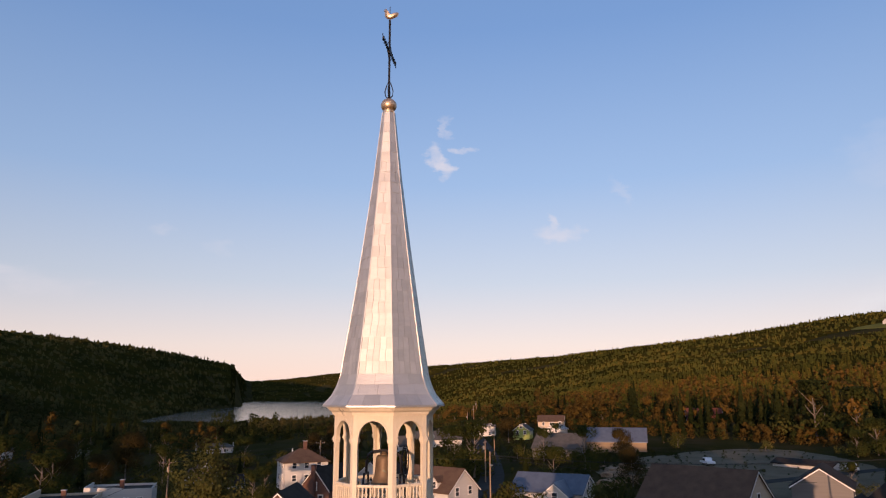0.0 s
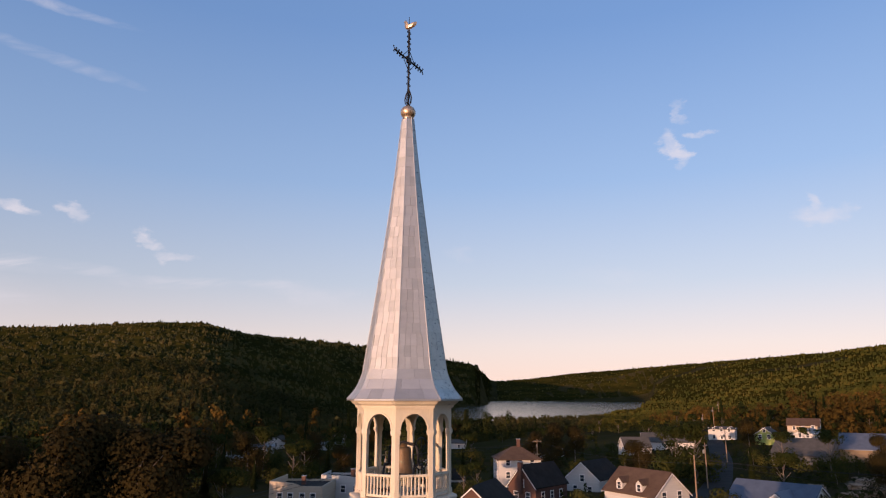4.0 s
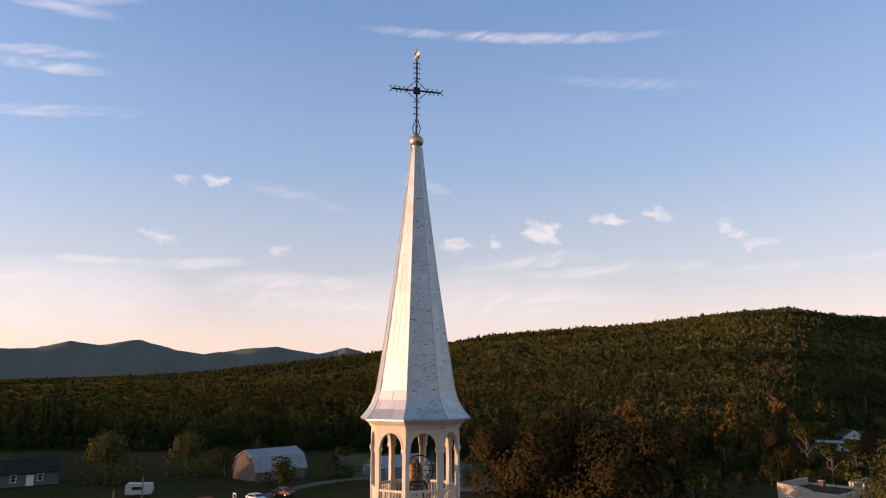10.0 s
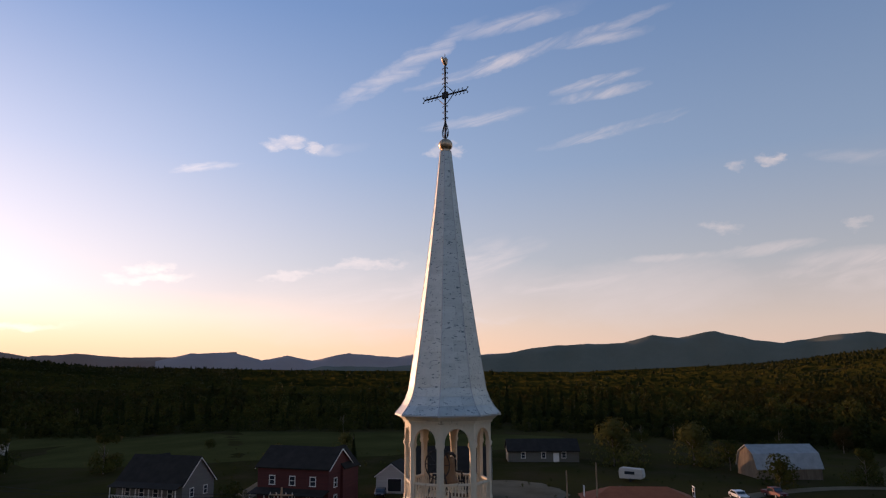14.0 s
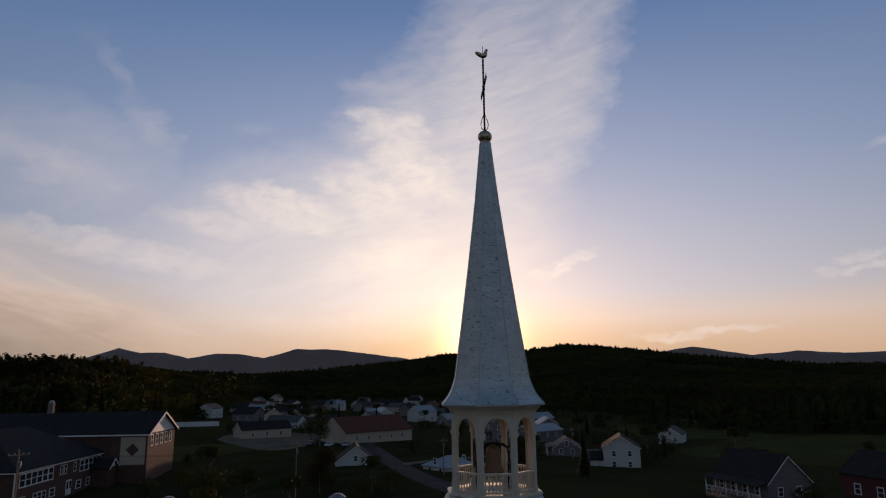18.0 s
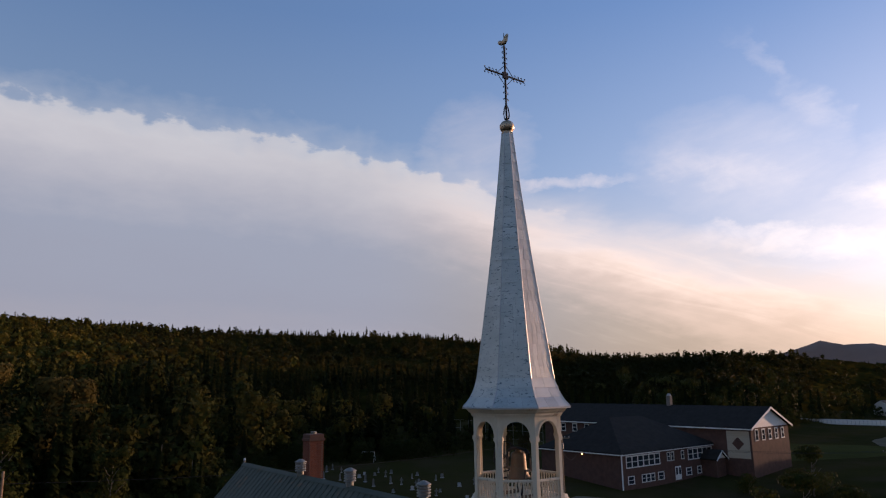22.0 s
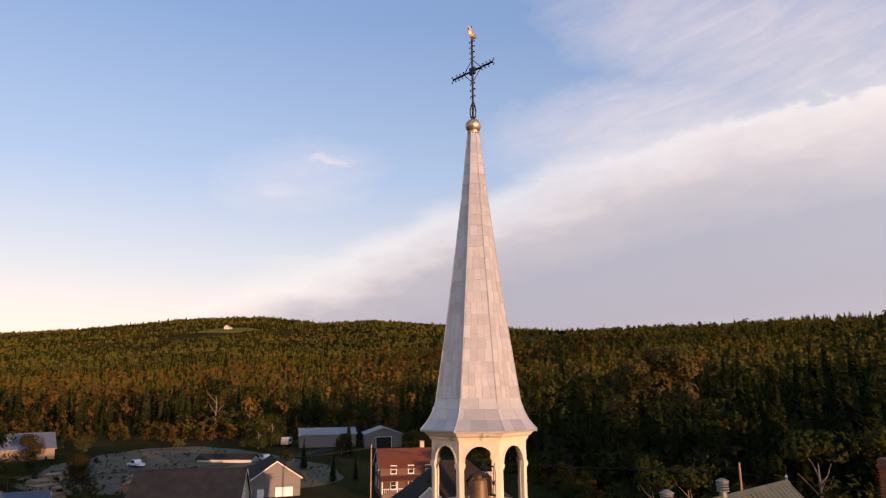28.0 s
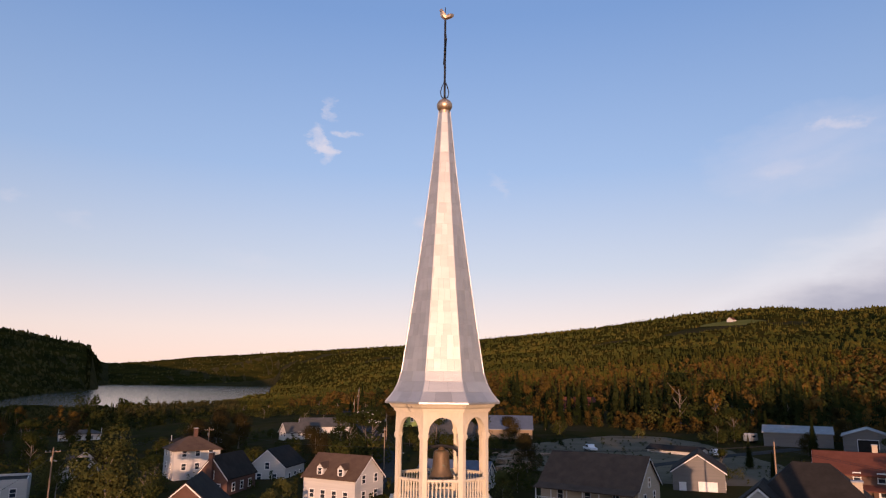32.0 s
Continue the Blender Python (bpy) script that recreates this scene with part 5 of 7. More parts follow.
def window(parent, m, w, h):
    """A white framed sash window; its face looks along -y of m."""
    if not WINDOW:
        bm = bmesh.new()
        for x0, x1, z0, z1 in ((-0.58, -0.46, -0.55, 0.55), (0.46, 0.58, -0.55, 0.55), (-0.58, 0.58, 0.47, 0.58), (-0.64, 0.64, -0.60, -0.50), (-0.46, 0.46, -0.03, 0.03)):
            box(bm, x0, x1, -0.06, 0.05, z0, z1)
        WINDOW["frame"] = bpy.data.meshes.new("window")
        bm.to_mesh(WINDOW["frame"])
        bm.free()
        WINDOW["frame"].materials.append(M_WHITE)
        bm = boxed(-0.46, 0.46, -0.012, 0.02, -0.5, 0.47)
        WINDOW["pane"] = bpy.data.meshes.new("pane")
        bm.to_mesh(WINDOW["pane"])
        bm.free()
        WINDOW["pane"].materials.append(M_GLASS)
    o = new("window", WINDOW["frame"])
    o.parent = parent
    o.matrix_basis = m @ Matrix.Diagonal((w, 1, h, 1))
    p = new("pane", WINDOW["pane"])
    p.parent = o
    return o


M_TINUP = surface("painted_tin_upper", (0.385, 0.375, 0.345), (0.575, 0.56, 0.515), 0.48, 0.62, 1.6, 14.0, 0.6, "island", 0.55, 0.5, stain=(0.09, 0.12, 0.13), stain_scale=3.6, stain_at=0.70, stretch=(1, 1, 2.6))
M_TINUPOLD = surface("peeling_tin_upper", (0.40, 0.417, 0.38), (0.60, 0.613, 0.565), 0.48, 0.62, 1.6, 14.0, 0.6, "island", 0.38, 0.5, stain=(0.075, 0.11, 0.13), stain_scale=5.0, stain_at=0.575, stretch=(1, 1, 2.6))
CHURCH = make_church()


def make_bell():
    z = EAVE - 3.40
    bell = thing("church_bell", 0, 0, z, NAVE, "aged bronze church bell hung in an iron frame inside the belfry", "bell")
    prof = [(0.05, 1.66), (0.23, 1.64), (0.285, 1.57), (0.30, 1.42), (0.315, 1.15), (0.35, 0.92), (0.41, 0.78), (0.465, 0.70), (0.47, 0.65), (0.44, 0.65), (0.38, 0.76), (0.32, 0.92), (0.28, 1.2), (0.23, 1.5)]
    part("bell_body", lathe(prof, 28, cap=False), M_BRONZE, bell, "bronze bell with a flared lip", smooth=True)
    part("clapper", lathe([(0.015, 1.4), (0.02, 0.72), (0.07, 0.64), (0.06, 0.56), (0.02, 0.53)], 10), M_IRON, bell)
    part("crown", lathe([(0.11, 1.60), (0.13, 1.68), (0.07, 1.76)], 10), M_BRONZE, bell)
    part("yoke", tube([(-0.62, 0, 1.42), (-0.60, 0, 1.62), (-0.42, 0, 1.74), (0, 0, 1.80), (0.42, 0, 1.74), (0.60, 0, 1.62), (0.62, 0, 1.42)], 0.06, 8), M_IRON, bell, "black cast-iron yoke")
    for s in (-1, 1):
        part("frame_post", tube([(s * 0.64, 0, 1.46), (s * 0.66, 0, 1.0)], 0.05, 6), M_IRON, bell)
        for q in (-1, 1):
            part("frame_leg", tube([(s * 0.66, q * 0.26, 1.02), (s * 0.68, q * 0.56, 0.10)], 0.04, 6), M_IRON, bell)
        for u, w in ((1.0, 0.30), (0.62, 0.42)):
            part("frame_bar", boxed(s * 0.66 - 0.035, s * 0.66 + 0.035, -w, w, u - 0.035, u + 0.035), M_IRON, bell)
        part("frame_foot", boxed(s * 0.66 - 0.06, s * 0.66 + 0.06, -0.6, 0.6, 0.0, 0.12), M_WOOD, bell)
    wheel = part("bell_wheel", tube([(0.78, 0.58 * math.cos(t), 1.42 + 0.58 * math.sin(t)) for t in np.linspace(0, 2 * math.pi, 25)], 0.028, 6), M_IRON, bell, "dark bell wheel")
    for i in range(4):
        t = math.pi / 4 * i
        part("spoke", tube([(0.78, 0.57 * math.cos(t), 1.42 + 0.57 * math.sin(t)), (0.78, -0.57 * math.cos(t), 1.42 - 0.57 * math.sin(t))], 0.016, 5), M_IRON, wheel)


make_bell()


def make_cross():
    """The orb, the wrought cross and the weathercock on the tip."""
    z = EAVE
    orb = [(0.20, z + 11.42), (0.235, z + 11.50), (0.21, z + 11.56)] + [(0.32 * math.sin(t), z + 11.80 - 0.30 * math.cos(t)) for t in np.linspace(0.75, math.pi - 0.12, 12)]
    o = part("spire_orb", lathe(orb, 20), M_GOLD, None, smooth=True)
    tagged(o, "tarnished gilded orb on the tip of the spire", "orb")
    cross = thing("spire_cross", 0, 0, z, NAVE, "black wrought-iron cross with scrolls standing on the orb", "cross")
    part("upright", tube([(0, 0, 12.05), (0, 0, 13.6), (0, 0, 15.62)], 0.045, 8), M_IRON, cross)
    part("crossbar", tube([(0, -1.12, 14.2), (0, 1.12, 14.2)], 0.042, 8), M_IRON, cross)
    part("centre_boss", boxed(-0.05, 0.05, -0.15, 0.15, 14.05, 14.35, 0.01), M_IRON, cross)
    for s in (-1, 1):
        part("base_loop", tube([(0, 0, 12.08), (0, s * 0.14, 12.22), (0, s * 0.17, 12.42), (0, s * 0.11, 12.65), (0, s * 0.03, 12.85)], 0.022, 6), M_IRON, cross)
        part("base_loop", tube([(0, 0, 12.08), (s * 0.14, 0, 12.22), (s * 0.17, 0, 12.42), (s * 0.11, 0, 12.65), (s * 0.03, 0, 12.85)], 0.022, 6), M_IRON, cross)
        for q in (-1, 1):
            part("brace", tube([(0, s * 0.50, 14.2), (0, 0, 14.2 + q * 0.50)], 0.017, 5), M_IRON, cross)
        # end scrolls on the arms
        for q in (-1, 1):
            part("end_scroll", tube([(0, s * 1.05, 14.2), (0, s * 1.16, 14.2 + q * 0.06), (0, s * 1.22, 14.2 + q * 0.12), (0, s * 1.16, 14.2 + q * 0.15)], 0.02, 5), M_IRON, cross)
    scroll = [(0, 0, 0), (0, 0.06, 0.05), (0, 0.12, 0.06), (0, 0.15, 0.02), (0, 0.11, -0.02)]
    first = None
    for zz in (13.05, 13.35, 13.62, 14.75, 15.0, 15.25, 15.48):
        for s in (0, 180):
            m = pose(0, 0, zz, 0, 0, s)
            first = again(first, m) if first else part("scroll", tube(scroll, 0.018, 5), M_IRON, cross, local=m)
    for yy in (-0.95, -0.75, -0.55, 0.55, 0.75, 0.95):
        for q in (90, -90):
            again(first, pose(0, yy, 14.2, q, 0, 0))
    cock = thing("weathercock", 0, 0, z + 15.62, 166, "gilded sheet-metal weathercock on top of the cross", "weathercock")
    part("spindle", tube([(0, 0, -0.02), (0, 0, 0.62)], 0.016, 6), M_IRON, cock)
    body = [(0.22, 0.40), (0.27, 0.43), (0.235, 0.455), (0.23, 0.52), (0.19, 0.50), (0.16, 0.54), (0.13, 0.49), (0.12, 0.40), (0.08, 0.30), (0.0, 0.24), (-0.10, 0.25), (-0.18, 0.32), (-0.28, 0.36), (-0.36, 0.33), (-0.36, 0.24), (-0.30, 0.16), (-0.20, 0.10), (-0.08, 0.04), (0.02, 0.03), (0.12, 0.06), (0.20, 0.15), (0.22, 0.27)]
    bm = bmesh.new()
    n = len(body)
    cx, cz = -0.02, 0.20
    mid_l = bm.verts.new((cx, 0.10, cz))
    mid_r = bm.verts.new((cx, -0.10, cz))
    rim = [bm.verts.new((a, 0, b)) for a, b in body]
    for s, mid in ((1, mid_l), (-1, mid_r)):
        ring = [bm.verts.new((cx + (a - cx) * 0.62, s * 0.075, cz + (b - cz) * 0.62)) for a, b in body]
        for i in range(n):
            j = (i + 1) % n
            bm.faces.new((rim[i], rim[j], ring[j], ring[i]))
            bm.faces.new((ring[i], ring[j], mid))
    bmesh.ops.recalc_face_normals(bm, faces=bm.faces)
    part("cock_body", bm, M_GOLD, cock, smooth=False)


make_cross()


def make_chimney():
    """The free-standing brick stack at the end of the nave, brick by brick towards the top."""
    c = thing("brick_chimney", 24.9, -15.7, 0, NAVE, "tall red brick chimney with a dark corbelled cap beside the nave", "chimney")
    core = part("mortar_core", boxed(-0.53, 0.53, -0.53, 0.53, height(24.9, -15.7) - 0.3, 16.75), M_MORTAR, c)
    part("lower_shaft", boxed(-0.56, 0.56, -0.56, 0.56, height(24.9, -15.7) - 0.3, 13.0), M_BRICKWALL, c)
    brick = None
    for row in range(45):
        zz = 13.02 + row * 0.083
        for side in range(4):
            for i in range(5):
                off = (row % 2) * 0.11
                x = -0.47 + i * 0.235 + off - 0.05
                if x > 0.5:
                    continue
                m = pose(0, 0, 0, 0, 0, 90 * side) @ pose(x, -0.545, zz)
                brick = again(brick, m, core) if brick else part("brick", boxed(-0.107, 0.107, -0.035, 0.05, 0, 0.073), M_BRICK, core, local=m)
    part("cap", boxed(-0.66, 0.66, -0.66, 0.66, 16.75, 16.95, 0.02), M_BRICKWALL, c, "dark weathered cap")
    part("cap_ring", boxed(-0.60, 0.60, -0.60, 0.60, 16.95, 17.25, 0.02), M_BRICKWALL, c)
    part("flue", lathe([(0.22, 17.25), (0.24, 17.42), (0.19, 17.42)], 10), M_LOUVRE, c)


make_chimney()


# ---- houses ----
PAINT = {}


def paint(name, dark, light, rough=0.75, metal=0.0, fine=12.0, stretch=(1, 1, 1)):
    if name not in PAINT:
        PAINT[name] = surface(name, dark, light, rough, metal, 0.8, fine, 0.15, spec=0.12 if "shingle" in name or "roofing" in name else 0.35, stretch=stretch)
    return PAINT[name]


WHITE = paint("white_clapboard", (0.43, 0.405, 0.36), (0.55, 0.52, 0.465), stretch=(0.2, 0.2, 6))
GREYW = paint("grey_clapboard", (0.13, 0.12, 0.105), (0.18, 0.165, 0.145), stretch=(0.2, 0.2, 6))
TAN = paint("tan_siding", (0.40, 0.32, 0.22), (0.50, 0.41, 0.30), stretch=(0.2, 0.2, 6))
REDW = paint("dark_red_clapboard", (0.065, 0.015, 0.013), (0.105, 0.025, 0.021), stretch=(0.2, 0.2, 6))
TEAL = paint("teal_green_wood", (0.10, 0.17, 0.14), (0.15, 0.24, 0.20), stretch=(0.2, 0.2, 6))
BLUEW = paint("blue_painted_boards", (0.06, 0.10, 0.16), (0.09, 0.15, 0.22), stretch=(4, 4, 0.2))
BRICKW = M_BRICKWALL
R_DARK = paint("charcoal_shingles", (0.018, 0.015, 0.012), (0.034, 0.029, 0.024), 0.9, fine=5.0)
R_BROWN = paint("brown_shingles", (0.075, 0.046, 0.030), (0.12, 0.077, 0.050), 0.9, fine=5.0)
R_GREY = paint("grey_shingles", (0.065, 0.059, 0.050), (0.105, 0.096, 0.083), 0.9, fine=5.0)
R_RED = paint("red_roofing", (0.10, 0.034, 0.020), (0.15, 0.052, 0.031), 0.8, fine=5.0)
R_TIN = paint("galvanised_roofing", (0.22, 0.225, 0.22), (0.33, 0.335, 0.325), 0.5, 0.2, 6.0)
R_BLUE = paint("blue_steel_roofing", (0.085, 0.10, 0.125), (0.13, 0.15, 0.18), 0.45, 0.25, 6.0)


def house(name, label, x, y, az, length, depth, wall, rise, walls, roof, windows=(), base=None, hip=False, gambrel=False, dormers=0, dormer_side=-1, chimney=None, porch=0, porch_side=-1, doors=(), eave=0.45, group="", category="house", trim=True, wing=None):
    """A house with its ridge along az. windows: (side, count, storey height) with side in 'front back left right'."""
    z0 = height(x, y) if base is None else base
    h = thing(name, x, y, z0, az, label, category, group)
    L, D = length / 2, depth / 2
    top = wall + rise
    if hip:
        part("wall", boxed(-L, L, -D, D, -1.2, wall), walls, h)
        bm = bmesh.new()
        e, rl = eave, max(L - D * 0.9, 0.1)
        low = [bm.verts.new(p) for p in ((-L - e, -D - e, wall - 0.1), (L + e, -D - e, wall - 0.1), (L + e, D + e, wall - 0.1), (-L - e, D + e, wall - 0.1))]
        mid = [bm.verts.new((v.co.x, v.co.y, v.co.z + 0.16)) for v in low]
        r = [bm.verts.new((-rl, 0, top)), bm.verts.new((rl, 0, top))]
        bm.faces.new(low[::-1])
        for i in range(4):
            bm.faces.new((low[i], low[(i + 1) % 4], mid[(i + 1) % 4], mid[i]))
        for f in ((mid[0], mid[1], r[1], r[0]), (mid[1], mid[2], r[1]), (mid[2], mid[3], r[0], r[1]), (mid[3], mid[0], r[0])):
            bm.faces.new(f)
        bmesh.ops.recalc_face_normals(bm, faces=bm.faces)
        part("roof", bm, roof, h)
    else:
        if gambrel:
            prof = [(-D, wall), (-D * 0.72, wall + rise * 0.62), (0, top), (D * 0.72, wall + rise * 0.62), (D, wall)]
        else:
            prof = [(-D, wall), (0, top), (D, wall)]
        part("wall", extruded([(-D, -1.2)] + prof + [(D, -1.2)], 2 * L, "x", -L), walls, h)
        for s in (-1, 1):
            side = [p for p in prof if p[0] * s >= -1e-6]
            side = sorted(side, key=lambda p: p[0] * s)
            (a0, b0), (a1, b1) = side[-2], side[-1]
            g = eave / math.hypot(a1 - a0, b1 - b0)
            side = side[:-1] + [(a1 + (a1 - a0) * g, b1 + (b1 - b0) * g)]
            part("roof", extruded([(a, b + 0.02) for a, b in side] + [(a, b + 0.20) for a, b in side[::-1]], 2 * L + 0.7, "x", -L - 0.35), roof, h)
        if trim:
            for sx in (-1, 1):
                for s in (-1, 1):
                    q = [(0, top + 0.005), (s * (D + 0.3), wall - 0.3 * rise / D + 0.005), (s * (D + 0.3), wall - 0.3 * rise / D - 0.2), (0, top - 0.2)]
                    if not gambrel:
                        part("barge_board", extruded(q, 0.05, "x", sx * (L + 0.36) - 0.025), M_WHITE, h)
    step = {"front": (-D, 0), "back": (D, 180), "left": (-L, -90), "right": (L, 90)}
    for side, count, zz in windows:
        o, turn = step[side]
        span = 2 * L if side in ("front", "back") else 2 * D
        for i in range(count):
            u = (i + 0.5) / count * span * 0.86 - span * 0.43
            if side in ("front", "back"):
                m = pose(u, o + (-0.02 if o < 0 else 0.02), zz, 0, 0, turn)
            else:
                m = pose(o + (-0.02 if o < 0 else 0.02), u, zz, 0, 0, turn)
            window(h, m, 1.0, 1.35)
    for side, u, w, hh, material in doors:
        o, turn = step[side]
        m = (pose(u, o, 0, 0, 0, turn) if side in ("front", "back") else pose(o, u, 0, 0, 0, turn))
        d = part("door", boxed(-w / 2, w / 2, -0.05, 0.03, 0.0, hh, 0.01), material, h, local=m)
        bm = bmesh.new()
        for x0, x1, zz0, zz1 in ((-w / 2 - 0.12, -w / 2, 0, hh + 0.12), (w / 2, w / 2 + 0.12, 0, hh + 0.12), (-w / 2, w / 2, hh, hh + 0.12)):
            box(bm, x0, x1, -0.08, 0.02, zz0, zz1)
        part("door_frame", bm, M_WHITE, d)
    for i in range(dormers):
        u = (i + 0.5) / dormers * 2 * L * 0.8 - L * 0.8
        s = dormer_side
        dm = part("dormer", extruded([(-0.75, 0), (0.75, 0), (0.75, 1.45), (0, 2.15), (-0.75, 1.45)], s * -D * 0.62, "y", 0), walls, h, local=pose(u, s * D * 0.93, wall + 0.15))
        for q in (-1, 1):
            part("dormer_roof", extruded([(0, 2.16), (q * 0.98, 1.25), (q * 0.98, 1.37), (0, 2.30)], s * -D * 0.66, "y", s * 0.18), roof, dm)
        window(dm, pose(0, s * 0.03, 0.85, 0, 0, 0 if s < 0 else 180), 0.85, 1.1)
    if chimney:
        u, v, ch, mat = chimney
        cz = part("chimney", boxed(u - 0.4, u + 0.4, v - 0.4, v + 0.4, wall * 0.6 if abs(v) < D else -1.0, ch, 0.02), mat, h, "masonry chimney")
        part("chimney_cap", boxed(u - 0.48, u + 0.48, v - 0.48, v + 0.48, ch, ch + 0.14, 0.02), M_STONE, cz)
    if porch:
        s = porch_side
        y0, y1 = s * D, s * (D + porch)
        part("porch_floor", boxed(-L, L, min(y0, y1), max(y0, y1), -1.0, 0.35), M_WOOD, h)
        part("porch_roof", extruded([(y0, 3.15), (y1 + s * 0.3, 2.55), (y1 + s * 0.3, 2.70), (y0, 3.35)], 2 * L + 0.4, "x", -L - 0.2), roof, h)
        post, n = None, max(3, int(length / 2.4))
        for i in range(n + 1):
            m = pose(-L + 0.1 + i * (2 * L - 0.2) / n, y1 - s * 0.12, 0)
            post = again(post, m) if post else part("porch_post", boxed(-0.07, 0.07, -0.07, 0.07, 0.35, 2.66), M_WHITE, h, local=m)
        rail = part("porch_rail", boxed(-L + 0.1, L - 0.1, y1 - s * 0.12 - 0.03, y1 - s * 0.12 + 0.03, 1.18, 1.27), M_WHITE, h)
        bal, n = None, int(length / 0.35)
        for i in range(n):
            m = pose(-L + 0.2 + i * (2 * L - 0.4) / n, y1 - s * 0.12, 0)
            bal = again(bal, m) if bal else part("rail_bar", boxed(-0.025, 0.025, -0.02, 0.02, 0.42, 1.18), M_WHITE, rail, local=m)
    if wing:
        u, wl, wd, ww, wr = wing     # a cross wing towards -y at u
        part("wing_wall", extruded([(-wd / 2, -1.2), (wd / 2, -1.2), (wd / 2, ww), (0, ww + wr), (-wd / 2, ww)], -(D + wl), "y", 0), walls, h, local=pose(u, 0, 0))
        for s in (-1, 1):
            g = 0.4 / math.hypot(wd / 2, wr)
            a1, b1 = s * wd / 2 * (1 + g), ww - wr * g
            part("wing_roof", extruded([(0, ww + wr + 0.02), (a1, b1 + 0.02), (a1, b1 + 0.2), (0, ww + wr + 0.2)], -(D + wl + 0.3), "y", 0), roof, h, local=pose(u, 0, 0))
            if trim:
                part("barge_board", extruded([(0, ww + wr), (a1, b1), (a1, b1 - 0.2), (0, ww + wr - 0.2)], -0.05, "y", -(D + wl + 0.3)), M_WHITE, h, local=pose(u, 0, 0))
        window(h, pose(u, -D - wl - 0.02, ww * 0.95, 0, 0, 0), 1.0, 1.35)
        for q in (-0.25, 0.25):
            window(h, pose(u + q * wd, -D - wl - 0.02, 1.6, 0, 0, 0), 0.9, 1.3)
    return h


W2 = (("front", 3, 1.6), ("front", 3, 4.4), ("back", 3, 1.6), ("back", 3, 4.6), ("left", 2, 1.6), ("left", 2, 4.3), ("right", 2, 1.6), ("right", 2, 4.3))
W1 = (("front", 3, 1.6), ("back", 3, 1.6), ("left", 2, 1.6), ("right", 2, 1.6), ("left", 1, 3.9), ("right", 1, 3.9))

# north: the streets towards the lake
house("gambrel_house", "white house with a steep brown roof and two gabled dormers", 23.5, 101, -52.5, 11.5, 8.4, 4.3, 3.5, WHITE, R_BROWN, (("front", 4, 1.5), ("left", 2, 1.5), ("right", 2, 1.5), ("right", 2, 4.2), ("left", 2, 4.2)), base=-0.3, dormers=2, porch=0)
house("white_house", "white gabled house with a charcoal shingle roof", 17.5, 135, 57, 11, 8.2, 3.8, 3.4, WHITE, R_DARK, W1, base=-1.2)
house("chimney_house", "brown brick house with a tall end chimney", 5.0, 119, 55, 11, 6.6, 3.4, 3.8, BRICKW, R_DARK, W1, base=-0.6, chimney=(-5.9, 0, 7.9, M_BRICKWALL))
house("brick_gable_house", "red brick house with a white-trimmed front gable", -3.2, 83, 76, 11, 9.0, 3.6, 3.9, BRICKW, R_DARK, W1, base=-0.5)
house("hip_roof_house", "two-storey white house with a dark hip roof and a red chimney", 0, 146, 12, 10.0, 9.0, 5.0, 2.8, WHITE, R_BROWN, W2, base=0.3, hip=True, chimney=(0.5, 0, 9.4, M_BRICKWALL))
house("white_house", "tall narrow white house with a grey roof", 38, 221, 10, 9, 7.5, 5.0, 3.0, WHITE, R_GREY, W2, base=-1.8)
house("grey_roof_house", "long house under a grey roof", 52, 238, -8, 18, 10, 4.6, 2.8, WHITE, R_GREY, W1, base=-0.6)
house("white_block_house", "white two-storey house with a flat-pitched roof", 79, 268, -20, 10, 8, 4.6, 1.0, WHITE, R_GREY, W2, base=2.6, hip=True)
house("green_gable_house", "lime-green gabled house at the roadside", 86, 236, 62, 9, 6.5, 2.4, 2.2, paint("lime_green_boards", (0.26, 0.30, 0.07), (0.34, 0.39, 0.11), stretch=(0.2, 0.2, 6)), R_GREY, W1, base=4.6)
house("white_cottage", "small white cottage with a low roof", 100, 236, 50, 9, 6.0, 2.0, 1.6, WHITE, R_TIN, W1, base=5.2)
house("tan_house", "tan house lit by the evening sun", 108, 262, -25, 11, 8, 2.6, 2.4, TAN, R_BROWN, W1, base=6.5)
house("red_roof_house", "house with a dark red roof at the wood's edge", 168, 240, -30, 14, 9, 3.4, 3.0, REDW, R_RED, W1, base=8.0)
house("warehouse", "low warehouse with a faded grey roof", 76, 172, -35, 14, 14, 2.6, 3.8, GREYW, R_GREY, (), base=2.6, category="warehouse", trim=False)
# tan walls darkened in colour for the shadow of the trees
house("warehouse", "warehouse with a blue steel roof and tan walls", 93, 170, -28, 17, 11, 2.8, 3.6, paint("shaded_tan_boards", (0.17, 0.12, 0.07), (0.24, 0.175, 0.11), stretch=(0.2, 0.2, 6)), R_BLUE, (), base=4.0, category="warehouse", trim=False)
house("brown_roof_house", "long tan house with a wide brown roof and a porch", 60.5, 75.0, -57, 16.5, 11, 3.3, 4.4, TAN, R_BROWN, W1, base=1.3, porch=2.2)
house("grey_garage_house", "grey clapboard gabled house with a white garage door", 86.5, 80, 46, 10.5, 9.0, 4.2, 3.0, GREYW, R_DARK, (("front", 2, 1.6),), base=1.0, doors=(("left", -1.5, 3.0, 2.3, M_WHITE), ("left", 2.8, 1.0, 2.1, M_WHITE)))
house("blue_roof_house", "white house with a blue-grey metal roof", 44, 97, -40, 13, 9, 3.0, 2.6, WHITE, R_BLUE, W1, base=0.6, wing=(2.5, 2.5, 5.0, 2.8, 2.0))
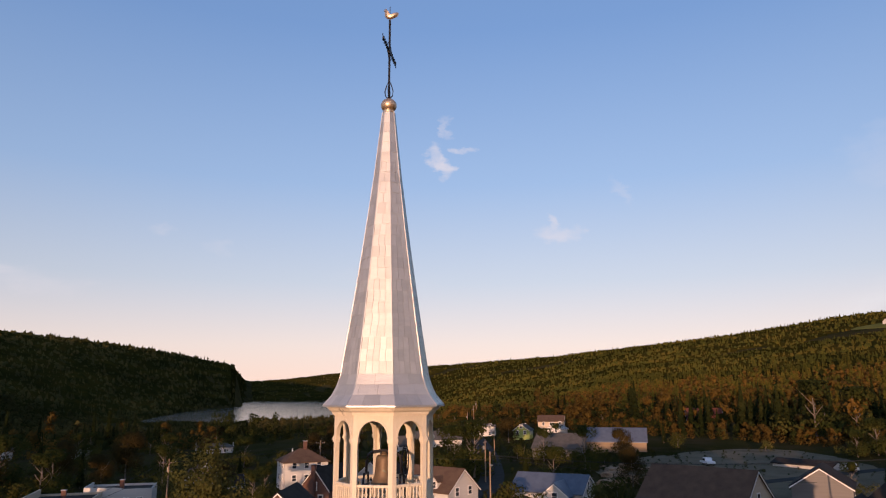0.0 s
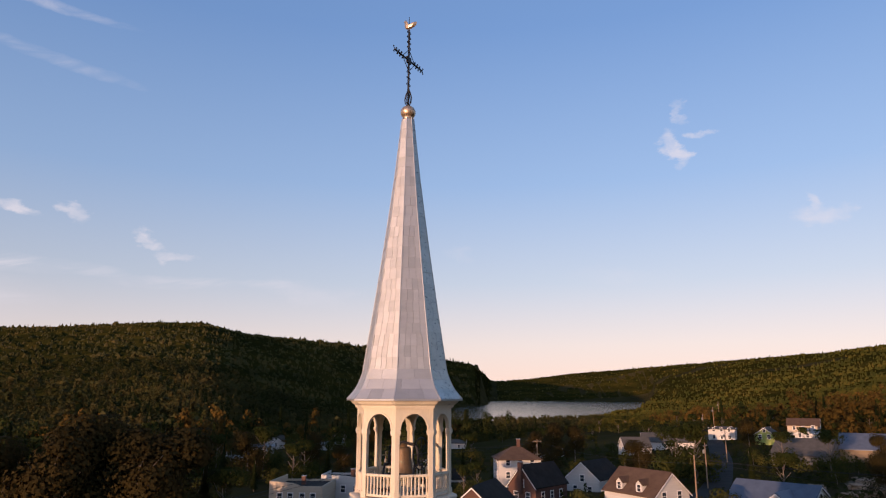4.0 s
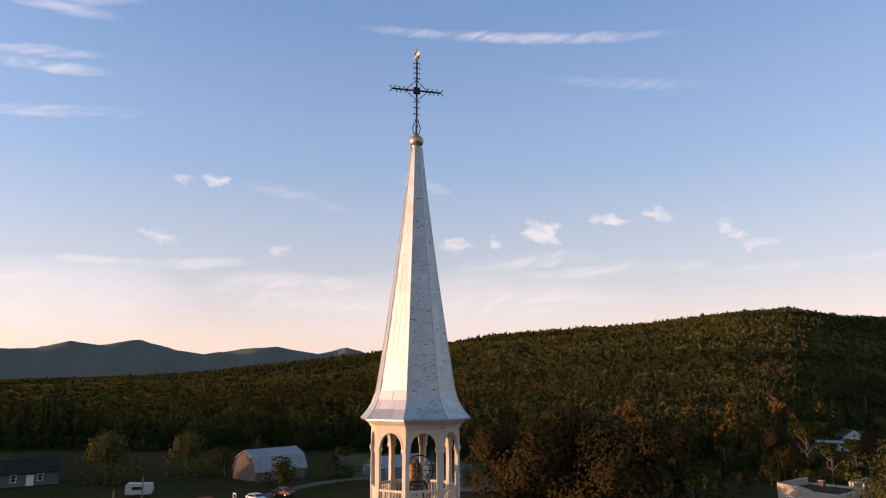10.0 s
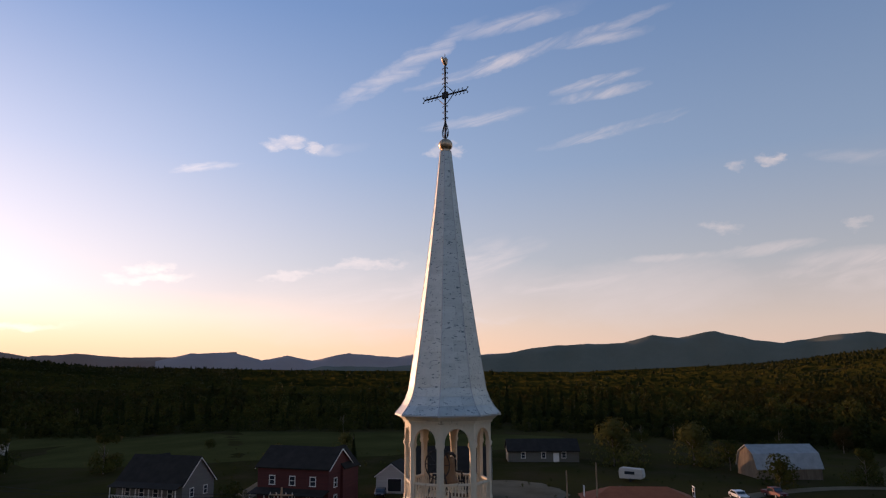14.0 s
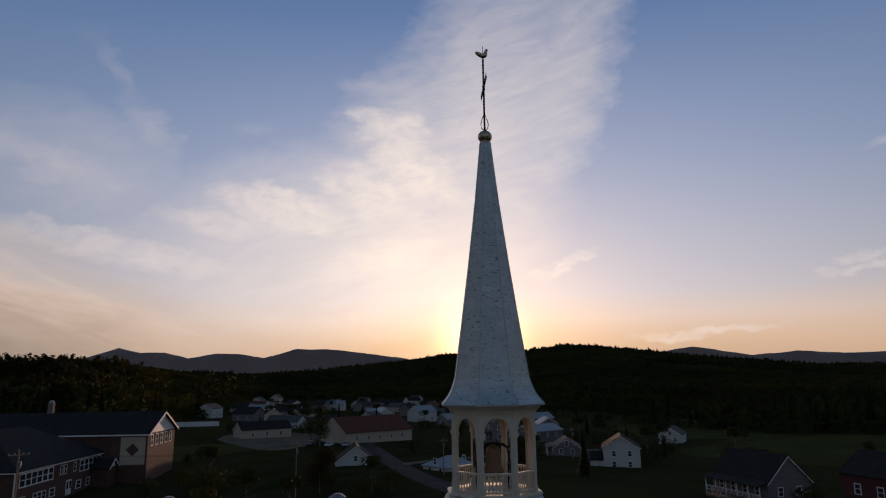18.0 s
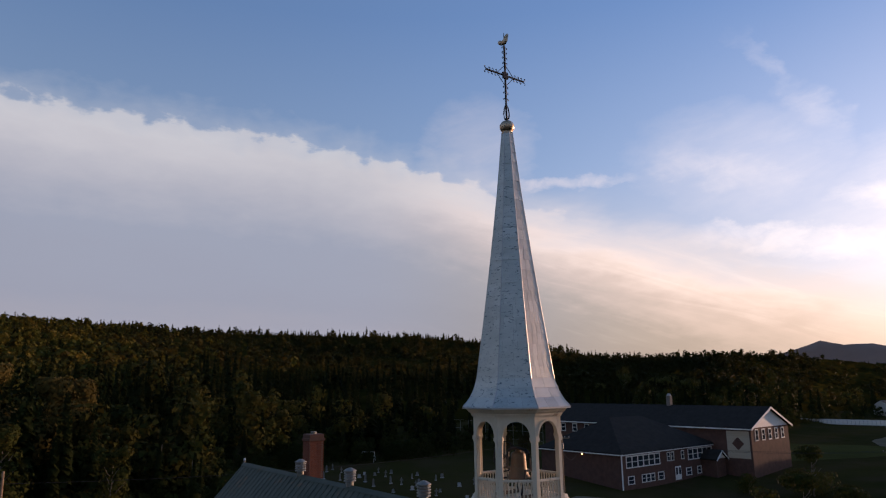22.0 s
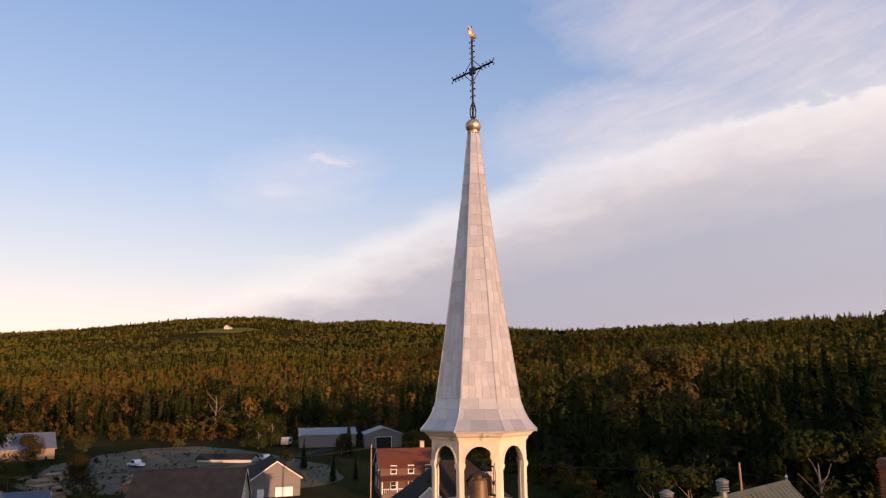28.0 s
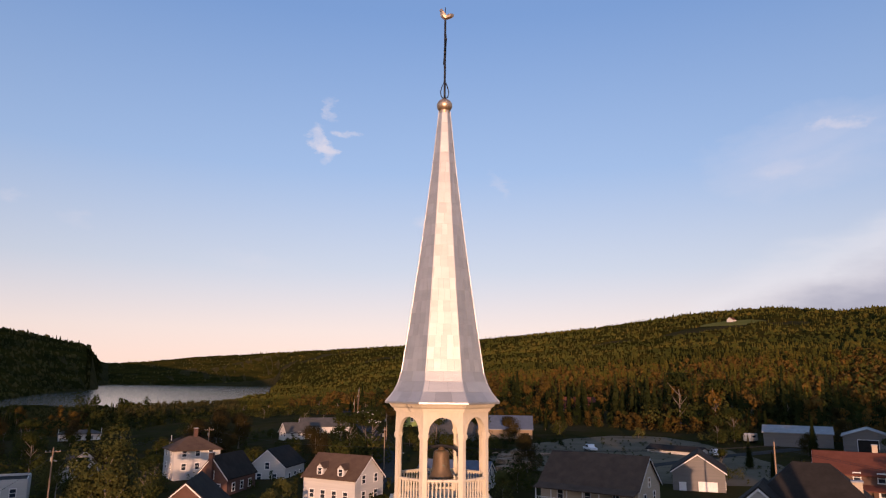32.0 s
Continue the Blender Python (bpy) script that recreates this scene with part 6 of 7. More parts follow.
house("low_bungalow", "low white bungalow among trees", -34, 288, 5, 15, 8, 2.8, 1.5, WHITE, R_GREY, W1, base=-3.5, hip=True)
house("low_bungalow", "grey bungalow near the lake", 6, 228, -10, 16, 8, 2.8, 1.6, GREYW, R_DARK, W1, base=-2.5, hip=True)
house("white_house", "white gabled house with a lower side wing", -23, 155, 100, 10.5, 8.5, 4.8, 3.4, WHITE, R_DARK, W2, base=-3.2, wing=(-1.5, 4.5, 5.5, 2.8, 2.0))
house("trailer_home", "low white mobile home", -116.2, 269.6, 30, 13, 5.0, 2.6, 0.7, WHITE, R_TIN, W1, base=-4.5)
house("trailer_home", "low white mobile home behind shrubs", -98, 214, 24, 13, 5.0, 2.6, 0.7, WHITE, R_TIN, W1, base=-4.2)

# east: by the farm sheds
house("mansard_house", "brown wooden house with a faded red roof and a porch", 97, 56, -52, 11.5, 9, 4.8, 2.9, paint("brown_boards", (0.085, 0.045, 0.028), (0.13, 0.07, 0.042), stretch=(0.2, 0.2, 6)), R_RED, W2, base=2.2, porch=2.0, chimney=(3.0, 0.6, 9.0, TAN))
house("farm_shed", "long open-fronted farm shed with a pale tin roof", 158, 118, -50, 17, 10, 4.2, 1.6, GREYW, R_TIN, (), base=3.6, category="shed", trim=False)
# a charcoal slab stands in for the shade within the wide doorway
house("farm_shed", "farm shed with a pale tin roof and a dark slab for its wide doorway", 163, 101, 36, 12, 11, 4.4, 1.8, GREYW, R_TIN, (), base=3.6, category="shed", trim=False, doors=(("left", 0, 4.5, 3.6, R_DARK),))
house("presbytery", "large house with a dark hip roof and a white front gable", 46.2, 22.4, -52, 12.5, 10.5, 7.2, 5.0, WHITE, R_DARK, W2, base=1.6, hip=True, wing=(-4.0, 1.0, 4.6, 8.4, 2.0), chimney=(3.5, -0.8, 10.8, TAN))

house("hill_farmhouse", "small red-roofed farmhouse in a clearing high on the hill", 930, 886, 20, 16, 10, 4.5, 4.0, WHITE, R_RED, (("front", 3, 1.6),), trim=False)

# west
house("red_house", "two-storey dark red house with white windows and a porch", -86.5, -41.5, -98, 13.5, 8.4, 6.7, 2.9, REDW, R_DARK, W2, base=0.0, porch=2.2, porch_side=1, wing=(-4.5, 1.5, 5.5, 6.4, 3.0))
house("grey_house", "grey house with two white-edged gables and a porch", -89, -69.5, -96, 14, 9, 3.2, 4.2, GREYW, R_DARK, (("front", 3, 1.6), ("back", 4, 1.6), ("left", 2, 1.6), ("right", 2, 1.6)), base=0.0, porch=1.8, porch_side=1, wing=(5.0, 2.0, 5.5, 3.4, 3.6))
house("long_bungalow", "long low olive-grey bungalow with a dark roof and a white door", -157, -5, 100, 18.0, 9.0, 2.7, 2.5, paint("olive_siding", (0.10, 0.095, 0.075), (0.14, 0.13, 0.105), stretch=(0.2, 0.2, 6)), R_DARK, (("front", 3, 1.7),), trim=False, doors=(("front", 3.2, 1.2, 2.1, M_WHITE),))
house("dark_roof_house", "wide house with a dark roof and white porch rails", -94, -17, -83, 13, 10, 4.6, 4.4, GREYW, R_DARK, (("back", 4, 1.6), ("front", 4, 1.6)), base=0.2, porch=2.0, porch_side=1)
# the open doorway is a black slab in place of the shaded inside
house("white_garage", "small white garage with a dark slab for its open doorway", -104, -30, 0, 7, 6.0, 2.8, 2.2, WHITE, R_DARK, (), base=0.4, doors=(("right", 0.6, 2.6, 2.2, M_RUBBER),), category="garage")
house("gambrel_barn", "old wooden barn with a pale curved tin roof", -143, 49, 104, 14.5, 9.5, 2.4, 4.4, M_WOOD, R_TIN, (), base=-1.0, gambrel=True, category="barn", trim=False)
house("blue_shed", "grey workshop with a blue end wall and tin roof", -136, 81.5, 95, 15.0, 9.5, 3.2, 2.2, paint("olive_grey_boards", (0.15, 0.145, 0.125), (0.21, 0.20, 0.175)), R_TIN, (("front", 1, 1.6),), base=-2.6, category="shed", trim=False, doors=(("front", 4.6, 3.2, 2.6, M_WHITE), ("front", -0.5, 1.0, 2.0, BLUEW), ("left", 0, 9.9, 3.1, BLUEW)))
house("orange_roof_house", "low building with an orange-red roof", -88, 14, -84, 17, 9, 2.6, 2.0, WHITE, paint("orange_roofing", (0.24, 0.070, 0.032), (0.33, 0.105, 0.05), 0.8, fine=5.0), W1, base=-0.4, hip=True)


def flat_building(label, x, y, az, length, depth, wall, step, walls, base):
    """A flat-roofed block whose parapet stands above the roof and steps up at one end."""
    b = thing("flat_roof_building", x, y, base, az, label, "building")
    L, D = length / 2, depth / 2
    part("wall", extruded([(-L, -1.2), (L, -1.2), (L, wall), (L * 0.2, wall), (-L * 0.1, wall + step * 0.6), (-L, wall + step)], 0.25, "y", -D), walls, b, "lit front wall with a sloping parapet")
    part("wall", extruded([(-L, -1.2), (L, -1.2), (L, wall), (-L, wall)], 0.25, "y", D - 0.25), walls, b)
    part("wall", boxed(-L, -L + 0.25, -D + 0.25, D - 0.25, -1.2, wall + step), walls, b)
    part("wall", boxed(L - 0.25, L, -D + 0.25, D - 0.25, -1.2, wall), walls, b)
    part("roof", boxed(-L + 0.25, L - 0.25, -D + 0.25, D - 0.25, wall - 0.7, wall - 0.4), R_DARK, b)
    c = part("chimney", boxed(-0.4, 0.4, -0.4, 0.4, wall - 0.6, wall + 1.2, 0.02), M_BRICKWALL, b)
    part("chimney_cap", boxed(-0.47, 0.47, -0.47, 0.47, wall + 1.2, wall + 1.32, 0.02), M_STONE, c)
    for u in (-0.6, -0.2, 0.25, 0.65):
        window(b, pose(u * L, -D - 0.02, 1.7), 1.0, 1.4)
    for v in (-0.4, 0.4):
        window(b, pose(-L - 0.02, v * D, 1.7, 0, 0, -90), 1.0, 1.4)
    return b


flat_building("cream flat-roofed building with a sloping parapet", -42.2, 113.6, 4, 10.5, 12, 3.7, 0.9, TAN, -0.9)
flat_building("white flat-roofed annexe joined to the cream block", -35.0, 125.0, 4, 12, 9, 4.0, 0.5, WHITE, -0.9)

# south-west: the village below the setting sun
house("white_house", "tall white house with a low porch wing", -107, -133, 55, 12, 9.5, 5.8, 3.0, WHITE, R_DARK, W2, base=-3.2, porch=2.2, wing=(3.0, 3.5, 5.0, 2.7, 1.8))
house("porch_house", "two-storey house with a long white veranda", -97, -187, 80, 17, 9, 6.2, 3.0, GREYW, R_GREY, W2, base=1.0, porch=2.2)
house("long_barn", "long low building with a pale roof", -128, -212, 20, 19, 9, 3.2, 2.2, GREYW, R_TIN, W1, base=-2.0)
house("white_pavilion", "small white pavilion with a pyramid roof", -57.5, -137, 20, 10, 9, 2.6, 2.4, WHITE, R_TIN, W1, base=-2.6, hip=True)
house("gable_house", "white house with a steep gable front and a low porch", -39.5, -160, 75, 11, 10.5, 3.2, 4.0, WHITE, R_DARK, W1, base=-3.0)
house("village_hall", "large pale two-storey hall under a dark red roof", -62, -224, 20, 30, 16, 6.6, 5.0, TAN, R_RED, (("back", 5, 4.6), ("back", 5, 1.7), ("right", 2, 1.7), ("left", 3, 1.7)), base=-3.4, category="hall", doors=(("back", 4.0, 1.8, 2.2, M_WHITE),))
for i, (hx, hy, ha, hl) in enumerate(((-66, -238, 30, 16), (-150, -242, 70, 12), (-28, -250, 15, 20), (-84, -290, 50, 13), (-130, -300, 20, 14), (-45, -330, 80, 15), (-175, -190, 40, 12), (-170, -282, 10, 13), (-70, -372, 35, 16), (-20, -395, 60, 14), (-110, -365, 15, 14))):
    house("village_house", ("white village house with a grey roof", "grey village house with a pale tin roof", "tan village house with a dark roof")[i % 3], hx, hy, ha, hl, 8.5, 3.4 + (i % 2) * 1.6, 2.6, (WHITE, GREYW, TAN)[i % 3], (R_GREY, R_TIN, R_DARK)[i % 3], W1, group="houses of the lower village")

lot = random.Random(31)
made = [(-64, -324), (-62, -224), (-66, -238), (-84, -290), (-130, -300), (-45, -330), (-70, -372), (-20, -395), (-110, -365), (-28, -250)]
while len(made) < 44:
    az_, r_ = radians(lot.uniform(-117, -95)), lot.uniform(300, 635)
    hx, hy = r_ * math.cos(az_), r_ * math.sin(az_)
    if min(math.hypot(hx - p, hy - q) for p, q in made) < 24:
        continue
    made.append((hx, hy))
    i = lot.randrange(6)
    house("village_house", ("white village house with a pale tin roof", "grey village house with a dark roof", "tan village house with a grey shingle roof", "white village house with a grey shingle roof", "white village house with a dark roof", "grey village house with a red roof")[i], hx, hy, lot.uniform(0, 180), lot.uniform(10, 17), lot.uniform(8, 10), lot.uniform(2.8, 5.2), lot.uniform(2.2, 3.6), (WHITE, GREYW, TAN, WHITE, WHITE, GREYW)[i], (R_TIN, R_DARK, R_GREY, R_GREY, R_DARK, R_RED)[i], (("front", 2, 1.6), ("back", 2, 1.6), ("left", 1, 1.6)), group="houses of the lower village", trim=False)

# south: the school
def make_school():
    z0 = 0.4
    s = thing("school", 34.9, -123.9, z0, -110, "brown brick school with dark roofs and rows of white windows", "school")
    # local x runs away along the long front, local y to the east
    part("front_wing_wall", boxed(0, 35.6, 0, 23.4, -7, 4.9), BRICKW, s)

    def hipped(x0, x1, y0, y1, z, rise, material, e=0.7, name="roof"):
        bm = bmesh.new()
        low = [bm.verts.new(p) for p in ((x0 - e, y0 - e, z), (x1 + e, y0 - e, z), (x1 + e, y1 + e, z), (x0 - e, y1 + e, z))]
        mid = [bm.verts.new((v.co.x, v.co.y, z + 0.3)) for v in low]
        w = min(x1 - x0, y1 - y0) / 2
        if x1 - x0 > y1 - y0:
            r = [bm.verts.new((x0 + w, (y0 + y1) / 2, z + rise)), bm.verts.new((x1 - w + 0.01, (y0 + y1) / 2, z + rise))]
            fs = ((mid[0], mid[1], r[1], r[0]), (mid[1], mid[2], r[1]), (mid[2], mid[3], r[0], r[1]), (mid[3], mid[0], r[0]))
        else:
            r = [bm.verts.new(((x0 + x1) / 2, y0 + w, z + rise)), bm.verts.new(((x0 + x1) / 2, y1 - w + 0.01, z + rise))]
            fs = ((mid[0], mid[1], r[0]), (mid[1], mid[2], r[1], r[0]), (mid[2], mid[3], r[1]), (mid[3], mid[0], r[0], r[1]))
        bm.faces.new(low[::-1])
        for i in range(4):
            bm.faces.new((low[i], low[(i + 1) % 4], mid[(i + 1) % 4], mid[i]))
        for f in fs:
            bm.faces.new(f)
        bmesh.ops.recalc_face_normals(bm, faces=bm.faces)
        return part(name, bm, material, s)

    hipped(0, 35.6, 0, 23.4, 4.9, 7.0, R_DARK)
    part("fascia", boxed(-0.75, 35.6, -0.75, 24.1, 4.72, 4.93), M_WHITE, s, "pale roof edge")
    part("corner_board", boxed(-0.05, 0.22, -0.06, 0.1, -3.0, 4.7), M_WHITE, s)
    # the tall block, its gable end standing forward of the front
    x0, x1, xm, y0, long_ = 35.7, 54.3, 45.0, -10.5, 66.0
    part("main_block_wall", extruded([(x0, -7), (x1, -7), (x1, 9.2), (xm, 13.5), (x0, 9.2)], long_, "y", y0), BRICKW, s)
    for q in (-1, 1):
        part("main_roof", extruded([(xm, 13.55), (xm + q * 10.2, 8.83), (xm + q * 10.2, 9.13), (xm, 13.85)], long_ + 1.4, "y", y0 - 0.7), R_DARK, s)
        part("barge_board", extruded([(xm, 13.8), (xm + q * 10.2, 9.08), (xm + q * 10.2, 8.63), (xm, 13.35)], 0.12, "y", y0 - 0.84), M_WHITE, s, "white gable edge")
    part("eaves_board", boxed(x0 - 0.95, x0 - 0.85, y0 - 0.7, y0 + long_ + 0.7, 8.65, 8.95), M_WHITE, s)
    part("gable_panel", extruded([(x0 + 0.2, 9.1), (x1 - 0.2, 9.1), (xm, 13.3)], 0.1, "y", y0 - 0.1), M_WHITE, s, "white boarded gable")
    for i in range(5):
        window(s, pose(x0 + 2.6 + i * 3.2, y0 - 0.02, 7.4), 1.3, 2.3)
    for y in (30, 34.5, 39, 43.5, 48):
        window(s, pose(x0 - 0.02, y, 7.2, 0, 0, -90), 1.5, 2.0)
    panel = part("wall_panel", boxed(x0 - 0.08, x0 + 0.02, y0 + 0.5, y0 + 6.2, 2.0, 8.3), TAN, s, "tan rendered wall panel")
    part("wall_ornament", extruded([(y0 + 3.4, 3.9), (y0 + 4.9, 5.4), (y0 + 3.4, 6.9), (y0 + 1.9, 5.4)], 0.1, "x", x0 - 0.16), M_BRICKWALL, panel, "dark diamond-shaped ornament")
    # two window bands, the recessed entrance between them, and the basement windows
    for start, count in ((2.6, 6), (26.3, 6)):
        for i in range(count):
            window(s, pose(start + i * 2.05, -0.02, 3.2), 1.85, 2.2)
    for x, w in ((3.0, 2.0), (7.6, 1.4), (9.2, 1.4), (10.8, 1.4), (14.0, 2.0), (25.2, 2.0), (29.6, 1.4), (31.2, 1.4), (32.8, 1.4)):
        window(s, pose(x, -0.02, -0.6), w, 1.5)
    for x in (17.3, 18.9, 23.0):
        window(s, pose(x, -0.02, 3.3), 1.0, 1.7)
    door = part("door", boxed(19.6, 21.9, -0.10, 0.04, -2.1, 0.9), M_WHITE, s, "white double entrance door")
    for x in (20.15, 21.35):
        part("door_glass", boxed(x - 0.36, x + 0.36, -0.13, -0.09, -0.9, 0.6), M_GLASS, door)
    porch = part("entrance_porch", extruded([(30.6, -7), (34.8, -7), (34.8, 2.0), (32.7, 3.7), (30.6, 2.0)], 4.0, "y", -4.0), BRICKW, s, "small porch with a white pediment")
    for q in (-1, 1):
        part("pediment", extruded([(32.7, 3.6), (32.7 + q * 2.0, 2.05), (32.7, 2.05)], 0.08, "y", -4.08), M_WHITE, porch)
        part("porch_roof", extruded([(32.7, 3.75), (32.7 + q * 2.6, 1.7), (32.7 + q * 2.6, 1.95), (32.7, 4.0)], 4.6, "y", -4.5), R_DARK, porch)
        part("porch_edge", extruded([(32.7, 3.95), (32.7 + q * 2.6, 1.9), (32.7 + q * 2.6, 1.6), (32.7, 3.6)], 0.12, "y", -4.64), M_WHITE, porch)
    c = part("chimney", boxed(44.4, 45.6, 16.4, 17.6, 12.0, 16.2, 0.03), M_MORTAR, s, "narrow pale chimney")
    part("chimney_cap", lathe([(0.66, 16.2), (0.62, 16.5), (0.40, 16.8), (0.1, 16.9)], 10), M_STONE, c, local=pose(45.0, 17.0, 0))
    return s


make_school()


# ---- trees of the village ----
def tree_kind(name, label, rng, h, w, base, n, size, leaf, bark, limbs=7, trunk_r=0.2, spruce=False):
    """A tree at the origin with a tapered trunk, limbs and a crown of leaf clumps."""
    t = thing(name, 0, 0, 0, 0, label, "tree")
    lean = rng.uniform(-0.03, 0.03, 2) * h
    top = 0.92 * h if spruce else 0.72 * h
    bm = tube([(0, 0, -0.5), (0.02 * h, 0, 0.2 * h), (lean[0] * 0.5, lean[1] * 0.5, 0.5 * h), (lean[0], lean[1], top)], trunk_r, 7, taper=0.25)
    if not spruce:
        for i in range(limbs):
            a, z = rng.uniform(0, 6.28), rng.uniform(0.22, 0.6) * h
            ln = rng.uniform(0.18, 0.30) * w
            tube([(0, 0, z), (ln * 0.5 * math.cos(a), ln * 0.5 * math.sin(a), z + ln * 0.5), (ln * math.cos(a + 0.3), ln * math.sin(a + 0.3), z + ln * 1.15)], trunk_r * 0.4, 5, bm, 0.3)
    part("trunk", bm, bark, t)
    tri = spruce_template(rng, n, w / 2, h, size) if spruce else leafy_template(rng, n, w, h, base, size)
    crown = mesh_ob("crown", tri[:, :3].reshape(-1, 3), [(3 * i, 3 * i + 1, 3 * i + 2) for i in range(len(tri))], leaf, t)
    crown.data.attributes.new("crown", "FLOAT_VECTOR", "FACE").data.foreach_set("vector", tri[:, 3].astype(np.float32).ravel())
    return t


def make_trees():
    rng = np.random.RandomState(21)
    kinds = {
        "birch": tree_kind("birch_tree", "slender birch with thin yellow-green leaves and pale limbs", rng, 13, 6.6, 2.6, 3600, 0.19, M_LEAFY, M_BIRCH, 11, 0.17),
        "maple": tree_kind("maple_tree", "broad leafy maple with a dense dark green crown", rng, 11, 8.0, 0.9, 1800, 0.32, M_LEAF, M_BARK, 7, 0.24),
        "poplar": tree_kind("poplar_tree", "tall poplar with an open leafy crown", rng, 18, 8.5, 3.0, 1900, 0.35, M_LEAF, M_BIRCH, 9, 0.24),
        "rust": tree_kind("rusty_tree", "round tree with reddish-brown leaves", rng, 10, 8.0, 0.6, 5600, 0.19, M_RUST, M_BARK, 6, 0.22),
        "shrub": tree_kind("shrub", "low rounded leafy shrub", rng, 4.0, 4.0, 0.2, 650, 0.22, M_LEAFY, M_BARK, 4, 0.08),
        "bush": tree_kind("bush", "dense dark green bush", rng, 5.0, 5.5, 0.3, 800, 0.27, M_LEAF, M_BARK, 4, 0.1),
        "aspen": tree_kind("aspen_tree", "very tall aspen with bare forking limbs and thin golden-brown leaves", rng, 25, 14.0, 7.0, 6500, 0.40, M_GOLDEN, M_BIRCH, 16, 0.27),
        "larch": tree_kind("larch_tree", "tall brownish larch with feathery tapering crown", rng, 15, 8.5, 0.5, 2600, 0.75, M_RUST, M_BARK, 0, 0.2, True),
        "grove": tree_kind("lime_tree", "round lime tree with bright yellow-green leaves", rng, 9, 9.0, 0.3, 1500, 0.36, M_LEAFY, M_BARK, 6, 0.2),
        "spruce": tree_kind("spruce_tree", "dark pointed spruce with drooping boughs", rng, 12, 5.0, 0.5, 900, 0.8, M_NEEDLE, M_BARK, 0, 0.18, True),
    }
    spots = [("birch", -14, 74, 1.22), ("birch", -16.5, 76, 0.85), ("rust", -63, 57, 1.55), ("larch", -56, 62, 1.15), ("rust", -55, 66, 1.8), ("larch", -70, 66, 0.95), ("rust", -48, 72, 1.6), ("rust", -58, 60, 1.65), ("larch", -66, 60, 0.7), ("rust", -50, 66, 1.6), ("maple", -42, 76, 0.9), ("bush", -57, 56, 1.0), ("maple", -64, 64, 1.35), ("larch", -46, 78, 0.7), ("bush", -51, 61, 1.2), ("rust", -80, 110, 1.2), ("rust", -84, 128, 1.3), ("rust", -70, 150, 1.3), ("rust", -60, 172, 1.2), ("rust", -48, 190, 1.3), ("spruce", -70, 66, 1.0),
             ("rust", 10, 200, 1.25), ("rust", 17, 204, 1.1), ("rust", 4, 206, 1.0), ("maple", 38, 150, 1.05), ("maple", 44, 156, 0.9), ("shrub", 12, 97, 1.15), ("shrub", 9, 93, 0.9), ("bush", 33, 88, 1.1), ("bush", 36, 84, 0.8), ("maple", 50, 112, 0.75), ("shrub", 47, 84, 1.2), ("bush", 52, 88, 1.0),
             ("birch", -24, 120, 0.8), ("rust", -63.1, 122.9, 0.45), ("bush", -60, 104, 1.2), ("bush", -57, 96, 0.9),
             ("bush", -124, 44, 1.3), ("maple", -132, 63, 0.7), ("bush", -150, 40, 1.4), ("grove", -149, 13, 1.3), ("grove", -158, 33, 1.2), ("shrub", -128, -66, 1.5), ("shrub", -168, -62, 1.4), ("shrub", -176, -40, 1.3), ("bush", -80, -52, 0.9),
             ("maple", 96, 84, 0.55), ("spruce", 101, 76, 0.5), ("spruce", 105, 73, 0.42), ("spruce", 108, 70, 0.4), ("spruce", 112, 67, 0.45), ("bush", 118, 74, 0.8),
             ("aspen", 125.6, 10, 0.98), ("aspen", 123.7, 17.1, 0.86), ("aspen", 130.4, 47.1, 0.74), ("aspen", 135, 52, 0.68), ("aspen", 104.8, -28.4, 0.85), ("aspen", 97.1, -37.2, 0.78), ("poplar", 92, 38, 0.55), ("poplar", 88, -8, 0.6), ("maple", 82, -14, 1.3), ("poplar", 84, -22, 0.9), ("maple", 74, 6, 0.9), ("spruce", 66, -38, 0.95), ("spruce", 72, -44, 0.8), ("poplar", 78, -34, 0.7),
             ("maple", -2, -92, 0.8), ("maple", -8, -86, 0.7), ("bush", 4, -98, 1.2), ("poplar", -40, -205, 0.8), ("maple", -70, -160, 0.7), ("maple", -90, -150, 0.6), ("bush", -108, -140, 1.0), ("maple", 0, -140, 0.9), ("bush", 12, -138, 0.85), ("bush", 4, -150, 0.75)]
    spots += [("birch", 99, -343, 1.15), ("grove", 82, -338, 1.00), ("grove", 75, -338, 1.10), ("grove", 65, -334, 1.00), ("grove", 59, -337, 0.90), ("grove", 108, -328, 0.80)]
    spots += [("maple", 158, 164, 1.7), ("maple", 166, 156, 1.5), ("poplar", 140, 56, 0.95), ("poplar", 145, 51, 0.85), ("spruce", 112, 92, 0.6), ("maple", 40, 138, 1.2), ("maple", -72, 166, 1.25), ("maple", -76, 170, 1.1), ("maple", -92, 178, 1.0), ("maple", -78, 186, 1.2)]
    taken = [(x, y) for _, x, y, _ in spots]
    houses = [o for o in scene.objects if o.parent is None and o.type == "EMPTY" and "tree" not in o.name and o.name not in ("church",)]
    yards = [(o.location.x, o.location.y) for o in houses]
    names = ["maple", "bush", "bush", "shrub", "rust", "maple", "bush", "spruce", "maple"]
    sectors = [(62, 104, 78, 430, 135), (104, 120, 120, 330, 50), (118, 142, 95, 200, 30), (28, 62, 110, 250, 44), (-140, -96, 110, 420, 46), (-118, -94, 270, 640, 110), (142, 180, 150, 255, 10), (-180, -140, 150, 275, 8), (-95, -60, 150, 240, 8), (-58, 12, 70, 112, 16)]
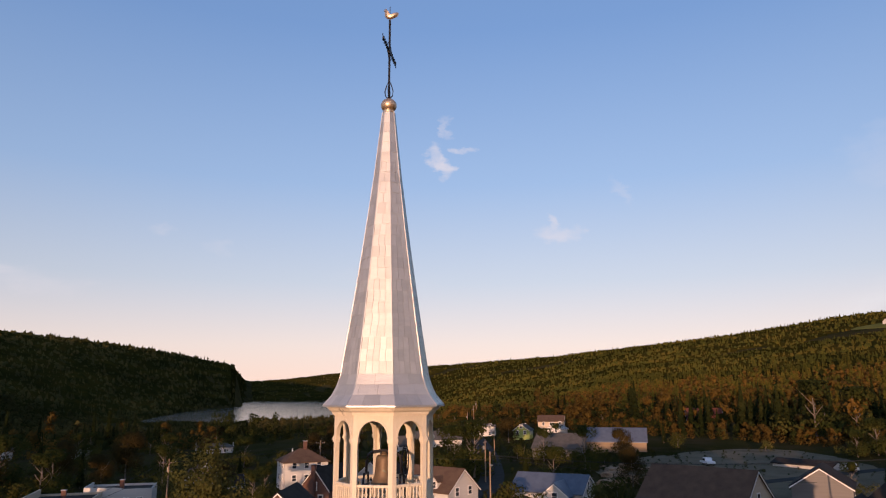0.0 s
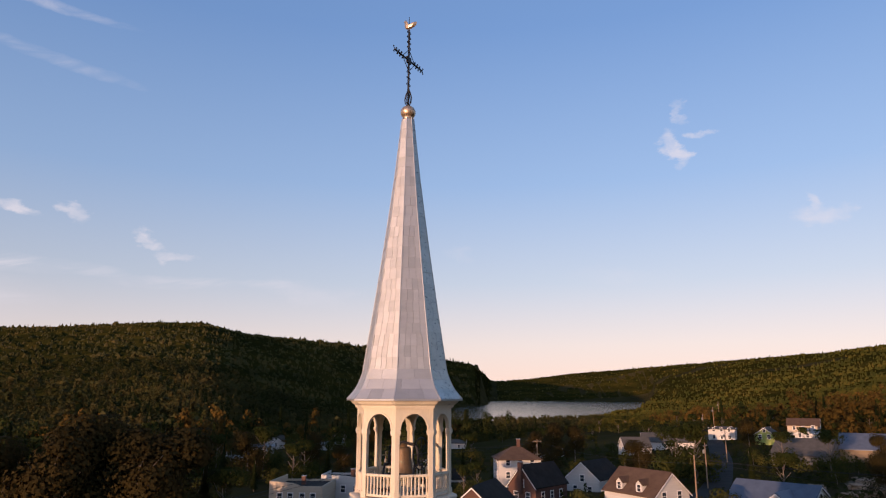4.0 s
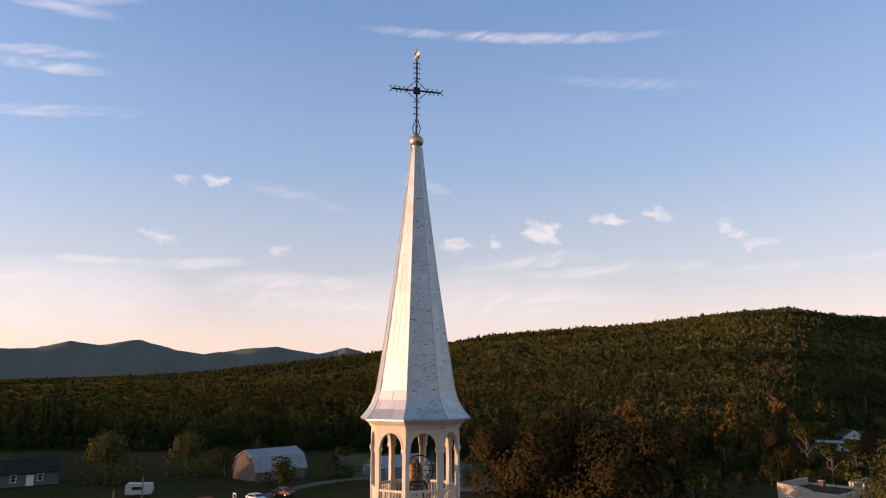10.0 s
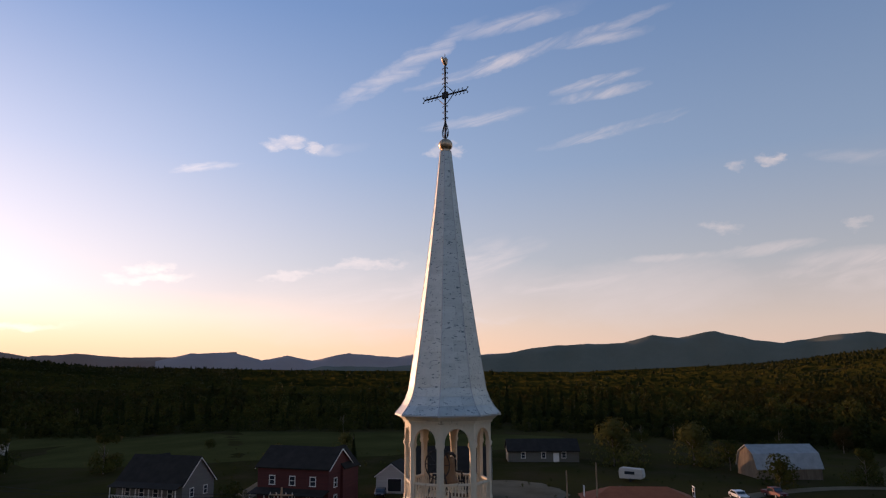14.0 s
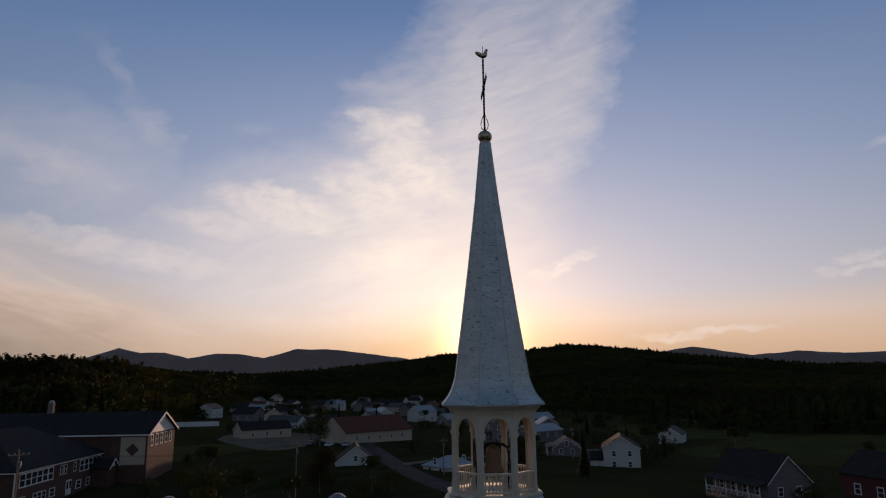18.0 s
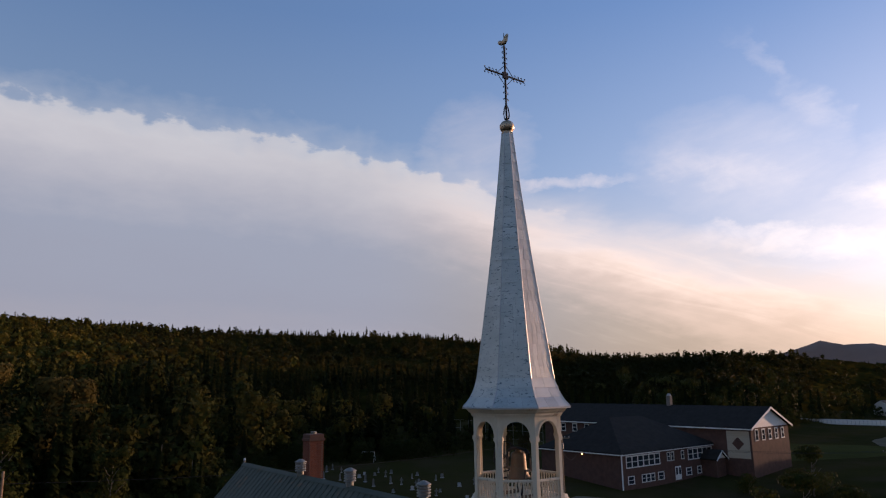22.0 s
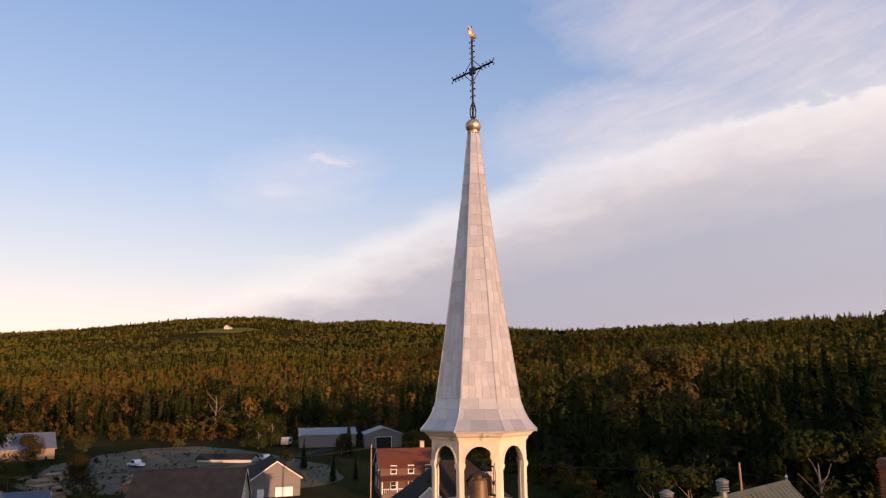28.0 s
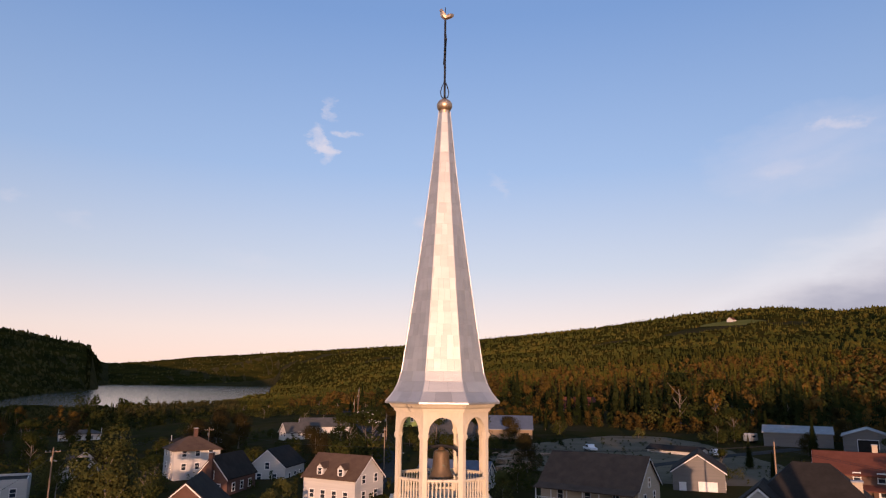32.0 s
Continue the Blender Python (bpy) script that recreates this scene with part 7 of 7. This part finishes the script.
    for a0, a1, r0, r1, n in sectors:
        made = 0
        while made < n:
            a, r = radians(rng.uniform(a0, a1)), rng.uniform(r0, r1)
            x, y = r * math.cos(a), r * math.sin(a)
            kind = names[rng.randint(len(names))]
            made += 1
            if min((x - p) ** 2 + (y - q) ** 2 for p, q in yards) < 170 or min((x - p) ** 2 + (y - q) ** 2 for p, q in taken) < 16 or near_road(x, y) < 6 or math.hypot(x - 104, y - 116) < 36 or math.hypot(x - 68, y + 84) < 40 or math.hypot(x + 30, y - 98) < 24 or abs(y + 2.55 * x + 8) < 16 and x < -70:
                continue
            # keep the sight lines over the low yards open
            scale = rng.uniform(0.55, 0.95)
            spots.append((kind, x, y, scale))
            taken.append((x, y))
    for kind, x, y, s in spots:
        copy_thing(kinds[kind], pose(x, y, height(x, y) - 0.1, 0, 0, rng.uniform(0, 360)) @ Matrix.Diagonal((s * rng.uniform(0.92, 1.08), s * rng.uniform(0.92, 1.08), s, 1)))
    for k in kinds.values():
        for o in (*k.children_recursive, k):
            bpy.data.objects.remove(o)


# ---- streets ----
ROADS = [
    ("main", 3.6, [(-70, -330), (-62, -240), (-48, -150), (-44, -90), (-40, -40), (-33, 10), (-20, 48), (8, 78), (36, 116), (52, 165), (64, 215), (80, 290), (98, 380)]),
    ("cross", 2.8, [(8, 78), (50, 58), (75, 96), (118, 108), (150, 112)]),
    ("west", 2.6, [(-40, -40), (-74, -52), (-112, -60), (-150, -70)]),
    ("low", 2.6, [(-48, -150), (-95, -165), (-145, -178)]),
    ("lane", 2.2, [(-33, 10), (-70, 22), (-105, 30), (-130, 60), (-128, 92)]),
]


def curve_points(pts, n=10):
    out = []
    p = [Vector((*q, 0)) for q in pts]
    p = [p[0] * 2 - p[1]] + p + [p[-1] * 2 - p[-2]]
    for a, b, c, d in zip(p, p[1:], p[2:], p[3:]):
        for i in range(n):
            t = i / n
            out.append(0.5 * ((2 * b) + (c - a) * t + (2 * a - 5 * b + 4 * c - d) * t * t + (3 * b - a - 3 * c + d) * t ** 3))
    return out + [p[-2]]


ROAD_LINES = [(n, w, curve_points(pts)) for n, w, pts in ROADS]


def near_road(x, y):
    return min(math.hypot(p.x - x, p.y - y) for _, _, line in ROAD_LINES for p in line)


def make_roads():
    for name, w, line in ROAD_LINES:
        verts, faces = [], []
        for i, p in enumerate(line):
            d = (line[min(i + 1, len(line) - 1)] - line[max(i - 1, 0)]).normalized()
            side = Vector((-d.y, d.x, 0))
            for f in (-1.0, -0.5, 0.0, 0.5, 1.0):
                q = p + side * w * f
                verts.append((q.x, q.y, height(q.x, q.y) + (0.16 if abs(f) < 1 else -0.1)))
        for i in range(len(line) - 1):
            for k in range(4):
                faces.append((i * 5 + k, i * 5 + k + 1, (i + 1) * 5 + k + 1, (i + 1) * 5 + k))
        ob = mesh_ob("road", verts, faces, M_ASPHALT if name in ("main", "cross") else M_GRAVEL, smooth=True)
        tagged(ob, "worn grey village street" if name in ("main", "cross") else "pale gravel lane", "road", kind="structure")
    # yards of beaten earth
    for x, y, rx, ry, turn, what in ((103, 120, 46, 34, 60, "yard"), (-112, 84, 26, 16, 20, "yard"), (-108, -12, 12, 16, 0, "yard"), (20, -100, 20, 14, -30, "yard"), (-30, -240, 40, 20, 80, "yard"), (-160, 112, 62, 40, -25, "hay"), (-192, -92, 52, 100, 10, "grass"), (-250, -235, 75, 60, 45, "grass"), (30, -190, 70, 26, 30, "grass"), (918, 868, 42, 62, 0, "pasture")):
        n = 40
        rng = np.random.RandomState(int(abs(x)))
        ring = [(x, y)]
        for i in range(n):
            a = 2 * math.pi * i / n
            f = 1 + 0.12 * math.sin(3 * a + x) + rng.uniform(-0.04, 0.04)
            u, v = rx * f * math.cos(a), ry * f * math.sin(a)
            c, s = math.cos(radians(turn)), math.sin(radians(turn))
            ring.append((x + u * c - v * s, y + u * s + v * c))
        verts = []
        for k in (0.0, 0.12, 0.24, 0.36, 0.48, 0.6, 0.72, 0.86, 1.0):
            for i in range(n):
                px, py = x + (ring[1 + i][0] - x) * k, y + (ring[1 + i][1] - y) * k
                verts.append((px, py, height(px, py) + ((0.10 if what == "yard" else 0.06) + (1.6 if x > 900 else 0) if k < 1 else -0.1)))
        faces = [(k * n + i, k * n + (i + 1) % n, (k + 1) * n + (i + 1) % n, (k + 1) * n + i) for k in range(8) for i in range(n)]
        name, material, label, category = {"yard": ("gravel_yard", M_GRAVEL, "open yard of beaten gravel", "yard"), "hay": ("mown_field", M_HAY, "pale mown hay field", "field"), "pasture": ("hill_pasture", M_PASTURE, "pale green pasture high on the wooded hill", "field"), "grass": ("meadow", M_GRASS, "open meadow of olive grass", "meadow")}[what]
        tagged(mesh_ob(name, verts, faces, material, smooth=True), label, category, kind="structure")


make_roads()
make_trees()


# ---- poles and wires ----
def make_pole(x, y, top, turn, arm=True, lamp=False):
    z0 = height(x, y)
    p = thing("utility_pole", x, y, z0, turn, "weathered wooden utility pole" + (" with a street lamp arm" if lamp else " with a crossarm" if arm else ""), "pole", "poles along the streets")
    h = top - z0
    part("shaft", tube([(0, 0, -0.5), (0, 0, h * 0.5), (0.03, 0, h)], 0.15, 8, taper=0.65), M_POLE, p)
    if arm:
        a = part("crossarm", boxed(-1.15, 1.15, -0.06, 0.06, h - 0.75, h - 0.63), M_POLE, p)
        for u in (-1.05, -0.45, 0.45, 1.05):
            part("insulator", lathe([(0.05, 0), (0.06, 0.08), (0.03, 0.2)], 6), M_STONE, a, local=pose(u, 0, h - 0.63))
        part("transformer", lathe([(0.20, h - 2.2), (0.24, h - 2.15), (0.24, h - 1.45), (0.12, h - 1.38)], 10), M_LOUVRE, p, local=pose(0, 0.32, 0))
    if lamp:
        part("lamp_arm", tube([(0, 0, h - 2.4), (0, -0.9, h - 1.9), (0, -2.0, h - 1.9)], 0.04, 6), M_LOUVRE, p)
        part("lamp_head", boxed(-0.13, 0.13, -2.55, -1.95, h - 1.98, h - 1.84, 0.03), M_LOUVRE, p)
    return Vector((x, y, top - 0.55))


def wire(a, b, sag=0.8, off=0.0):
    pts = []
    d = (b - a)
    side = Vector((-d.y, d.x, 0)).normalized() * off
    for i in range(11):
        t = i / 10
        pts.append(a + d * t + side - Vector((0, 0, 4 * sag * t * (1 - t))))
    ob = part("overhead_wire", tube(pts, 0.018, 4), M_RUBBER, None)
    tagged(ob, "thin black overhead wire sagging between poles", "wire", "overhead wires")


tops = []
for x, y, top, turn, arm, lamp in ((-36, -66, 11.5, 100, True, False), (-33, -22, 11.5, 95, True, False), (-25, 24, 11.5, 75, True, True), (-23.8, 106.6, 9.6, 20, True, True), (5, 166.8, 8.6, 10, True, False)):
    tops.append(make_pole(x, y, top, turn, arm, lamp))
for a, b in zip(tops, tops[1:]):
    for off in (-0.9, 0.9):
        wire(a, b, 0.9, off)
tops = []
for x, y, top, turn, arm, lamp in ((50.6, -6.1, 14.2, 60, False, False), (70, 47.6, 13.0, 40, False, False), (28.4, 84.3, 11.4, -10, False, True), (40, 128, 10.5, 60, True, False), (57, 178, 11.0, 70, True, False), (70.8, 263.6, 13.0, 75, True, False), (88, 318, 15.0, 75, True, False), (104, 372, 17.0, 75, True, False)):
    tops.append(make_pole(x, y, top, turn, arm, lamp))
for a, b in zip(tops, tops[1:]):
    for off in (-0.5, 0.5):
        wire(a, b, 1.0, off)
tops = [make_pole(x, y, top, turn, True, False) for x, y, top, turn in ((27.2, -71.8, 13.5, 20), (-14, -112, 9.5, 10), (-52, -128, 7.5, 10), (-104, -152, 6.5, 20))]
for a, b in zip(tops, tops[1:]):
    wire(a, b, 1.0, 0.6)
    wire(a, b, 1.1, -0.6)
make_pole(-84.3, 7.5, 8.2, 0, False)
make_pole(-80, 3, 7.4, 0, False)
wire(tops[0], Vector((50.6, -6.1, 13.2)), 1.2)
wire(tops[0] - Vector((0, 0, 2)), Vector((45.6, -126.0, 5.2)), 1.4)
wire(Vector((28.4, 84.3, 10.6)), Vector((82, 76, 6.0)), 1.0)
wire(Vector((28.4, 84.3, 10.2)), Vector((5, 166.8, 8.0)), 1.2)


# ---- vehicles ----
CARS = {}


def car(x, y, turn, colour, label, pickup=False):
    z = height(x, y) + 0.1
    c = thing("pickup_truck" if pickup else "car", x, y, z, turn, label, "truck" if pickup else "car", "parked vehicles")
    paintwork = paint(colour[0], *colour[1:], rough=0.35, metal=0.1)
    if pickup:
        side = [(-2.6, 0.45), (2.5, 0.45), (2.6, 0.95), (1.3, 1.08), (0.75, 1.75), (-0.7, 1.78), (-0.9, 1.08), (-2.6, 1.05)]
    else:
        side = [(-2.2, 0.38), (2.15, 0.38), (2.25, 0.75), (1.1, 0.92), (0.45, 1.40), (-1.1, 1.44), (-1.9, 0.98), (-2.25, 0.90)]
    bm = extruded(side, 1.76, "y", -0.88)
    bmesh.ops.bevel(bm, geom=[e for e in bm.edges], offset=0.05, segments=1, affect="EDGES")
    part("body", bm, paintwork, c)
    glass_side = [(0.95, 1.08), (0.68, 1.62), (-0.6, 1.65), (-0.72, 1.08)] if pickup else [(0.85, 0.93), (0.40, 1.32), (-1.05, 1.35), (-1.55, 0.97)]
    part("side_windows", extruded(glass_side, 1.80, "y", -0.90), M_GLASS, c)
    a, b = (side[3], side[4])
    part("windscreen", extruded([(a[0] - 0.02, a[1] + 0.06), (a[0] + 0.03, a[1] + 0.08), (b[0] + 0.10, b[1] - 0.04), (b[0] + 0.05, b[1] - 0.06)], 1.5, "y", -0.75), M_GLASS, c)
    for u in (-1.4, 1.4):
        for v in (-0.85, 0.85):
            w = part("wheel", lathe([(0.20, -0.10), (0.33, -0.10), (0.35, 0), (0.33, 0.10), (0.20, 0.10)], 14), M_RUBBER, c, local=pose(u, v, 0.35, 90, 0, 0))
            part("rim", lathe([(0.02, -0.115), (0.20, -0.105), (0.20, 0.105), (0.02, 0.115)], 10), M_CHROME, w)
    for v in (-0.6, 0.6):
        part("headlight", boxed(2.16 if not pickup else 2.5, 2.25 if not pickup else 2.59, v - 0.18, v + 0.18, 0.62, 0.76, 0.02), M_CHROME, c)
    return c


C_WHITE = ("white_paintwork", (0.62, 0.62, 0.62), (0.72, 0.72, 0.72))
C_RED = ("maroon_paintwork", (0.10, 0.02, 0.02), (0.15, 0.03, 0.03))
C_GREY = ("silver_paintwork", (0.30, 0.31, 0.32), (0.38, 0.39, 0.40))
C_DARK = ("dark_paintwork", (0.02, 0.022, 0.028), (0.035, 0.036, 0.042))
car(-108, 33, 15, C_WHITE, "white hatchback parked by the lane")
car(-112, 40, 25, C_RED, "maroon pickup truck with an open bed", True)
car(-96.5, -31, 10, C_DARK, "dark car before the white garage")
car(120, 110, 60, C_WHITE, "white pickup truck in the gravel yard", True)
car(-80, -60, -30, C_GREY, "silver car beside the grey house")
car(-140, -182, 20, C_WHITE, "white car outside a long building")
for (cx, cy), c, word in zip(((-48, -292), (-55, -287), (-61.5, -282), (-67.5, -277), (-38, -209), (-43, -204.5), (-48.5, -203)), (C_WHITE, C_DARK, C_GREY, C_RED, C_DARK, C_WHITE, C_GREY), ("white", "dark", "silver", "maroon", "dark", "white", "silver")):
    car(cx, cy, 55, c, word + " car in the gravel car park")
car(97, 130, 80, C_WHITE, "white work truck standing in the gravel yard", True)


def camper(x, y, turn, label):
    z = height(x, y)
    c = thing("camper_trailer", x, y, z, turn, label, "trailer")
    bm = extruded([(-2.4, 0.6), (2.3, 0.6), (2.6, 1.2), (2.4, 2.6), (-2.2, 2.75), (-2.5, 2.2)], 2.2, "y", -1.1)
    bmesh.ops.bevel(bm, geom=list(bm.edges), offset=0.12, segments=2, affect="EDGES")
    part("body", bm, WHITE, c)
    for v in (-1.05, 1.05):
        part("wheel", lathe([(0.18, -0.1), (0.34, -0.1), (0.34, 0.1), (0.18, 0.1)], 12), M_RUBBER, c, local=pose(0, v, 0.36, 90, 0, 0))
        part("side_window", boxed(-1.2, 0.9, v * 1.05 - 0.02, v * 1.05 + 0.02, 1.5, 2.1), M_GLASS, c)
    part("drawbar", tube([(2.4, 0, 0.6), (3.6, 0, 0.5)], 0.05, 6), M_IRON, c)


camper(-125, 15.5, 70, "white camper trailer standing on the grass")
camper(151, 128, 20, "white box trailer near the farm sheds")


def propane_tank(x, y):
    t = thing("propane_tank", x, y, height(x, y), 40, "white upright propane tank", "tank")
    part("shell", lathe([(0.2, 0.1), (0.42, 0.2), (0.45, 0.4), (0.45, 1.4), (0.38, 1.65), (0.1, 1.8)], 14), WHITE, t, smooth=True)
    part("foot", lathe([(0.35, 0), (0.35, 0.15)], 12), M_LOUVRE, t)
    part("valve_guard", lathe([(0.14, 1.78), (0.14, 1.98)], 10), M_LOUVRE, t)


propane_tank(-104, 12)


# ---- graveyard ----
def make_graveyard():
    rng = random.Random(8)

    def stone(outline, t, label, material):
        s = thing("headstone", 0, 0, 0, 0, label, "headstone", "headstones of the graveyard")
        part("slab", extruded(outline, t, "y", -t / 2), material, s)
        part("plinth", boxed(outline[0][0] - 0.12, -outline[0][0] + 0.12, -t * 1.1, t * 1.1, -0.3, 0.16, 0.02), M_STONE, s)
        return s
    rounded = [(-0.36, 0.1), (0.36, 0.1), (0.36, 0.75)] + [(0.36 * math.cos(a), 0.75 + 0.30 * math.sin(a)) for a in np.linspace(0.3, 2.84, 7)] + [(-0.36, 0.75)]
    square = [(-0.45, 0.1), (0.45, 0.1), (0.45, 0.9), (0.38, 1.0), (-0.38, 1.0), (-0.45, 0.9)]
    tall = [(-0.22, 0.1), (0.22, 0.1), (0.18, 1.5), (0.0, 1.75), (-0.18, 1.5)]
    cross = [(-0.16, 0.1), (0.16, 0.1), (0.10, 0.9), (0.36, 0.9), (0.36, 1.12), (0.10, 1.12), (0.10, 1.5), (-0.10, 1.5), (-0.10, 1.12), (-0.36, 1.12), (-0.36, 0.9), (-0.10, 0.9)]
    kinds = [stone(rounded, 0.16, "round-topped white headstone on the dark lawn", M_MARBLE), stone(square, 0.22, "square grey granite headstone", M_STONE), stone(tall, 0.2, "slim pale obelisk headstone", M_MARBLE), stone(cross, 0.14, "white stone grave cross", M_MARBLE)]
    for row in range(6):
        for i in range(16):
            if rng.random() < 0.42:
                continue
            u, v = i * 2.8 + rng.uniform(-0.5, 0.5), row * 5.2 + rng.uniform(-0.4, 0.4)
            x, y = 50 + u * 0.95 + v * 0.30, -88 + u * 0.28 - v * 0.75
            s = rng.uniform(0.6, 0.95)
            copy_thing(rng.choice(kinds), pose(x, y, height(x, y), rng.uniform(-3, 3), rng.uniform(-3, 3), 55 + rng.uniform(-6, 6)) @ Matrix.Diagonal((s, s, s, 1)))
    for k in kinds:
        for o in (*k.children_recursive, k):
            bpy.data.objects.remove(o)


make_graveyard()


def make_fence():
    f = thing("ball_field_fence", 95, -172, height(95, -172), -18, "tall wire-mesh fence on grey posts behind the graveyard", "fence")
    post = None
    for i in range(14):
        m = pose(-26 + i * 4, 0, 0)
        post = again(post, m) if post else part("fence_post", tube([(0, 0, -2), (0, 0, 5.5)], 0.06, 6), M_LOUVRE, f, local=m)
    for z in (0.4, 2.9, 5.4):
        part("rail", tube([(-26, 0, z), (26, 0, z)], 0.035, 5), M_LOUVRE, f)


make_fence()


def make_yard_lamp():
    l = thing("wall_lamp", 45.2, -127.3, 4.9, -20, "lit sodium lamp on the brick school wall", "lamp")
    part("bracket", tube([(0, 0.3, -0.1), (0, 0.1, 0.1), (0, -0.35, 0.05)], 0.03, 6), M_LOUVRE, l)
    part("hood", lathe([(0.06, 0.16), (0.20, 0.05), (0.22, -0.02)], 12), M_LOUVRE, l, local=pose(0, -0.35, 0.02))
    m = bpy.data.materials.new("sodium_glow")
    m.use_nodes = True
    k = Nodes(m.node_tree)
    e = k.n("ShaderNodeEmission")
    e.inputs[0].default_value, e.inputs[1].default_value = (1.0, 0.45, 0.12, 1), 30.0
    k.link(e.outputs[0], k.n("ShaderNodeOutputMaterial").inputs[0])
    part("bulb", lathe([(0.05, 0.05), (0.16, -0.06), (0.14, -0.18), (0.04, -0.24)], 12), m, l, "glowing orange bulb", smooth=True, local=pose(0, -0.35, 0.0))


make_yard_lamp()


def make_log_piles():
    rng = random.Random(3)
    for x, y, turn, n in ((74, 104, 20, 5), (82, 112, 35, 4), (66, 112, -10, 4), (60, 108, 30, 4), (58, 121, 55, 3), (67, 120, 10, 3), (75, 129, 40, 4), (70, 126, 80, 3)):
        p = thing("log_pile", x, y, height(x, y) + 0.1, turn, "stack of weathered cut logs in the yard", "logs", "log piles")
        log = None
        for row in range(n):
            for i in range(9 - row):
                m = pose(rng.uniform(-0.3, 0.3), (i + row * 0.5) * 0.42 - 1.9, 0.2 + row * 0.36, 0, 90, rng.uniform(-3, 3))
                log = again(log, m) if log else part("log", lathe([(0.18, -2.2), (0.21, -2.1), (0.20, 2.1), (0.17, 2.2)], 8), M_POLE, p, local=m)


make_log_piles()


# ---- yards, sheds and fences ----
house("white_shed", "long low white shed with a dark sloping roof", 115.5, 118.5, -68, 14, 5, 2.6, 0.9, WHITE, R_DARK, (), base=1.6, category="shed", trim=False, doors=(("left", 0, 2.2, 2.2, REDW),))
house("motel_building", "long single-storey white building with a dark roof", -64, -324, 38, 46, 11, 3.4, 3.2, WHITE, R_DARK, (("front", 9, 1.7), ("back", 9, 1.7), ("left", 2, 1.7)), base=-3.0, category="building")
house("white_cottage", "pair of white gables at the edge of the meadow", -124, 300, 132, 12, 8, 3.4, 2.8, WHITE, R_GREY, W1, base=-4.5, wing=(-3.0, 2.5, 5.0, 3.0, 2.4))
house("trailer_home", "low white mobile home under birches", -90, 292, 40, 12, 5.0, 2.6, 0.7, WHITE, R_TIN, W1, base=-4.5)
house("grey_cottage", "low grey cottage with a carport beside the lane", -108, -162, 60, 13, 8, 2.8, 2.4, GREYW, R_GREY, W1, base=-2.4, porch=2.0)


def make_board_fence():
    f = thing("board_fence", -1, -317, height(-1, -317), 169, "long low white board fence beyond the school lawn", "fence")
    board, post = None, None
    for i in range(22):
        m = pose(-16.5 + i * 1.52, 0, 0)
        board = again(board, m) if board else part("board", boxed(0.02, 1.48, -0.03, 0.03, 0.15, 2.3), M_WHITE, f, local=m)
        post = again(post, m) if post else part("post", boxed(-0.06, 0.06, -0.10, 0.02, -1.0, 2.4), M_STONE, f, local=m)


make_board_fence()


def make_swing():
    s = thing("swing_frame", 94, -112, height(94, -112), 20, "pale metal swing frame on the grass by the graveyard", "swing")
    part("top_bar", tube([(-1.6, 0, 2.2), (1.6, 0, 2.2)], 0.05, 6), M_WHITE, s)
    for x in (-1.6, 1.6):
        for y in (-0.8, 0.8):
            part("leg", tube([(x, 0, 2.2), (x, y, -0.3)], 0.045, 6), M_WHITE, s)
    for x in (-0.6, 0.6):
        seat = part("seat", boxed(x - 0.25, x + 0.25, -0.1, 0.1, 0.5, 0.55, 0.01), M_RUBBER, s)
        for u in (-0.22, 0.22):
            part("chain", tube([(x + u, 0, 0.53), (x + u * 0.7, 0, 2.18)], 0.015, 4), M_IRON, seat)


make_swing()


def make_pallets():
    rng = random.Random(12)
    p0 = thing("pallet", 0, 0, 0, 0, "weathered wooden pallet lying in the yard", "pallet", "pallets of the yard")
    for y in (-0.5, 0, 0.5):
        part("bearer", boxed(-0.6, 0.6, y - 0.05, y + 0.05, 0.0, 0.1), M_WOOD, p0)
    for i in range(6):
        part("slat", boxed(-0.6 + i * 0.22, -0.5 + i * 0.22, -0.55, 0.55, 0.1, 0.13), M_POLE, p0)
    for k in range(14):
        if k < 6:
            x, y = -118 + rng.uniform(-6, 6), 92 + rng.uniform(-4, 4)
        else:
            x, y = 84 + rng.uniform(-12, 12), 130 + rng.uniform(-9, 9)
        s = rng.uniform(1.2, 2.2)
        copy_thing(p0, pose(x, y, height(x, y) + 0.1, rng.uniform(-4, 4), 0, rng.uniform(0, 180)) @ Matrix.Diagonal((s, s, s * 1.5, 1)))
    for o in (*p0.children_recursive, p0):
        bpy.data.objects.remove(o)


make_pallets()


def make_scrub(name, label, x0, y0, rx, ry, n, seed, material, tall):
    """A patch of rough weeds and seedlings."""
    rng = np.random.RandomState(seed)
    a, r = rng.uniform(0, 6.28, n), np.sqrt(rng.uniform(0, 1, n))
    x, y = x0 + rx * r * np.cos(a), y0 + ry * r * np.sin(a)
    keep = np.array([near_road(p, q) > 4 for p, q in zip(x, y)])
    x, y = x[keep], y[keep]
    t = [leafy_template(rng, 60, 1.5, 1.1, 0.0, 0.17), leafy_template(rng, 60, 1.0, 1.5, 0.0, 0.16)]
    rows = np.stack([x, y, land(x, y) - 0.05, rng.uniform(0.4, 1.0, len(x)) * tall, rng.uniform(0, 6.28, len(x)), rng.randint(0, 2, len(x))], 1)
    plant(name, t, rows, material, label, "weeds")


make_scrub("weeds", "rough weeds and low scrub along the village lots", 20, 180, 85, 95, 900, 4, M_LEAF, 1.6)
make_scrub("weeds", "dry weeds round the gravel yard", 100, 118, 52, 42, 420, 5, M_LEAF, 0.7)
make_scrub("weeds", "tall grass and weeds on the western meadow", -135, 10, 60, 110, 420, 6, M_LEAF, 0.6)
